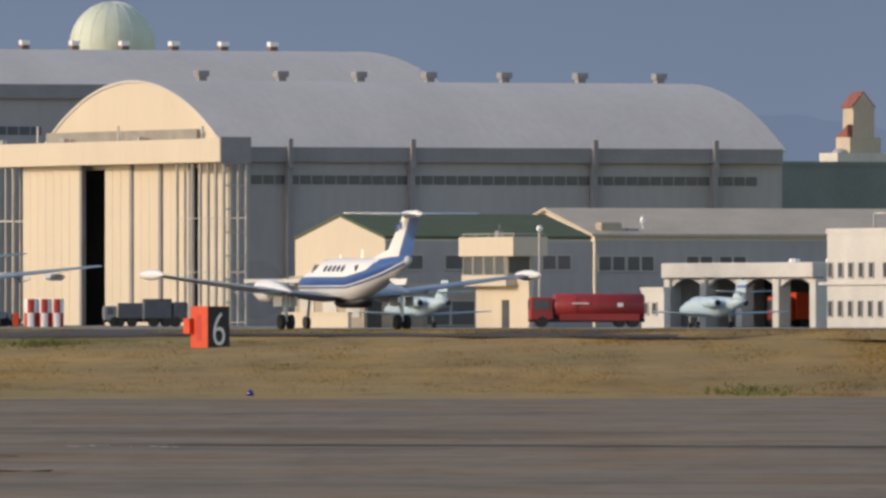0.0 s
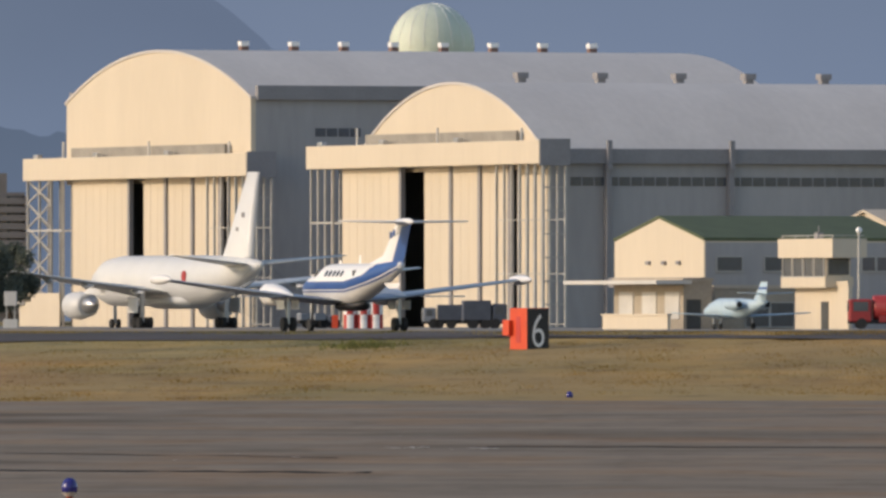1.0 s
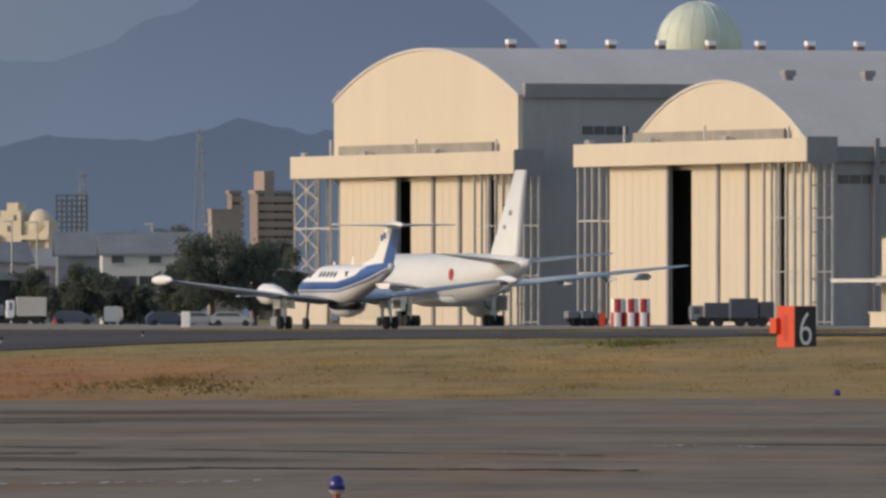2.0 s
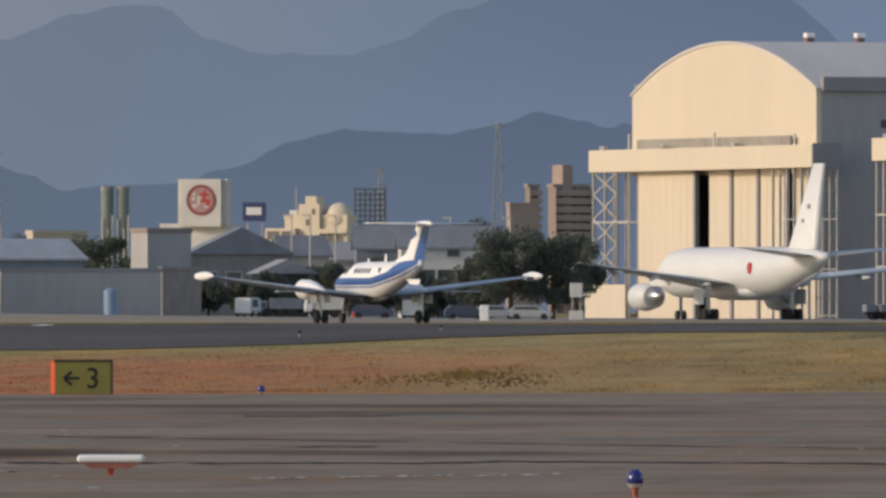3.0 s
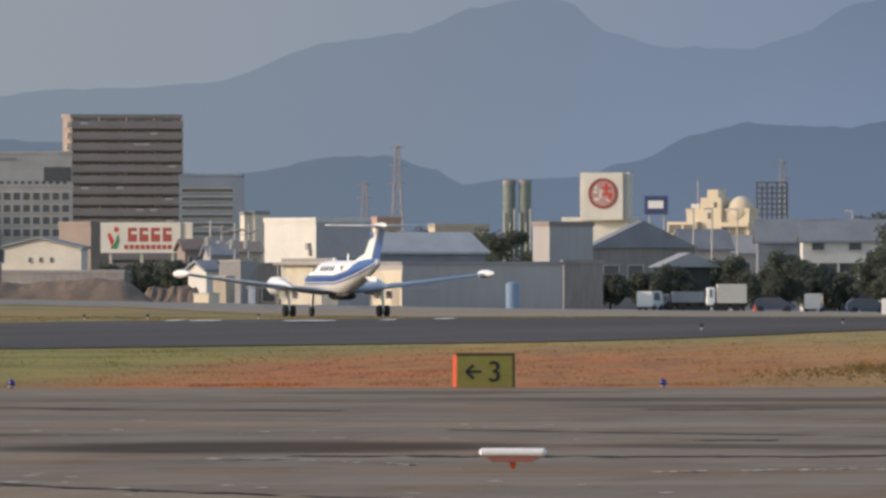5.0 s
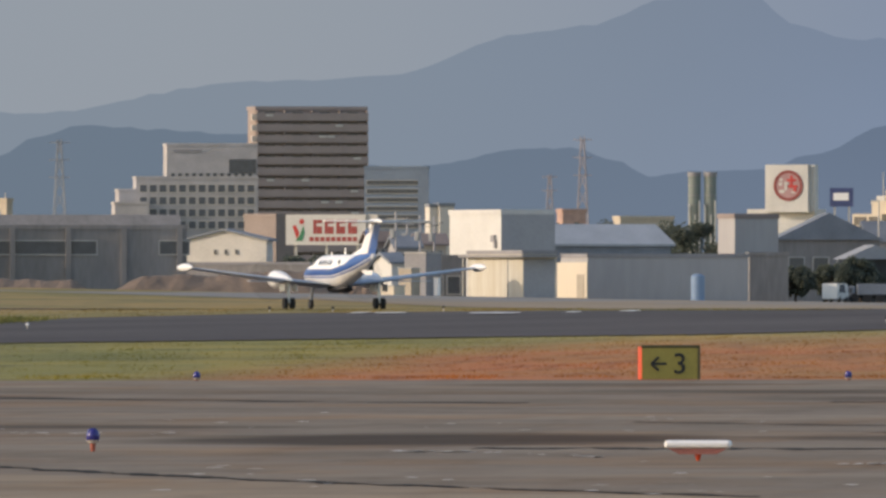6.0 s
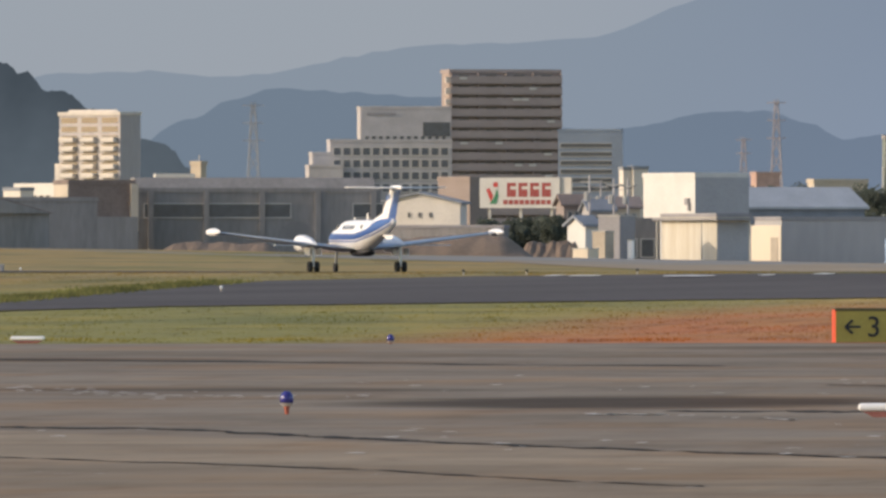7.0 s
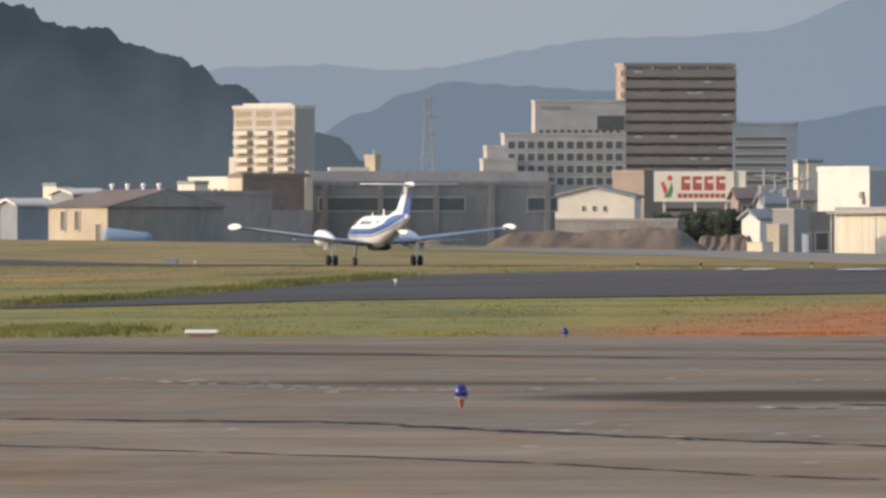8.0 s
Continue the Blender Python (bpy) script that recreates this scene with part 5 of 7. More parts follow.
def block_of_flats(label, x, y, z, rz, w, d, h, floors, wall, slab, bays=0, open_side=False, crown=0):
    """Flats with a balcony slab and parapet on every floor, on the lit face and, if open_side, along the shaded face."""
    b = thing("apartment_building", pose(x, y, z, 0, 0, rz), label, "apartment building")
    part("wall", boxes((-w, 0, 0, d, 0, h)), wall, b)
    part("roof", boxes((-w - 0.3, 0.3, -0.3, d + 0.3, h, h + 0.9)), slab, b)
    fh = h / floors
    if open_side:
        me = boxes((0, 1.6, -0.2, d + 0.2, 0, 0.25), (1.5, 1.6, -0.2, d + 0.2, 0.2, fh * 0.72))
        for i in range(1, floors):
            if i == 1:
                o = part("balcony", me, slab, b, "long balcony with solid parapet")
                o.matrix_basis = pose(0, 0, fh)
                first = o
            else:
                share("balcony", first.data, b, 0, 0, fh * i)
        n = int(d / 6)
        fin = None
        for k in range(n + 1):
            if fin is None:
                fin = part("party_wall", boxes((0, 1.4, 0, 0.2, 0, h)), wall, b)
            else:
                share("party_wall", fin.data, b, 0, k * d / n - 0.1, 0)
        pane = None
        for i in range(floors):
            for k in range(n):
                if pane is None:
                    pane = part("window", boxes((0, 0.05, -1.3, 1.3, 0, 1.9)), GLASS, b)
                    pane.matrix_basis = pose(0, d / n * 0.5, 0.3)
                else:
                    share("window", pane.data, b, 0, d / n * (k + 0.5), fh * i + 0.3)
    if bays:
        # Shade on the end face is put into a grey sheet.
        part("side_shade", boxes((0.0, 0.1, 0.0, d, 0, h - 0.2)), GREYWALL, b, "grey sheet painted as the end wall's shade")
        bw = w / bays
        bal, pane = None, None
        for i in range(floors):
            for k in range(bays):
                u = -w + bw * (k + 0.5)
                if pane is None:
                    pane = part("window", boxes((-bw * 0.4, bw * 0.4, -0.05, 0, 0, fh * 0.62)), GLASS, b)
                    pane.matrix_basis = pose(u, 0, 0.3)
                    bal = part("balcony", boxes((-bw * 0.36, bw * 0.36, -1.5, 0, 0, 0.2), (-bw * 0.36, bw * 0.36, -1.5, -1.38, 0.15, 1.3), (-bw * 0.36, -bw * 0.34, -1.5, 0, 0.15, 1.3), (bw * 0.34, bw * 0.36, -1.5, 0, 0.15, 1.3)), slab, b, "projecting balcony")
                    bal.matrix_basis = pose(u, 0, 0)
                else:
                    share("window", pane.data, b, u, 0, fh * i + 0.3)
                    if i < floors - crown:  # the top floors have no balconies
                        share("balcony", bal.data, b, u, 0, fh * i)
    return b


OFFICE_GLASS = mat("pale_window_glass", (0.11, 0.12, 0.14), 0.25, vary=0.3)
BLUE_GREY = mat("blue_grey_cladding", (0.22, 0.27, 0.34), 0.7, vary=0.12, scale=0.2)
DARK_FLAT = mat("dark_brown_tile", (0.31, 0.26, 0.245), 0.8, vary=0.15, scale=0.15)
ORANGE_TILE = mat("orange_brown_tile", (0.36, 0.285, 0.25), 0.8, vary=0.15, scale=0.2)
FLAT_PARAPET = mat("grey_brown_parapet", (0.335, 0.28, 0.265), 0.7, vary=0.12, scale=0.2)
PALE_SLAB = mat("pale_balcony", (0.62, 0.58, 0.52), 0.8, vary=0.15, scale=0.3)
tall = block_of_flats("tall dark brown apartment block with long balconies", -409.05, 3777.9, 2.34, -72, 10.2, 27.8, 45.9, 17, DARK_FLAT, FLAT_PARAPET, open_side=True)
# Lighter orange-brown sheet puts the sun on this end into colour.
part("lit_end", boxes((-7.4, 0.2, -0.25, 0, 0, 46.4)), ORANGE_TILE, tall, "orange-brown sheet painted as the sunlit end wall")
eb = part("end_balcony", boxes((0, 0.9, -1.3, 0.4, 0, 1.5)), PALE_SLAB, tall)
eb.matrix_basis = pose(0, 0, 0.2)
for i in range(1, 17):
    share("end_balcony", eb.data, tall, 0, 0, 0.2 + 2.7 * i)
item = part("balcony_item", boxes((1.62, 1.75, -0.9, 0.9, 0.0, 0.5)), WHITE_WALL, tall, "white bedding hung over the parapet")
item.matrix_basis = pose(0, 3.0, 44.3)
for u, k in ((20.6, 15), (16.5, 14), (18.6, 14), (25.2, 12), (3.2, 10), (24.4, 9), (12.0, 10), (17.0, 8), (24.6, 7), (20.5, 8)):
    share("balcony_item", item.data, tall, 0, u, 2.7 * k + 1.3)
white = block_of_flats("white apartment block with stacked balconies", -541.6, 4164.9, 2.34, -35, 22.5, 8.2, 39.2, 16, CONCRETE, PALE_SLAB, bays=3, crown=2)
part("side_step", boxes((-24.4, -22.5, 0.2, 6.0, 0, 26.0)), PALE_SLAB, white, "projecting lower stair bay")
part("roof_rail", boxes((-20.0, -2.0, 1.0, 1.3, 40.1, 40.7)), PALE_SLAB, white)
low = building("low white building beside apartment block", -326.4, 2428.2, 2.34, -60, 16.6, 1.9, 11.6, WHITE_WALL, front=[(4, 2, -12, -1, 4, 11, (0.6, 0.5))])
o1 = building("pale grey office block with rows of windows", -323.1, 2781.3, 2.34, -80, 10.5, 22.2, 21.3, CONCRETE, side=[(12, 4, 0.4, 21.8, 11.83, 20.67, (0.72, 0.60))], trim=PALE_SLAB, glass=OFFICE_GLASS)
o2 = building("pale grey upper office storey", -321.0, 2811.7, 2.34, -80, 10.3, 16.7, 27.6, CONCRETE, side=[(12, 1, 0.5, 16, 21.52, 22.77, (0.5, 0.7))])
part("mark_bar", boxes((0, 0.12, 1.2, 6.5, 26.40, 26.92)), GREYBAND, o2, "dark lettering bar")
part("glass_bay", boxes((0, 0.1, 11.5, 16.5, 22.56, 25.16)), GLASS, o2)
building("low pale office wing", -325.8, 2770.9, 2.34, -80, 10.7, 6.2, 16.6, CONCRETE)
building("low pale office wing", -326.3, 2780.9, 2.34, -80, 10.7, 4.6, 19.0, CONCRETE)
o3 = building("blue-grey office block with ribbon windows", -302.0, 2984.8, 2.26, -86, 9.0, 12.4, 24.9, BLUE_GREY, side=[(1, 6, 0.3, 11.5, 12.88, 23.02, (0.96, 0.45))])
part("stair_tower", boxes((-1.2, 0.3, 10.5, 12.6, 0, 24.34)), BLUE_GREY, o3)

# Old dark sheeting; also paints the shade on the cream workshop's gable.
OLD_GREY = mat("dark_sheeting_and_shade", (0.25, 0.235, 0.225), 0.85, vary=0.25, scale=0.2, stretch=(1, 1, 0.2))

# white hoarding
fb = thing("billboard", pose(-195.99, 1889.86, 8.68, 0, 0, -11), "white hoarding with red blocks, bars and green mark", "billboard")
wd, ht = 10.33, 3.77
part("panel", boxes((-wd / 2, wd / 2, 0, 0.4, 0, ht)), WHITE_WALL, fb, "white panel")
for x in (-1.62, -0.14, 1.36, 2.88):
    part("red_bar", boxes((x, x + 0.42, -0.03, 0, 1.38, 3.12), (x + 0.44, x + 1.16, -0.03, 0, 2.68, 3.12), (x + 0.44, x + 1.16, -0.03, 0, 1.38, 2.3)), DULL_RED, fb, "dull red bar")
for i in range(9):
    part("small_bar", boxes((-2.1 + 0.7 * i, -1.55 + 0.7 * i, -0.03, 0, 0.45, 1.0)), DULL_RED, fb)
bm = prism([(-3.9, 0.5), (-3.0, 0.5), (-2.7, 1.5), (-2.9, 2.4), (-3.3, 1.3)], -0.04, 0)
part("mark", bm, SIGN_GREEN, fb, "green leaf-shaped mark")
part("mark", prism([(-4.3, 2.3), (-3.7, 0.7), (-3.4, 1.5), (-3.9, 2.5)], -0.03, 0), SIGN_RED, fb, "red leaf-shaped mark")
part("mark", rod(bmesh.new(), (-3.1, -0.04, 2.9), (-3.1, 0, 2.9), 0.33, seg=16), SIGN_RED, fb, "red dot")
part("side_board", boxes((wd / 2 + 0.1, wd / 2 + 1.4, 0.3, 0.7, 0.4, ht)), PALE_SLAB, fb)
for x in (-4, 0, 4):
    part("post", boxes((x - 0.15, x + 0.15, 0.4, 0.7, -7.5, 0.2)), STEEL, fb)
building("brownish shop building by the hoarding", -203.7, 1904.1, 2.34, -45, 6.3, 2.7, 9.8, BROWN_WALL, front=[(4, 2, -9, -1, 1, 8, (0.6, 0.4))])
building("pale wide-gabled workshop beside warehouse", -192.6, 1789.7, 2.34, -14, 10.3, 2.3, 6.5, PALE_SLAB, "gable", 1.12, SLATE, front=[(2, 1, -8.3, -1.0, 2.3, 3.7, (0.6, 0.9)), (3, 1, -7.0, -3.0, 4.9, 5.5, (0.25, 0.9))])
building("low dark open store behind earth mounds", -176.1, 1680.8, 2.33, -14, 19.8, 1.8, 3.5, OLD_GREY, "flat", 0, GREYBAND, front=[(6, 1, -18.0, -0.6, 0.2, 1.9, (0.85, 0.9))])

# long dark warehouses
wh = building("long grey warehouse with dark roof line", -211.3, 1636.4, 2.34, -78, 3.0, 26.6, 7.2, OLD_GREY, "flat", 0, OLD_GREY, side=[(1, 1, 1.0, 17.0, 4.42, 6.06, (0.98, 0.85)), (1, 1, 23.5, 27, 4.42, 6.06, (0.9, 0.85))])
part("upper_roof", prism([(-9, 0), (0, 0), (-1.5, 1.3), (-7, 1.3)], 0.2, 26.0), OLD_GREY, wh, "dark grey roof").matrix_basis = pose(0, 0, 9.50 - 2.0)
for k in range(5):
    part("pier", boxes((0, 0.35, 1.5 + k * 6, 2.1 + k * 6, 0, 9.38 - 2)), OLD_GREY, wh)
for k in range(4):
    part("ridge_vent", soft_box(-4.6, -3.4, 3 + k * 6.4, 4.0 + k * 6.4, 7.4, 8.6, 0.08), OLD_GREY, wh)
bw = building("rust-brown shed with pale corner posts", -216.9, 1625.6, 2.34, -70, 7.3, 7.2, 8.0, RUST, "flat", 0, RUST)
# Beige sheet puts sunlight into the colour of the left face.
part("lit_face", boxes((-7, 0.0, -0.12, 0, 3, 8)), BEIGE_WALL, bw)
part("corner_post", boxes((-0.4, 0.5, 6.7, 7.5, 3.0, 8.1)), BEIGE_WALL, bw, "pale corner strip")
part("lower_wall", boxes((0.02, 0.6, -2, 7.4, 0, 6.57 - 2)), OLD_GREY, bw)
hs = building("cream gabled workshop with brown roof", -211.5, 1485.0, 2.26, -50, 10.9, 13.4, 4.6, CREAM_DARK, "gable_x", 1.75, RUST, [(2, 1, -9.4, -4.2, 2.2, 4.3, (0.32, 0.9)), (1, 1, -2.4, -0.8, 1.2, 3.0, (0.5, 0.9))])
# Two dark sheets paint this gable end as shaded.
part("side_shade", boxes((0, 0.06, 0.05, 13.35, 0, 4.6)), OLD_GREY, hs, "dark grey sheet painted as the gable end's shade")
part("gable_shade", prism([(0.1, 4.6), (13.3, 4.6), (6.7, 6.2)], -0.06, 0.0), OLD_GREY, hs, "dark grey sheet painted as the gable end's shade").matrix_basis = pose(0.41, 0, 0, 0, 0, 90)
for k in range(4):
    part("roof_vent", ball(rod(bmesh.new(), (-1.2 - 2.9 * k, 6.7, 5.8), (-1.2 - 2.9 * k, 6.7, 6.75), 0.15), (-1.2 - 2.9 * k, 6.7, 6.75), 0.26, 0.26, 0.2, 10), WHITE, hs, "white roof ventilator")
building("dark shed behind workshop", -213.7, 1545.3, 2.34, -70, 2.7, 10.6, 5.9, OLD_GREY, "flat", 0, OLD_GREY)
cover = thing("vehicle_cover", pose(-204.0, 1445.7, ground_z(-204.0, 1445.7) - 0.15, 0, 0, 5), "blue sagging tarpaulin cover on grass", "tarpaulin")
bm = soft_box(-2.3, 2.3, -1, 1, 0, 1.45, 0.5, 4)
for v in bm.verts:  # sagging towards one end
    if v.co.z > 0.5:
        v.co.z -= 0.1 * (v.co.x + 2.3) + 0.06 * math.sin(v.co.x * 5.0)
part("sheet", bm, TANK_BLUE, cover, "blue sagging sheet", True)
for p in ((-229.0, 1543.1, 2.34, -60, 4.7, 3.7, 4.8), (-236.0, 1562.3, 2.34, -60, 9.5, 3.7, 4.9), (-257.7, 1781.5, 2.34, -60, 7.1, 4.3, 6.8)):
    building("small dark shed with low white roof", *p, SLATE, "gable", 0.5, PALE_SLAB)

# white works block and the sheds before it
wk = building("white windowless works block", -143.2, 1553.4, 2.08, -60, 12.6, 5.8, 8.6, WHITE_WALL, "flat", 0, WHITE_WALL)
# Blue-grey sheet paints shade onto the white block's side.
part("side_shade", boxes((0, 0.06, -0.02, 6.0, 0, 10.67 - 1.8)), SHEET_ROOF, wk, "blue-grey sheet painted as the block's shaded side")
part("wall_fitting", boxes((-2.0, -1.2, -0.3, 0, 5.8, 6.5), (-1.4, -1.0, -0.25, 0, 5.2, 6.0)), GREYBAND, wk, "dark wall fitting")
rs = building("cream corrugated shed with rust streaks", -135.6, 1493.9, 2.00, -60, 12.9, 3.6, 4.5, mat("streaked_cream_sheet", (0.60, 0.57, 0.49), 0.8, color2=(0.46, 0.40, 0.30), scale=0.8, stretch=(1, 1, 0.08)), "flat", 0, GREYBAND)
part("joint", boxes((-3.5, -3.4, -0.05, 0, 0, 4.1)), GREYBAND, rs)
part("eave", boxes((-13.5, 1.5, -0.8, 3.5, 4.2, 4.4)), GREYBAND, rs, "thin projecting roof edge")
part("side_frame", beam(bmesh.new(), (1.3, 3.0, 0), (1.3, 3.0, 4.3), 0.12), STEEL, rs)
part("side_frame", beam(bmesh.new(), (-12.9, -0.5, 0), (-12.9, -0.5, 4.3), 0.12), STEEL, rs)
# Grey sheet paints shade onto the cream shed's side.
part("side_shade", boxes((0, 0.06, 0.05, 3.4, 0, 4.0)), SHEET_ROOF, rs, "grey sheet painted as the shaded side")
gs = building("long grey shed with sunlit open end", -131.0, 1514.3, 1.94, -72, 11.9, 16.3, 4.3, GREYWALL, "flat", 0, GREYBAND)
# The grey shed's end is painted cream to read as sunlit.
part("lit_face", boxes((-14, 0.0, -0.10, 0, 0.3, 3.8)), CREAM, gs, "cream sheet painted as the sunlit end")
part("doorway", boxes((-4.2, -1.2, -0.16, -0.1, 0.2, 2.6)), CREAM_DARK, gs)
building("dark equipment shed before works", -146.8, 1507.9, 2.13, -75, 2.0, 4.4, 4.0, OLD_GREY, side=[(2, 1, 0.5, 4.0, 0.3, 2.4, (0.7, 0.8))])
tank = thing("storage_tank", pose(-118.59, 1495.30, 1.91), "dull blue upright storage tank by shed", "tank")
part("shell", rod(bmesh.new(), (0, 0, 0), (0, 0, 2.45), 0.68, seg=24), TANK_BLUE, tank)
part("lid", rod(bmesh.new(), (0, 0, 2.45), (0, 0, 2.65), 0.66, 0.3, seg=24), TANK_BLUE, tank)
building("grey shed with low slate roof", -141.3, 1593.8, 2.01, -60, 9.0, 13.3, 5.7, SLATE, "gable", 1.9, GALV_ROOF)
building("grey-brown cubic store with pale end", -124.2, 1615.2, 1.78, -60, 4.1, 5.1, 8.8, GREYWALL, "flat", 0, BROWN_WALL)
building("dark blue-grey shed beside store", -118.1, 1555.5, 1.76, -75, 1.9, 4.0, 4.7, OLD_GREY)
building("dark hipped-roof house among trees", -125.8, 1695.3, 1.72, -60, 1.1, 12.8, 6.9, OLD_GREY, "gable_x", 3.0, SLATE, side=[(3, 1, 1, 10, 3.2, 5.2, (0.6, 0.7))], name="house", category="house")
# Solid dark walls stand in for shade under the open roof.
building("open shelter, its shade painted as dark walls, pitched grey roof", -111.0, 1596.1, 1.63, -60, 0.8, 5.6, 4.6, DARK, "gable_x", 1.5, SHEET_ROOF, over=0.9)
building("long pale low building behind trees", -185.0, 2192.2, 1.92, -60, 2.3, 8.5, 11.4, BEIGE_WALL)
building("low pinkish building among trees", -202.0, 2291.1, 2.00, -60, 2.0, 3.9, 12.9, mat("pink_render", (0.50, 0.33, 0.27), 0.8))

# drum-shaped advertising tower
dr = thing("billboard_drum", pose(-145.96, 1994.67, 13.27, 0, 0, -14), "white rounded advertising tower with red ring sign", "billboard")
rw, rh = 3.38, 6.17
bm = boxes((-rw, rw, -1.4, 1.4, 0, rh))
bmesh.ops.bevel(bm, geom=[e for e in bm.edges if abs(e.verts[0].co.z - e.verts[1].co.z) > 1], offset=0.7, segments=10, affect="EDGES")
part("drum", bm, WHITE_WALL, dr, "white rounded panel")
bm = bmesh.new()
n = 36
ring = []
for i in range(n):
    c, s = math.cos(2 * math.pi * i / n), math.sin(2 * math.pi * i / n)
    ring.append([bm.verts.new((r * c, y, rh * 0.56 + r * s)) for r, y in ((2.0, -1.41), (2.0, -1.50), (1.62, -1.50), (1.62, -1.41))])
for i in range(n):
    p, q = ring[i], ring[(i + 1) % n]
    for j in range(3):
        bm.faces.new((p[j], q[j], q[j + 1], p[j + 1]))
DRUM_RED = mat("faded_dark_red", (0.27, 0.06, 0.055), 0.6)
part("ring", bm, DRUM_RED, dr, "dark red ring")
part("disc", rod(bmesh.new(), (0, -1.40, rh * 0.56), (0, -1.44, rh * 0.56), 1.64, seg=36), mat("faded_rose", (0.42, 0.25, 0.25), 0.6, vary=0.2, scale=1.5), dr, "faded rose disc")
for x0, x1, z0, z1 in ((-1.15, -0.75, 0.55, 0.95), (-1.25, -0.8, 0.0, 0.4), (-1.2, -0.5, -0.95, -0.55), (-0.55, 0.0, 0.1, 0.5), (-0.5, -0.15, -0.6, 0.3), (0.45, 1.0, -1.0, -0.75)):
    part("sign_bar", boxes((x0, x1, -1.48, -1.43, rh * 0.56 + z0, rh * 0.56 + z1)), WHITE_WALL, dr, "white sign bar")
for x0, x1, z0, z1 in ((-0.2, 1.1, 0.55, 0.85), (0.3, 0.62, -0.3, 1.3), (0.0, 1.3, -0.25, 0.05), (0.75, 1.15, -0.8, -0.2)):
    part("sign_bar", boxes((x0, x1, -1.50, -1.43, rh * 0.56 + z0, rh * 0.56 + z1)), SIGN_RED, dr, "red sign bar")
part("base_block", boxes((-rw - 2.8, rw * 0.9, 0.2, 5, -1.3, 0.4), (-rw, rw, -0.8, 6, -13, -1.2)), WHITE_WALL, dr)
sb = thing("sign_board", pose(-132.53, 1895.37, 13.43, 0, 0, -4), "small blue and white sign board on posts", "sign")
part("panel", boxes((-1.45, 1.45, 0, 0.25, 0, 2.3)), mat("navy_sign", (0.05, 0.07, 0.18), 0.5), sb)
part("white_bar", boxes((-1.0, 0.9, -0.03, 0, 0.75, 1.7)), WHITE, sb, "white lettering bar")
for x in (-0.9, 0.9):
    part("post", boxes((x - 0.1, x + 0.1, 0.25, 0.45, -14, 0.2)), STEEL, sb)
silo = thing("silo", pose(-190.27, 2392.45, 2.0), "tall dark green silo tower", "silo", "pair of silo towers")
part("shell", rod(bmesh.new(), (0, 0, 0), (0, 0, 21.59 - 2), 0.95, seg=16), DARK_GREEN, silo)
part("rail", rod(bmesh.new(), (0, 0, 21.06 - 2), (0, 0, 21.68 - 2), 1.05, seg=16), GREYBAND, silo)
for px, top in ((0.85, 15.2), (-0.75, 14.6), (0.2, 13.0)):
    part("pipe", rod(bmesh.new(), (px, -1.0, 0), (px, -1.0, top), 0.12), GALV, silo, "bright pipe")
for k in range(6):
    part("hoop", rod(bmesh.new(), (0, 0, 19.0 - 1.5 * k), (0, 0, 19.12 - 1.5 * k), 1.02, seg=16), GREYBAND, silo)
copy_thing(silo, pose(-187.81, 2392.64, 2.0))

# cream building with observatory dome
ob1 = building("cream building with stair tower and dome", -140.2, 2195.5, 1.52, -25, 10.2, 2.7, 14.0, CREAM, front=[(3, 1, -4.6, -0.5, 10.4, 11.9, (0.75, 0.8))])
part("stair_tower", boxes((-7.6, -4.2, -0.6, 2.0, 0, 16.06), (-6.6, -4.8, -0.4, 1.8, 0, 17.2)), CREAM, ob1, "cream stair tower")
part("dome", ball(bmesh.new(), (-1.9, 1.2, 14.2), 2.0, 1.6, 2.1, 20), CREAM, ob1, "cream dome", True)
part("lower_wing", boxes((-12.5, -7.7, -1.6, -0.1, 0, 12.6)), CREAM, ob1, "lower cream wing")
for x0, x1, z0, z1 in ((-12.2, -10.2, 11.0, 12.2), (-9.8, -8.0, 11.0, 12.2)):
    part("window", boxes((x0, x1, -1.66, -1.6, z0, z1)), GLASS, ob1)
part("slot_window", boxes((-6.4, -5.8, -0.66, -0.6, 13.0, 13.9), (-5.4, -4.9, -0.66, -0.6, 14.6, 15.4)), GLASS, ob1)
part("terrace_wall", boxes((-4.2, 0.3, -0.9, -0.7, 11.9, 12.5)), CREAM, ob1)
part("roof_mast", rod(bmesh.new(), (-8.6, 0.5, 12), (-8.6, 0.5, 18.6), 0.07), STEEL, ob1)
part("roof_tank", soft_box(-9.6, -8.2, 0.2, 1.6, 14.0, 15.2, 0.1), WHITE_WALL, ob1)
wht = building("white house on stilts with slate roof", -99.4, 1647.0, 1.45, -82, 3.8, 10.0, 7.8, WHITE_WALL, "gable", 1.7, SLATE, name="house", category="house",
               side=[(1, 1, 1.0, 2.3, 7.74 - 1.2, 9.20 - 1.2, (1, 0.75)), (1, 1, 5.0, 6.3, 7.74 - 1.2, 9.20 - 1.2, (1, 0.75))])
# Dark sheet on the wall stands for shade below the floor.
part("undercroft", boxes((0.0, 0.05, 0.3, 10, 0, 6.53 - 1.2)), DARK, wht, "dark sheet painted as the shade beneath the house")
for k in range(4):
    part("stilt", boxes((0.05, 0.3, 1.5 + 2.2 * k, 1.75 + 2.2 * k, 0, 6.53 - 1.2)), STEEL, wht)
building("long slate-roofed house behind trees", -108.6, 1716.6, 1.50, -82, 2.5, 15.2, 8.2, SLATE, "gable", 1.9, SLATE, name="house", category="house")
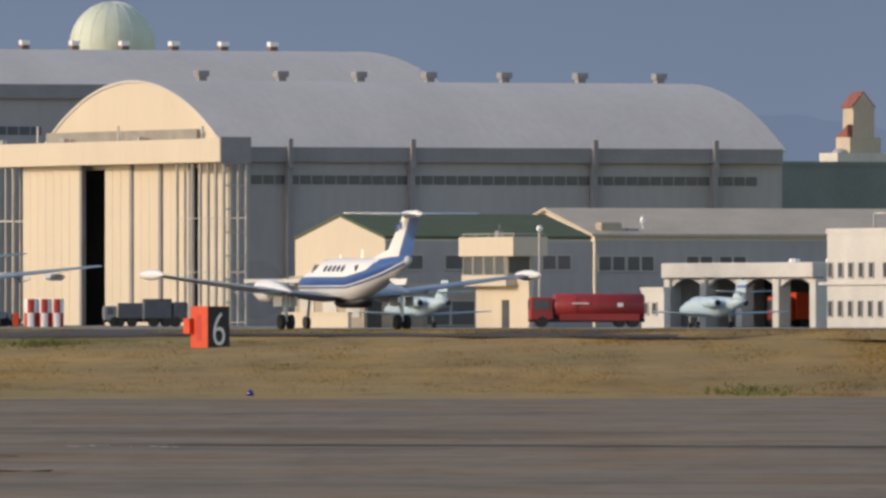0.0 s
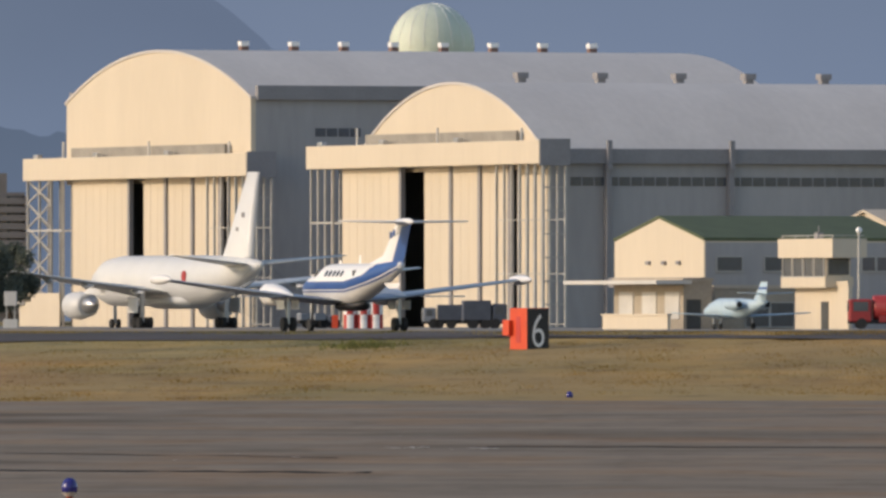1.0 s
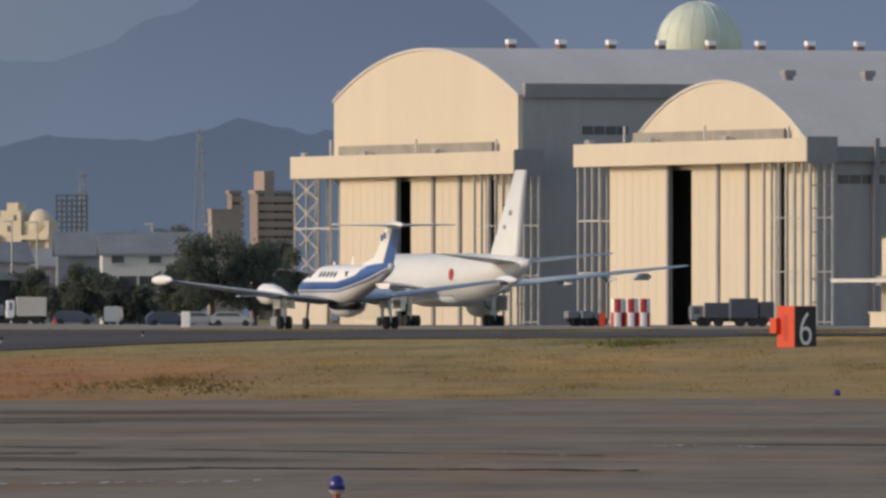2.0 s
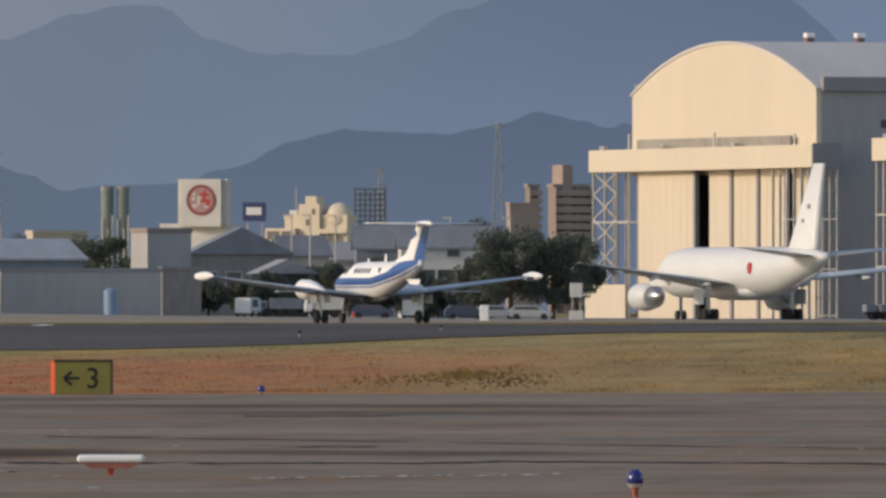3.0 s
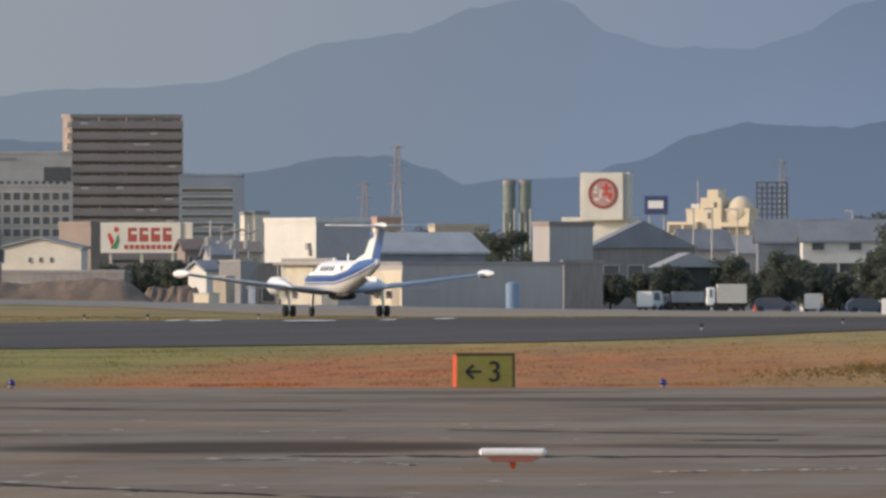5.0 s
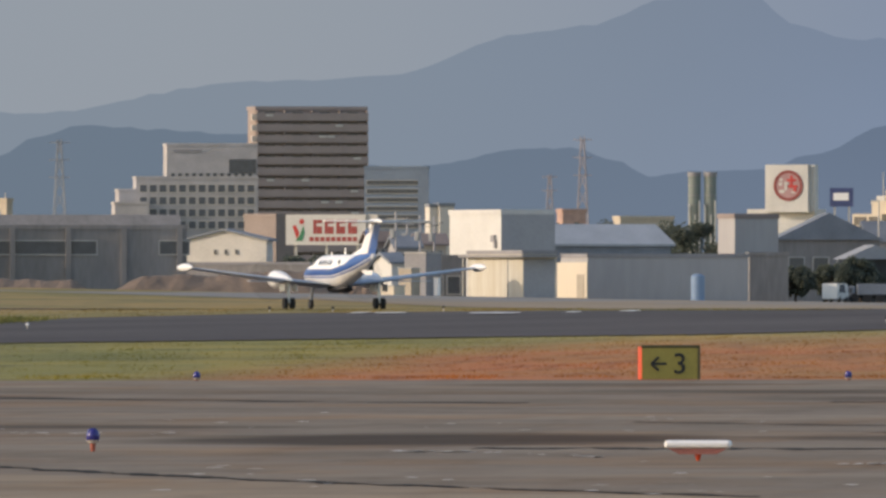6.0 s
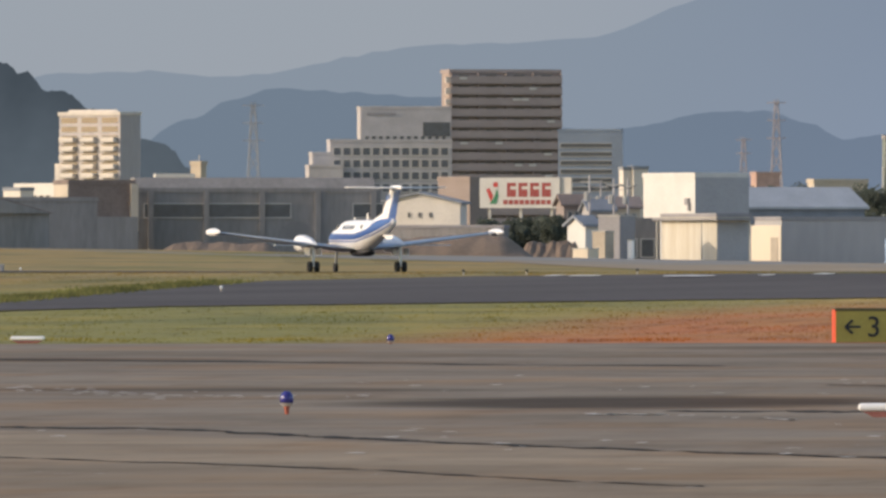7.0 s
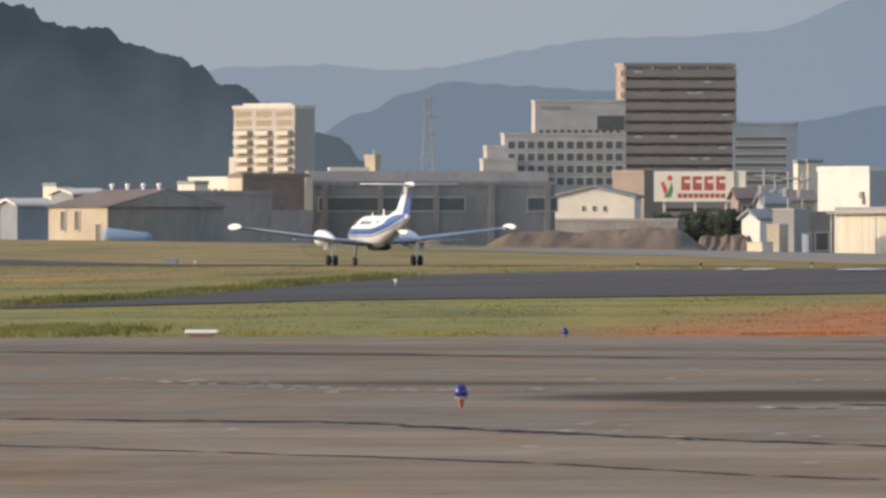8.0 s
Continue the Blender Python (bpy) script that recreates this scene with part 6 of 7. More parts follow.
ap = block_of_flats("brown and pink apartment block", -206.7, 4102.8, 1.34, -60, 3.3, 10.6, 33.8, 15, BROWN_WALL, ORANGE_TILE, open_side=True)
part("roof_tower", boxes((-5.5, 0.5, 2.4, 5.4, 0, 39.8)), ORANGE_TILE, ap, "reddish roof tower")
ap = block_of_flats("far brown apartment block in town", -210.6, 4044.5, 1.34, -60, 1.4, 3.3, 33.3, 15, BROWN_WALL, ORANGE_TILE, open_side=True)
building("low pinkish building by flats", -140.9, 2646.3, 1.34, -60, 1.3, 5.5, 19.1, ORANGE_TILE)


building("grey house with pitched slate roof in town", -120.9, 1775.9, 1.6, -70, 5.0, 5.6, 7.2, CONCRETE, "gable", 2.0, SLATE, name="house", category="house", side=[(3, 1, 0.6, 5.0, 4.6, 6.0, (0.6, 0.8))])
building("grey house with pitched slate roof in town", -117.3, 1806.2, 1.6, -75, 5.0, 5.0, 6.8, GREYWALL, "gable", 1.8, SHEET_ROOF, name="house", category="house", side=[(2, 1, 0.6, 4.4, 4.4, 5.8, (0.6, 0.8))])


# ---- pylons and frames ----
def pylon(x, y, z, h, w, arms, material, label):
    p = thing("pylon", pose(x, y, z), label, "pylon")
    bm = bmesh.new()
    n = 9
    lv = [(w * (1 - 0.82 * i / n), h * i / n) for i in range(n + 1)]
    for (a, za), (b, zb) in zip(lv, lv[1:]):
        for sx, sy in ((1, 1), (1, -1), (-1, 1), (-1, -1)):
            beam(bm, (sx * a / 2, sy * a / 2, za), (sx * b / 2, sy * b / 2, zb), 0.14)
        for s in (1, -1):
            beam(bm, (-a / 2, s * a / 2, za), (b / 2, s * b / 2, zb), 0.09)
            beam(bm, (a / 2, s * a / 2, za), (-b / 2, s * b / 2, zb), 0.09)
    part("lattice", bm, material, p)
    for k in range(arms):
        zz = h * (0.98 - 0.11 * k)
        part("arm", beam(bmesh.new(), (-w * 0.55, 0, zz), (w * 0.55, 0, zz), 0.18), material, p)
    return p


# Bluish grey tones put the distance haze into the pylons' colour.
PYLON = mat("grey_steel", (0.27, 0.29, 0.32), 0.7, vary=0.1)
PYLON_RED = mat("hazed_red_white_steel", (0.36, 0.32, 0.33), 0.7, vary=0.2, scale=0.2)
pylon(-161.73, 2995.64, 2, 39.04 - 2, 3.2, 3, PYLON, "grey lattice power pylon beyond the town")
pylon(-276.89, 3188.00, 2, 35.48 - 2, 3.6, 3, PYLON_RED, "red and white lattice pylon with haze painted in")
pylon(-292.55, 3287.01, 2, 28.39 - 2, 3.0, 2, PYLON_RED, "red and white lattice pylon with haze painted in")
pylon(-385.12, 3176.74, 2, 34.89 - 2, 4.0, 3, PYLON, "grey lattice power pylon beyond the town")
pylon(-184.62, 2994.31, 2, 30.44 - 2, 2.6, 2, PYLON, "grey lattice power pylon beyond the town")
fr = thing("steel_frame_tower", pose(-161.82, 2594.96, 2), "dark open steel frame structure", "tower")
hh = 22.90 - 2
FRAME_STEEL = mat("dark_blue_grey_steel", (0.13, 0.145, 0.16), 0.7, vary=0.2)
for i in range(7):
    part("post", beam(bmesh.new(), (-2.5 + 0.84 * i, 0, 0), (-2.5 + 0.84 * i, 0, hh - 0.5 * (i % 2)), 0.26), FRAME_STEEL, fr)
for k in range(9):
    part("platform", boxes((-2.7, 2.7, -1.0, 1.0, hh - 0.2 - 0.9 * k, hh - 0.9 * k + 0.1)), FRAME_STEEL, fr)
for p in ((-117.83, 1746.03, 1.71), (-115.06, 1736.19, 1.68), (-112.83, 1746.36, 1.65), (-100.37, 1757.14, 1.50), (-93.53, 1757.51, 1.46)):
    lp = thing("street_lamp", pose(*p), "slender grey street lamp mast", "lamp post", "lamp masts behind the field")
    part("pole", rod(bmesh.new(), (0, 0, 0), (0, 0, 11.5), 0.13, 0.09), STEEL, lp)
    part("head", boxes((-0.9, 0.1, -0.12, 0.12, 11.4, 11.6)), STEEL, lp)
for p in ((-164.98, 1691.98, 2.30), (-165.35, 1712.03, 2.29), (-171.30, 1741.60, 2.32), (-161.74, 1632.01, 2.34)):
    lp = thing("utility_pole", pose(*p), "grey utility pole with cross-arms and transformers", "utility pole", "utility poles in the town")
    part("pole", rod(bmesh.new(), (0, 0, 0), (0, 0, 9.0), 0.16, 0.11), CONCRETE, lp)
    part("cross_arm", boxes((-1.0, 1.0, -0.08, 0.08, 8.2, 8.35)), STEEL, lp)
    part("transformer", soft_box(-0.6, -0.15, -0.25, 0.25, 6.2, 7.2, 0.08), STEEL, lp)


building("small town house with pitched roof behind works", -175.0, 1736.2, 2.3, -72, 4.0, 3.0, 6.2, BROWN_WALL, "gable", 1.0, RUST, name="house", category="house", side=[(3, 2, 0.3, 2.7, 2.8, 5.8, (0.55, 0.5))])
building("small town house with pitched roof behind works", -169.1, 1706.6, 2.3, -72, 4.0, 2.7, 5.5, GREYWALL, "gable", 1.0, SLATE, name="house", category="house", side=[(2, 2, 0.3, 2.4, 2.8, 5.1, (0.55, 0.5))])
building("small town house with pitched roof behind works", -171.4, 1756.7, 2.3, -72, 4.0, 3.2, 6.0, BEIGE_WALL, "gable", 1.0, BROWN_WALL, name="house", category="house", side=[(3, 2, 0.3, 2.9, 2.8, 5.6, (0.55, 0.5))])
cone = thing("traffic_cone", pose(-93.74, 1477.03, ground_z(-93.74, 1477.03)), "small orange traffic cone beside lorry", "cone")
part("base", boxes((-0.22, 0.22, -0.22, 0.22, 0, 0.05)), RUBBER, cone)
part("body", rod(bmesh.new(), (0, 0, 0.05), (0, 0, 0.75), 0.19, 0.04, 12), ORANGE, cone, "orange plastic body")


def cable(p, q, sag):
    """A slack overhead cable between two points."""
    bm = bmesh.new()
    p, q = Vector(p), Vector(q)
    pts = [p.lerp(q, i / 8) - Vector((0, 0, sag * (1 - (i / 4 - 1) ** 2))) for i in range(9)]
    for u, v in zip(pts, pts[1:]):
        rod(bm, u, v, 0.03, seg=5)
    ob = part("overhead_cable", bm, RUBBER)
    return tagged(ob, "thin black overhead cable between utility poles", "cable", "cables in the town")


POLES = [(-171.30, 1741.60, 2.32), (-165.35, 1712.03, 2.29), (-164.98, 1691.98, 2.30), (-161.74, 1632.01, 2.34)]
for (xa, ya, za), (xb, yb, zb) in zip(POLES, POLES[1:]):
    for e in (-0.9, 0.9):
        cable((xa + e, ya, za + 8.4), (xb + e, yb, zb + 8.4), 0.5)


# ---- trees ----
def tree(x, y, z, h, r, seed, label):
    rng = random.Random(seed)
    t = thing("tree", pose(x, y, z), label, "tree", "trees along the field edge")
    bm = bmesh.new()
    rod(bm, (0, 0, 0), (0, 0, h * 0.45), r * 0.07, r * 0.05, 8)
    for k in range(7):
        a = rng.random() * 6.28
        rod(bm, (0, 0, h * (0.2 + 0.03 * k)), (r * 0.6 * math.cos(a), r * 0.6 * math.sin(a), h * rng.uniform(0.45, 0.8)), r * 0.035, r * 0.012, 6)
    part("trunk", bm, BARK, t)
    verts, faces = [], []
    clumps = [(rng.uniform(-0.8, 0.8) * r, rng.uniform(-0.8, 0.8) * r, h * rng.uniform(0.25, 0.88)) for k in range(26)]
    for cx, cy, cz in clumps:
        lim = 1 - abs(cz / h - 0.55) * 1.1
        cx, cy = cx * lim, cy * lim
        cr = r * rng.uniform(0.22, 0.42)
        for j in range(240):
            v = Vector((rng.gauss(0, 1), rng.gauss(0, 1), rng.gauss(0, 0.8))).normalized() * cr * rng.uniform(0.55, 1.08)
            c = Vector((cx, cy, max(0.15, cz + v.z))) + Vector((v.x, v.y, 0))
            s = rng.uniform(0.12, 0.26)
            u = Vector((rng.gauss(0, 1), rng.gauss(0, 1), rng.gauss(0, 1))).normalized()
            w = u.orthogonal().normalized() * s
            i = len(verts)
            verts += [tuple(c - u * s), tuple(c + w * 0.6), tuple(c + u * s), tuple(c - w * 0.6)]
            faces.append((i, i + 1, i + 2, i + 3))
    me = bpy.data.meshes.new("crown")
    me.from_pydata(verts, [], faces)
    me.materials.append(LEAF)
    crown = new("crown", me)
    crown.parent = t
    return t


DARK_TREE = "dark green broad-leaved tree at the field edge"
for i, (p, h, r) in enumerate([((-116.66, 1645.87, 1.62), 4.2, 2.0), ((-107.69, 1568.31, 1.62), 4.6, 2.4), ((-114.03, 1563.85, 1.62), 3.6, 2.0), ((-118.37, 1575.56, 1.62), 3.2, 1.7), ((-82.05, 1542.82, 1.46), 9.4, 4.2), ((-78.05, 1548.03, 1.46), 8.8, 3.8), ((-85.99, 1557.63, 1.46), 7.0, 3.0), ((-76.75, 1568.12, 1.46), 9.0, 3.0), ((-97.12, 1577.01, 1.59), 6.6, 3.0),
                               ((-102.57, 1596.71, 1.64), 5.6, 2.8), ((-94.64, 1587.18, 1.55), 5.0, 2.4), ((-92.02, 1587.34, 1.52), 4.0, 2.2), ((-108.14, 1636.43, 1.68), 5.2, 2.4)]):
    tree(*p, h, r, i, DARK_TREE)
for i, (p, h, r) in enumerate([((-140.86, 1774.42, 1.94), 9.6, 3.6), ((-145.73, 1794.09, 1.98), 9.4, 3.4), ((-150.35, 1813.78, 2.01), 9.0, 3.4), ((-155.37, 1833.43, 2.05), 9.4, 3.4), ((-159.27, 1843.13, 2.08), 9.6, 3.2), ((-161.97, 1842.90, 2.11), 9.2, 3.0),
                               ((-117.68, 2096.70, 1.48), 14, 4.0), ((-124.43, 2146.40, 1.52), 13, 4.0), ((-127.97, 2146.19, 1.55), 12, 3.6), ((-114.60, 2096.87, 1.46), 13, 3.6),
                               ((-179.27, 1690.52, 2.46), 4.5, 2.2), ((-178.55, 1710.71, 2.44), 4.2, 2.4), ((-173.68, 1691.10, 2.41), 4.6, 2.4), ((-169.88, 1681.44, 2.37), 5.0, 2.4), ((-244.86, 1984.95, 2.46), 9, 2.6), ((-236.10, 1986.02, 2.46), 9.2, 2.6)]):
    tree(*p, h, r, 40 + i, "dark tree standing among town buildings")


# earth mound, hedge, parked vehicles
def mound(x, y, rz, lx, ly, h, label, material, steps=1.0):
    """A heap of tipped earth: uneven crest, gullied flanks."""
    bm = bmesh.new()
    n, m = 90, 26
    g = []
    for i in range(n + 1):
        g.append([])
        for j in range(m + 1):
            u, v = i / n, j / m
            end = min(1, min(u, 1 - u) * 7 + 0.05 * noise.noise((u * 9, v * 5, lx)))
            flank = min(1, min(v, 1 - v) * 2.3 + 0.07 * noise.noise((u * 15, v * 3, 4)))
            crest = 0.86 + 0.16 * noise.noise((u * 5.0, lx, 1)) + 0.10 * steps * noise.noise((u * 13.0, v * 4, 2)) + 0.05 * noise.noise((u * 40.0, v * 15, 3))
            g[-1].append(bm.verts.new((lx * (u - 0.5), ly * (v - 0.5), -0.5 + (h + 0.5) * max(0.0, end * flank) ** 0.75 * crest)))
    for i in range(n):
        for j in range(m):
            bm.faces.new((g[i][j], g[i + 1][j], g[i + 1][j + 1], g[i][j + 1]))
    ob = part("earth_mound", bm, material, None, "", True)
    ob.matrix_basis = pose(x, y, ground_z(x, y), 0, 0, rz)
    return tagged(ob, label, "mound")


mound(-162.3, 1471.1, 3, 22.5, 14, 2.2, "bare brown earth mound at field edge", EARTH)
mound(-175.1, 1419.0, 3, 12.0, 9, 0.95, "low bank of bare brown earth", EARTH)
mound(-150.6, 1482.4, 3, 6.4, 8, 1.75, "small bare brown earth heap", EARTH, 1.6)


def car(m, paint, label, van=False):
    c = thing("car", m, label, "car", "cars parked behind the field")
    h = 1.9 if van else 1.45
    side = [(-2.1, 0.3), (2.1, 0.3), (2.15, 0.8), (1.2, 0.95), (0.6, h), (-1.5, h), (-2.1, 0.95)] if not van else [(-2.2, 0.35), (2.2, 0.35), (2.25, 0.95), (1.75, h), (-2.15, h)]
    bm = prism(side, -0.82, 0.82)
    bmesh.ops.bevel(bm, geom=bm.edges[:], offset=0.08, segments=2, affect="EDGES")
    b = part("body", bm, paint, c)
    part("side_glass", prism([(1.0, 0.98), (0.55, h - 0.12), (-1.4, h - 0.12), (-1.75, 1.0)], -0.835, 0.835), GLASS, b)
    for x in (-1.35, 1.35):
        for e in (-0.75, 0.75):
            part("wheel", wheel(bmesh.new(), x, e, 0.32, 0.32, 0.2), RUBBER, c)
    return c


GREY_CAR = mat("silver_car_paint", (0.45, 0.46, 0.48), 0.3, 0.4, vary=0.05)
NAVY_CAR = mat("dark_blue_car_paint", (0.06, 0.08, 0.13), 0.3, vary=0.05)
for p, rz, paint, label, van in (((-85.18, 1517.61, 1.49), 10, NAVY_CAR, "dark blue parked car by trees", False), ((-82.38, 1522.77, 1.47), 5, GREY_CAR, "silver parked car by trees", False), ((-78.77, 1517.96, 1.47), 0, GREY_CAR, "silver parked car by trees", False),
                                 ((-95.00, 1527.05, 1.60), 0, NAVY_CAR, "dark parked car by trees", False), ((-91.67, 1537.27, 1.55), 90, GREY_CAR, "grey parked van by trees", True), ((-107.34, 1526.23, 1.76), 80, mat("white_car_paint", (0.75, 0.74, 0.7), 0.3, vary=0.05), "white parked van by shelter", True)):
    car(pose(*p, 0, 0, rz), paint, label, van)
truck("box_truck", pose(-99.11, 1516.77, 1.66, 0, 0, 6), 4.0, 2.7, 2.2, -0.9, PALE_SLAB, WHITE, "white box lorry parked by trees", "lorry")
truck("box_truck", pose(-104.59, 1531.43, 1.72, 0, 0, 6), 4.6, 1.9, 2.0, -1.2, SLATE, SLATE, "low blue-grey lorry parked by shelter", "lorry")
for p, lab in (((-68.53, 1248.12, 1.56), "white marker post on field edge"),):
    k = thing("marker_post", pose(*p), lab, "marker")
    part("post", soft_box(-0.36, 0.36, -0.2, 0.2, 0, 1.3, 0.06), WHITE, k)
lb = thing("equipment_stand", pose(-73.27, 1498.21, 1.48), "white equipment boxes on a steel stand", "equipment")
part("box", soft_box(-0.6, 0.6, -0.5, 0.5, 2.2, 3.6, 0.05), WHITE_WALL, lb)
part("box", soft_box(-0.7, 0.7, -0.5, 0.5, 0, 0.9, 0.05), WHITE_WALL, lb)
for x in (-0.4, 0.4):
    part("stand_leg", beam(bmesh.new(), (x, 0, 0.9), (x, 0, 2.2), 0.12), STEEL, lb)
for p, w, h, mt, lab in (((-143.68, 1462.96, 2.21), 1.5, 2.6, CREAM_DARK, "cream equipment cabinet by sheds"), ((-141.05, 1463.22, 2.18), 0.5, 1.8, WHITE, "white equipment cabinet by sheds"), ((-144.85, 1457.82, 2.22), 1.8, 0.9, CREAM, "low cream box by sheds"), ((-145.30, 1492.95, 2.23), 2.6, 4.2, GREYBAND, "dark equipment shed by works")):
    k = thing("cabinet", pose(p[0], p[1], ground_z(p[0], p[1]), 0, 0, -30), lab, "cabinet")
    part("case", soft_box(-w / 2, w / 2, -w / 2, w / 2, 0, h, 0.05), mt, k)
    part("lid", boxes((-w / 2 - 0.06, w / 2 + 0.06, -w / 2 - 0.06, w / 2 + 0.06, h, h + 0.1)), STEEL, k)
building("small white gabled shed beside works", -152.3, 1532.5, 2.21, -60, 4.4, 1.5, 3.5, WHITE_WALL, "gable", 0.8, SLATE)
building("long white flat-roofed hall behind warehouse", -259.6, 2033.5, 2.34, -80, 4.8, 5.1, 10.9, WHITE_WALL)
st = building("cream roof turret beyond warehouse", -259.9, 2083.9, 2.34, -40, 2.0, 1.1, 12.9, CREAM_DARK)
part("antenna", rod(bmesh.new(), (-0.8, 0.5, 10), (-0.8, 0.5, 16.20 - 2), 0.08), STEEL, st)
for p in ((-317.4, 2177.0, 2.34, -60, 5.2, 2.6, 9.5), (-304.6, 2229.3, 2.34, -60, 6.6, 2.1, 10.0), (-221.8, 2289.3, 2.17, -60, 1.6, 2.8, 13.5), (-220.3, 2289.4, 2.16, -60, 2.0, 2.4, 13.6)):
    building("small far town house with flat roof", *p, PALE_SLAB, "flat", 0, SLATE, name="house", category="house")



# ---- signs, lights and grass by the taxiway ----
def taxi_light(x, y, z, label):
    k = thing("taxiway_light", pose(x, y, z), label, "light", "blue taxiway edge lights")
    part("stem", rod(bmesh.new(), (0, 0, 0), (0, 0, 0.16), 0.035, 0.05, 12), STEM, k, "dark red frangible stem")
    part("collar", rod(bmesh.new(), (0, 0, 0.13), (0, 0, 0.18), 0.06, 0.115, 16), PALE_SLAB, k, "pale metal collar")
    part("lens", loft(bmesh.new(), [(0.18, 0, 0, 0.105, 0.105), (0.26, 0, 0, 0.11, 0.11), (0.33, 0, 0, 0.085, 0.085), (0.37, 0, 0, 0.04, 0.04)], 18), LAMP_BLUE, k, "blue glass lens", True).matrix_basis = pose(0, 0, 0, 0, -90)
    return k


L0 = taxi_light(-9.14, 202.79, 0.02, "blue taxiway edge light on dark red stem")
for p in ((-28.84, 242.29, 0.02), (-5.85, 466.96, -0.10), (-31.1, 447.7, -0.08), (-49.7, 443.0, -0.08)):
    copy_thing(L0, pose(*p))


def bar_marker(x, y, z, w, label):
    k = thing("bar_marker", pose(x, y, z), label, "marker")
    part("bar", soft_box(-w / 2, w / 2, -0.14, 0.14, 0.19, 0.31, 0.05, 3), WHITE, k, "white rounded bar")
    part("skirt", prism([(-w * 0.44, 0.19), (w * 0.44, 0.19), (w * 0.28, 0.10), (-w * 0.28, 0.10)], -0.1, 0.1), mat("faded_red_paint", (0.30, 0.11, 0.09), 0.7), k, "faded red underside")
    part("stem", rod(bmesh.new(), (0, 0, 0), (0, 0, 0.12), 0.025, 0.06, 12), ORANGE, k)
    return k


bar_marker(-18.18, 229.28, 0.02, 1.0, "white bar marker on short red stem beside taxiway")
bar_marker(-60.44, 443.90, -0.09, 0.98, "white bar marker at taxiway edge")

# distance board: orange flank, black face with a white numeral; its near corner stands at the origin
sx = thing("distance_sign", pose(-8.27, 539.94, 1.33, 0, 0, -60), "orange and black distance board with white numeral", "sign")
part("cabinet", soft_box(-1.24, 0.0, 0.0, 0.90, 0.02, 1.52, 0.03), ORANGE, sx, "orange cabinet")
part("face", boxes((0.0, 0.02, 0.02, 0.88, 0.04, 1.50)), BLACK, sx, "black face")
words("6", 1.72, WHITE, sx, pose(0.035, 0.44, 0.14, 0, 0, 90), "white numeral", "numeral", bold=-0.02, wide=0.68)
part("handle_box", soft_box(-1.45, -1.0, -0.18, 0.0, 0.55, 1.1, 0.03), ORANGE, sx)
# A slot's shade, painted as a darker red strip on the flank.
part("shaded_slot", boxes((-0.75, -0.45, -0.01, 0.0, 0.3, 1.22)), SIGN_RED, sx, "darker red strip painted as a shaded slot")

# taxiway direction board
sg = thing("taxiway_sign", pose(-36.25, 447.0, 0.02, 0, 0, 16), "faded yellow direction board with arrow and numeral", "sign")
part("cabinet", soft_box(-0.87, 0.87, 0.0, 0.5, 0.02, 1.00, 0.02), ORANGE, sg, "orange-edged cabinet")
part("face", boxes((-0.85, 0.85, -0.02, 0.0, 0.03, 0.94)), YELLOW, sg, "faded yellow face")
part("top_edge", boxes((-0.87, 0.87, -0.04, 0.5, 0.94, 1.02)), mat("olive_edge", (0.09, 0.08, 0.03), 0.6), sg)
part("side_edge", boxes((0.80, 0.88, -0.035, 0.0, 0.02, 0.94)), mat("olive_post", (0.12, 0.10, 0.04), 0.6), sg)
words("3", 0.86, BLACK, sg, pose(0.27, -0.04, 0.19), "black numeral", "numeral", wide=1.0)
arrow = boxes((-0.55, -0.12, -0.04, -0.02, 0.44, 0.51))
beam(arrow, (-0.58, -0.03, 0.475), (-0.36, -0.03, 0.67), 0.07)
beam(arrow, (-0.58, -0.03, 0.475), (-0.36, -0.03, 0.28), 0.07)
part("arrow", arrow, BLACK, sg, "black arrow")

# low runway lights
for i, p in enumerate(((-77.53, 721.85, 1.70), (-73.53, 712.21, 1.71), (-67.35, 701.78, 1.75), (-40.34, 602.65, 1.43), (-35.28, 610.98, 1.64), (-40.23, 600.65, 1.41), (-78.35, 635.19, 1.08), (-133.33, 975.93, 1.63))):
    k = thing("runway_light", pose(*p), "small runway edge light on a stem", "light", "runway edge lights")
    part("stem", rod(bmesh.new(), (0, 0, 0), (0, 0, 0.16), 0.025, 0.04, 8), STEEL, k)
    part("lens", ball(bmesh.new(), (0, 0, 0.2), 0.075, 0.075, 0.07, 10), WHITE if i > 5 else BLACK, k)
bx = thing("junction_box", pose(-140.59, 1017.33, 1.63), "low dark junction box in grass", "box")
part("case", soft_box(-0.45, 0.45, -0.3, 0.3, 0, 0.4, 0.04), GREYBAND, bx)
part("lid", boxes((-0.48, 0.48, -0.33, 0.33, 0.4, 0.45)), STEEL, bx)


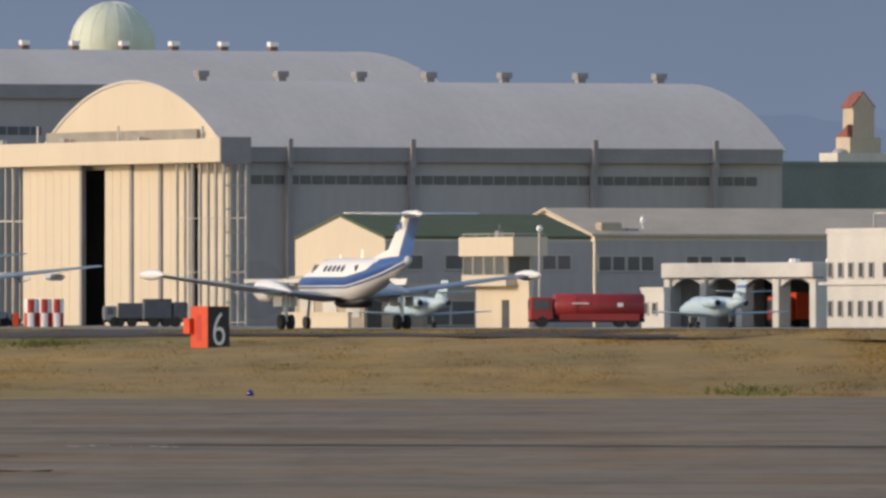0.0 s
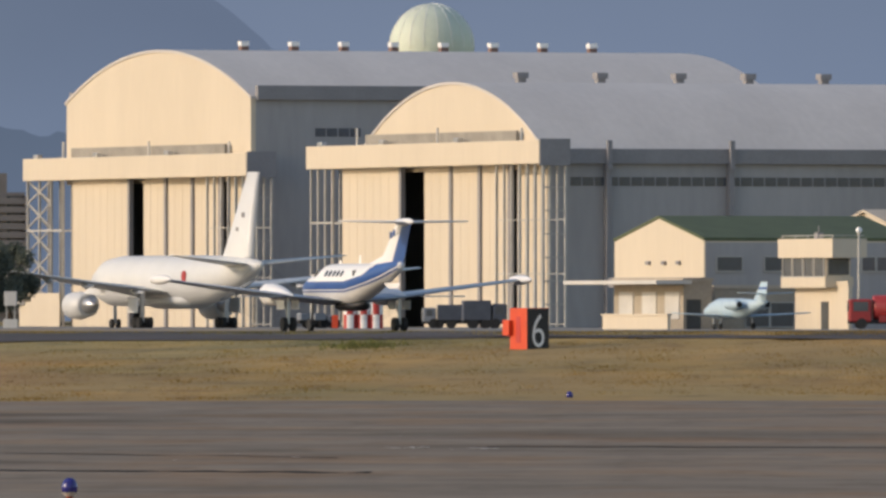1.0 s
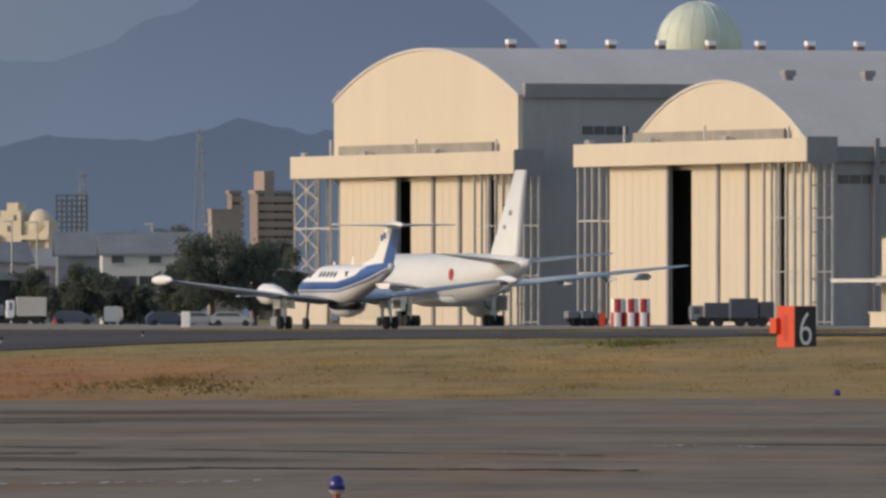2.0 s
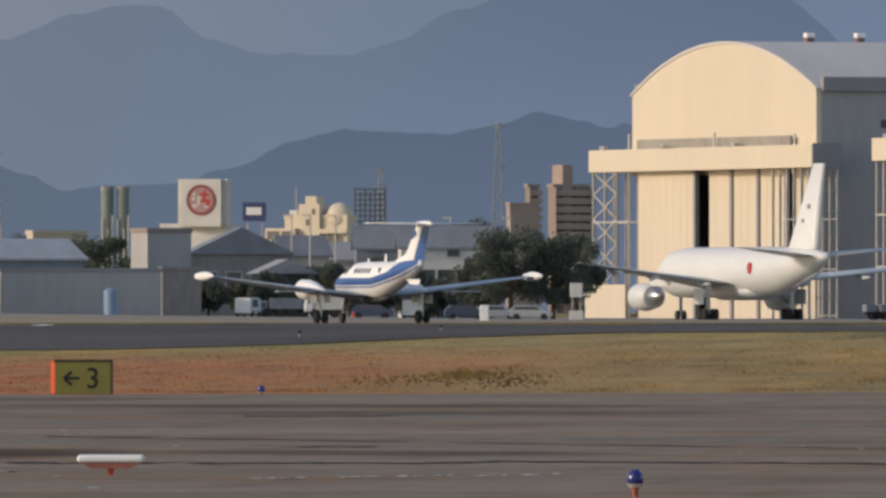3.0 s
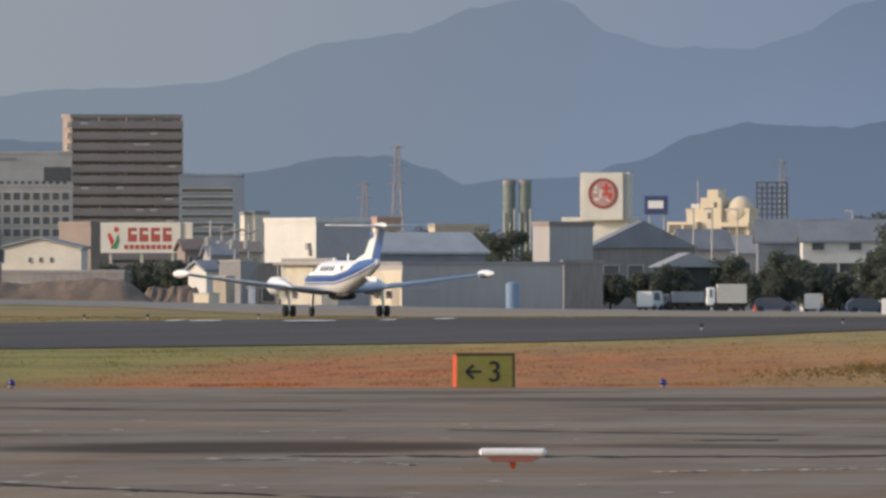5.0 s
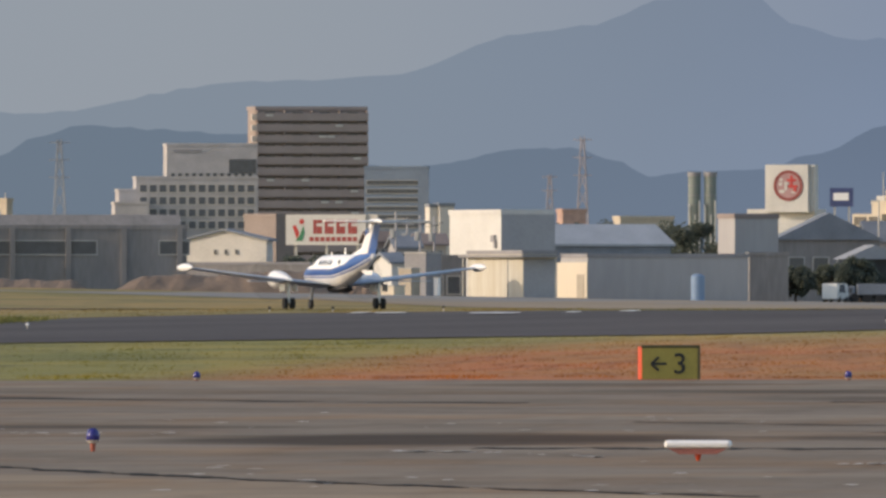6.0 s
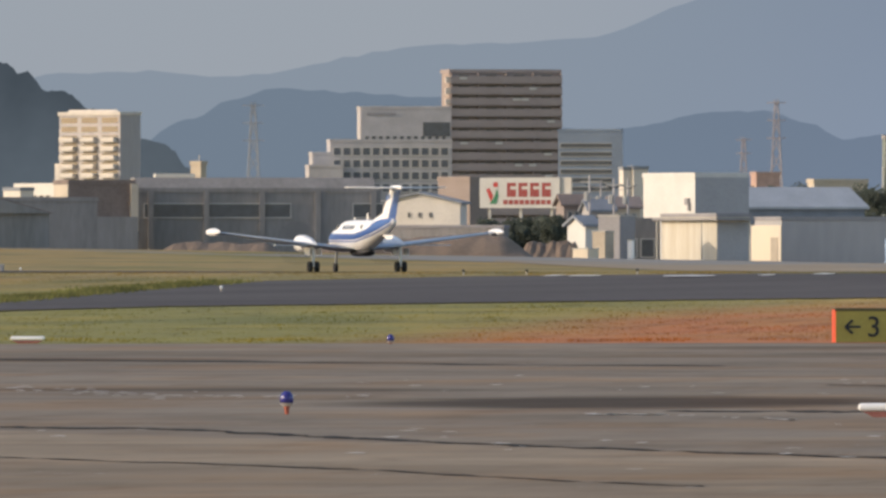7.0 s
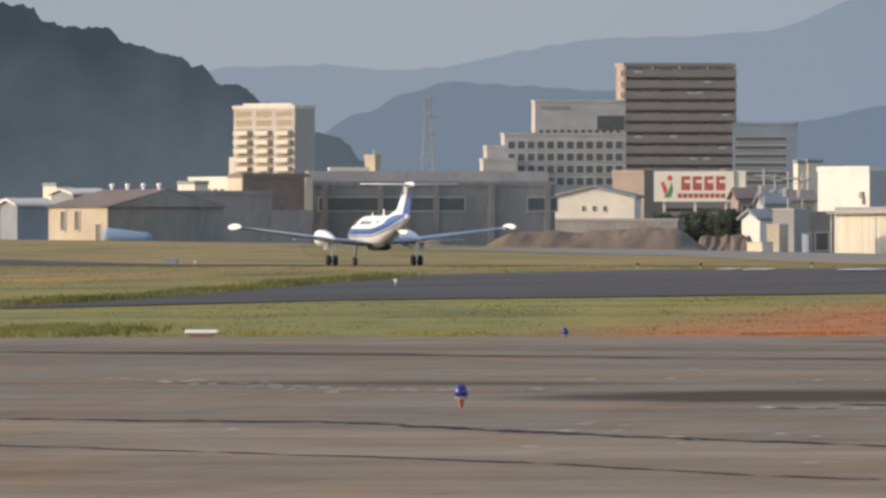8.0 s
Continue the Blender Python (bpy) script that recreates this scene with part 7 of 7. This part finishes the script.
# ---- grass blades ----
def blade_mat(name, c1, c2, c3):
    m = bpy.data.materials.new(name)
    m.use_nodes = True
    n, l = m.node_tree.nodes, m.node_tree.links
    b = n["Principled BSDF"]
    b.inputs["Roughness"].default_value = 0.9
    geo, ramp = n.new("ShaderNodeNewGeometry"), n.new("ShaderNodeValToRGB")
    ramp.color_ramp.elements[0].color, ramp.color_ramp.elements[1].color = (*c1, 1), (*c3, 1)
    e = ramp.color_ramp.elements.new(0.5)
    e.color = (*c2, 1)
    l.new(geo.outputs["Random Per Island"], ramp.inputs[0])
    tc = n.new("ShaderNodeTexCoord")
    out = ramp.outputs[0]
    for sx, sy, lo, hi in ((0.25, 0.04, 0.62, 1.35), (1.3, 0.25, 0.7, 1.3)):  # growth in patches, large and small
        mp, ns, mr, mx = n.new("ShaderNodeMapping"), n.new("ShaderNodeTexNoise"), n.new("ShaderNodeMapRange"), n.new("ShaderNodeVectorMath")
        mp.inputs["Scale"].default_value = (sx, sy, 1)
        ns.inputs["Scale"].default_value, ns.inputs["Detail"].default_value = 1.0, 4
        mr.inputs["From Min"].default_value, mr.inputs["From Max"].default_value = 0.32, 0.68
        mr.inputs["To Min"].default_value, mr.inputs["To Max"].default_value = lo, hi
        mx.operation = "SCALE"
        l.new(tc.outputs["Object"], mp.inputs[0])
        l.new(mp.outputs[0], ns.inputs["Vector"])
        l.new(ns.outputs[0], mr.inputs[0])
        l.new(out, mx.inputs[0])
        l.new(mr.outputs[0], mx.inputs["Scale"])
        out = mx.outputs[0]
    l.new(out, b.inputs["Base Color"])
    thin(m, out)
    return m


def blades(name, material, label, count, seed, b0, b1, depth, height, keep, spread=0.12):
    """Many single blades on the bank: bearing from b0 to b1, depth as a share of the bank; keep(b, s) thins them into patches."""
    rng = np.random.default_rng(seed)
    verts, faces = [], []
    made = 0
    while made < count:
        b, s = rng.uniform(b0, b1), rng.uniform(*depth)
        d0 = 469 / (math.cos(b) - 0.42 * math.sin(b))
        d1 = max(216 / math.sin(max(b - radians(HEADING), radians(9))), d0 + 40)
        made += 1
        if rng.random() > keep(b, s):
            continue
        r = d0 + (d1 - d0) * s
        x, y = r * math.sin(b), r * math.cos(b)
        if inside(x, y, TURNOFF):
            continue
        z = ground_z(x, y) - 0.02
        h = height * rng.uniform(0.5, 1.25) * (0.9 + 0.9 * noise.noise((x * 0.45, y * 0.12, 2)))
        lean = rng.normal(0, spread, 2)
        w = rng.uniform(0.012, 0.035)
        i = len(verts)
        turn = rng.uniform(0, 3.14)
        wx, wy = w * math.cos(turn), w * math.sin(turn)
        verts += [(x - wx, y - wy, z), (x + wx, y + wy, z), (x + lean[0], y + lean[1], z + h)]
        faces.append((i, i + 1, i + 2))
    me = bpy.data.meshes.new(name)
    me.from_pydata(verts, [], faces)
    me.materials.append(material)
    return tagged(new(name, me), label, "grass", kind="stuff")


def inside(x, y, poly):
    hit = False
    for (xa, ya), (xb, yb) in zip(poly, poly[1:] + poly[:1]):
        if (ya > y) != (yb > y) and x < (xb - xa) * (y - ya) / (yb - ya) + xa:
            hit = not hit
    return hit


def patch(b, s, k, cut):
    return 1.0 if noise.noise((b * k, s * 2.2, k)) > cut else 0.12


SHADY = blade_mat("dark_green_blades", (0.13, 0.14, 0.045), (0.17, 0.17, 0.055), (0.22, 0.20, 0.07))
BROWN_WEED = blade_mat("dark_brown_weeds", (0.15, 0.115, 0.05), (0.19, 0.14, 0.055), (0.24, 0.16, 0.06))

blades("bank_grass", BLADES, "rough grass on the bank, straw, green and rust-red", 150000, 1, -0.152, 0.034, (0.0, 1.0), 0.075,
       lambda b, s: 0.35 + 0.65 * patch(b, s, 160, -0.1))
blades("edge_grass", BLADES, "ragged grass along the taxiway edge", 9000, 2, -0.152, 0.034, (0.0, 0.03), 0.09, lambda b, s: patch(b, s, 260, -0.1))
blades("dark_grass", SHADY, "dark green tufts in the grass", 1600, 4, -0.152, 0.034, (0.01, 0.9), 0.13, lambda b, s: 1.0 if noise.noise((b * 420, s * 5.0, 9)) > 0.44 else 0.0, 0.16)


def rim(name, pts, count, height, width, seed, material, label):
    """Taller growth along a line over the ground."""
    rng = np.random.default_rng(seed)
    verts, faces = [], []
    for _ in range(count):
        k = rng.uniform(0, len(pts) - 1.001)
        i0 = int(k)
        t = k - i0
        x = pts[i0][0] * (1 - t) + pts[i0 + 1][0] * t + rng.normal(0, 0.6)
        y = pts[i0][1] * (1 - t) + pts[i0 + 1][1] * t + rng.normal(0, width)
        z = ground_z(x, y) - 0.02
        h, w, dx = height * rng.uniform(0.4, 1.3) * (0.7 + 0.6 * noise.noise((k * 3.0, 0, seed))), rng.uniform(0.04, 0.09), rng.normal(0, 0.12)
        i = len(verts)
        turn = rng.uniform(0, 3.14)
        wx, wy = w * math.cos(turn), w * math.sin(turn)
        verts += [(x - wx, y - wy, z), (x + wx, y + wy, z), (x + dx, y, z + h)]
        faces.append((i, i + 1, i + 2))
    me = bpy.data.meshes.new(name)
    me.from_pydata(verts, [], faces)
    me.materials.append(material)
    return tagged(new(name, me), label, "grass", kind="stuff")


rim("rim_grass", [(-82.4, 545.8), (-82.2, 571.1), (-82.5, 596.3), (-84.3, 640.5), (-85.2, 670.6), (-85.2, 688.7)], 16000, 0.30, 5.0, 7, SHADY, "taller dark grass along the turn-off")
rim("verge_bushes", [(-68.5, 454.9), (-67.5, 458.1), (-65.9, 455.3), (-64.5, 451.4)], 4200, 0.28, 6.0, 8, SHADY, "low green weeds at the taxiway edge")
rim("verge_bushes", [(-30.5, 478.1), (-27.2, 486.2), (-24.6, 478.3)], 700, 0.15, 7.0, 9, BROWN_WEED, "low brownish weeds in the dry grass")
rim("verge_bushes", [(-15.0, 556.8), (-13.8, 555.8)], 500, 0.26, 3.0, 10, SHADY, "low dark weeds in the dry grass")
rim("verge_bushes", [(-28.2, 489.2), (-27.2, 493.2)], 300, 0.2, 4.0, 11, BROWN_WEED, "low brownish weeds in the dry grass")
rim("verge_bushes", [(9.2, 475.9), (9.9, 476.9)], 320, 0.22, 2.0, 12, SHADY, "low dark weeds at the taxiway edge")


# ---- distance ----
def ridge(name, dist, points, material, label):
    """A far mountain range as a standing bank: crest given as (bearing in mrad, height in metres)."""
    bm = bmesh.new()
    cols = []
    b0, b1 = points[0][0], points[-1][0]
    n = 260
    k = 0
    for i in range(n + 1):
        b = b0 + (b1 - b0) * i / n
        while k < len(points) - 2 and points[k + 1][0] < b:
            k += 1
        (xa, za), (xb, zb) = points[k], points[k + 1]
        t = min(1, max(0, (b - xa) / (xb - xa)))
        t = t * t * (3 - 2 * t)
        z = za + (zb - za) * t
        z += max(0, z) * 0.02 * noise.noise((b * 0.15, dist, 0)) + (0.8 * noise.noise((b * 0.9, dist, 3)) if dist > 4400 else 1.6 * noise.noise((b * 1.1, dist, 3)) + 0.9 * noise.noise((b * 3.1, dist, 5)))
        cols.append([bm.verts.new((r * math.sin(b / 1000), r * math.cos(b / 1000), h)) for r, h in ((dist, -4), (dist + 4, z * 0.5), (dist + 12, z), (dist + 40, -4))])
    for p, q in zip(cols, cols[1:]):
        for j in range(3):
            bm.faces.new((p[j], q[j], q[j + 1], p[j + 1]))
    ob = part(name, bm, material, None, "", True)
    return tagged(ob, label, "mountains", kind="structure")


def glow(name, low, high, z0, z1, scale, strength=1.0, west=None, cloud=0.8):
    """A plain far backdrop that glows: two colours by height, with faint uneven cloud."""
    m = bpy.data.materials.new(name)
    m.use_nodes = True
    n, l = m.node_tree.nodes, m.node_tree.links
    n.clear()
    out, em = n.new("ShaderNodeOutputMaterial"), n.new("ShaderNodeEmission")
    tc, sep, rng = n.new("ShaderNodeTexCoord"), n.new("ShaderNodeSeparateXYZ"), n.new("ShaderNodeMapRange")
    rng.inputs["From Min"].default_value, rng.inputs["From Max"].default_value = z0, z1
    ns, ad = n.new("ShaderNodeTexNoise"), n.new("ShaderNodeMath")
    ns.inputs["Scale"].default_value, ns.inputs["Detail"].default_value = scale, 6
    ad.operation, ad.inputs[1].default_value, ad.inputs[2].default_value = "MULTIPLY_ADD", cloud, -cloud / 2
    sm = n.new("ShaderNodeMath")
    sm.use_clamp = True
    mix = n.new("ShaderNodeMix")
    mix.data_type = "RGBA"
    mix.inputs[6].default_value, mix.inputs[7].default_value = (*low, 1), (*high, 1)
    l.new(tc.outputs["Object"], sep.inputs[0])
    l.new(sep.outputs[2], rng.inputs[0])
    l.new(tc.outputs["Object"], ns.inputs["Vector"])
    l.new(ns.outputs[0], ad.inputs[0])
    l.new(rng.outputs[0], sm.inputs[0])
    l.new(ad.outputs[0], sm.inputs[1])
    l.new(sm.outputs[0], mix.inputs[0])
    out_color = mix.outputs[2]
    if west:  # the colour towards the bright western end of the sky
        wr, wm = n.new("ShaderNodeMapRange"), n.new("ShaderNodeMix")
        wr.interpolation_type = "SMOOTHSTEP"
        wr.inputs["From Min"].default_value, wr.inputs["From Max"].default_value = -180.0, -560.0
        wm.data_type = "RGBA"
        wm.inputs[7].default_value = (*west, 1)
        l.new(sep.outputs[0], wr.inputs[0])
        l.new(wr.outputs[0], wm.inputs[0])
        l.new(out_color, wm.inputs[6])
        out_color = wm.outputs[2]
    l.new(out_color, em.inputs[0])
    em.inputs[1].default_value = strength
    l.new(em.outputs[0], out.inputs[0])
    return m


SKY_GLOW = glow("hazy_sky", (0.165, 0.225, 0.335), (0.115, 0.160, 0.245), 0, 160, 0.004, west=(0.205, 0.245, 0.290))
# Distance haze is painted into these glowing slopes, paler at the foot.
FAR_GLOW = glow("far_mountain_haze", (0.150, 0.210, 0.320), (0.108, 0.150, 0.230), 0, 110, 0.006, west=(0.152, 0.196, 0.248), cloud=1.1)
MID_GLOW = glow("mountain_haze", (0.115, 0.160, 0.245), (0.090, 0.128, 0.195), 0, 60, 0.01, west=(0.102, 0.142, 0.192), cloud=1.0)
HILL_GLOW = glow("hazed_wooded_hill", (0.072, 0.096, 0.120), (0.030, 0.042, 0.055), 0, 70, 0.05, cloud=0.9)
bm = bmesh.new()
cols = [[bm.verts.new((4930 * math.sin(b / 1000), 4930 * math.cos(b / 1000), z)) for z in (-5, 700)] for b in range(-500, 420, 20)]
for p, q in zip(cols, cols[1:]):
    bm.faces.new((p[0], q[0], q[1], p[1]))
tagged(part("backdrop", bm, SKY_GLOW), "hazy blue-grey evening sky", "sky", kind="structure")


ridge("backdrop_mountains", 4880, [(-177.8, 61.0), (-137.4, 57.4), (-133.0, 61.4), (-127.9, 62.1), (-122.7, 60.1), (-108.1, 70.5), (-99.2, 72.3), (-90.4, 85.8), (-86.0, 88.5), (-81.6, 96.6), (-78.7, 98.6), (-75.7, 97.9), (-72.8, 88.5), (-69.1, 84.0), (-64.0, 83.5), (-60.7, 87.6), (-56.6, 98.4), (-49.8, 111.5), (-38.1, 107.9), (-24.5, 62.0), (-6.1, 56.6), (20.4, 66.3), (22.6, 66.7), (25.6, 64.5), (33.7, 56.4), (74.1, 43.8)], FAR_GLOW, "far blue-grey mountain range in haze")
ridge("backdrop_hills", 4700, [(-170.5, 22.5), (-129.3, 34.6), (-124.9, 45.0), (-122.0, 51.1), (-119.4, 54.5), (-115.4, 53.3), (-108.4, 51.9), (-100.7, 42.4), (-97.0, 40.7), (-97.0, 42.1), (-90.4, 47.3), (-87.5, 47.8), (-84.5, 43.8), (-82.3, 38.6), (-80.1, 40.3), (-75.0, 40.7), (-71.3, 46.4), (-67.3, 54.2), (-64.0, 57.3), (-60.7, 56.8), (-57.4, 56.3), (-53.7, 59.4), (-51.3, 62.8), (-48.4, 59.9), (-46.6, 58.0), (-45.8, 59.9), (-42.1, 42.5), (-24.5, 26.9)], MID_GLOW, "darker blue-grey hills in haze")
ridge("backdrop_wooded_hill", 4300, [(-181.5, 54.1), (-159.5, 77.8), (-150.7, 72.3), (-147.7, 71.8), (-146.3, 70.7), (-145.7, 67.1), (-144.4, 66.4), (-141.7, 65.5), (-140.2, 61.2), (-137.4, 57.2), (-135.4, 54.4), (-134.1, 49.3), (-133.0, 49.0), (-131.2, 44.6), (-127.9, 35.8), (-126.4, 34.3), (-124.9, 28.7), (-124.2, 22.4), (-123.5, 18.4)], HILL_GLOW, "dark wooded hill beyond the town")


# ---- movement ----
TAKE_OFF = [  # seconds, x, y of the aeroplane on the runway
    (0, -4.13, 641.99),
    (0.5, -10.86, 658.18),
    (1, -18.40, 676.31),
    (1.5, -25.06, 692.30),
    (2.8, -43.48, 736.78),
    (3, -46.30, 743.62),
    (3.5, -52.80, 759.17),
    (4, -60.19, 776.75),
    (4.5, -66.53, 791.99),
    (4.7, -69.31, 798.67),
    (5.8, -84.14, 834.30),
    (6, -86.70, 840.45),
    (6.5, -92.81, 855.13),
    (7, -99.73, 871.76),
    (7.5, -105.75, 886.21),
    (8, -112.62, 902.74),
]


STEER = {0: 1.0, 0.5: 1.5, 1: 1.2, 1.5: 0.8, 6: -0.4, 6.5: -0.7, 7: -0.5}  # degrees off the runway's bearing as the pilot steers


def motions():
    walk(PLANE, [(t, pose(x, y, ground_z(x, y) + 0.04, 0, 0, 90 - HEADING - STEER.get(t, 0.0))) for t, x, y in TAKE_OFF])


motions()
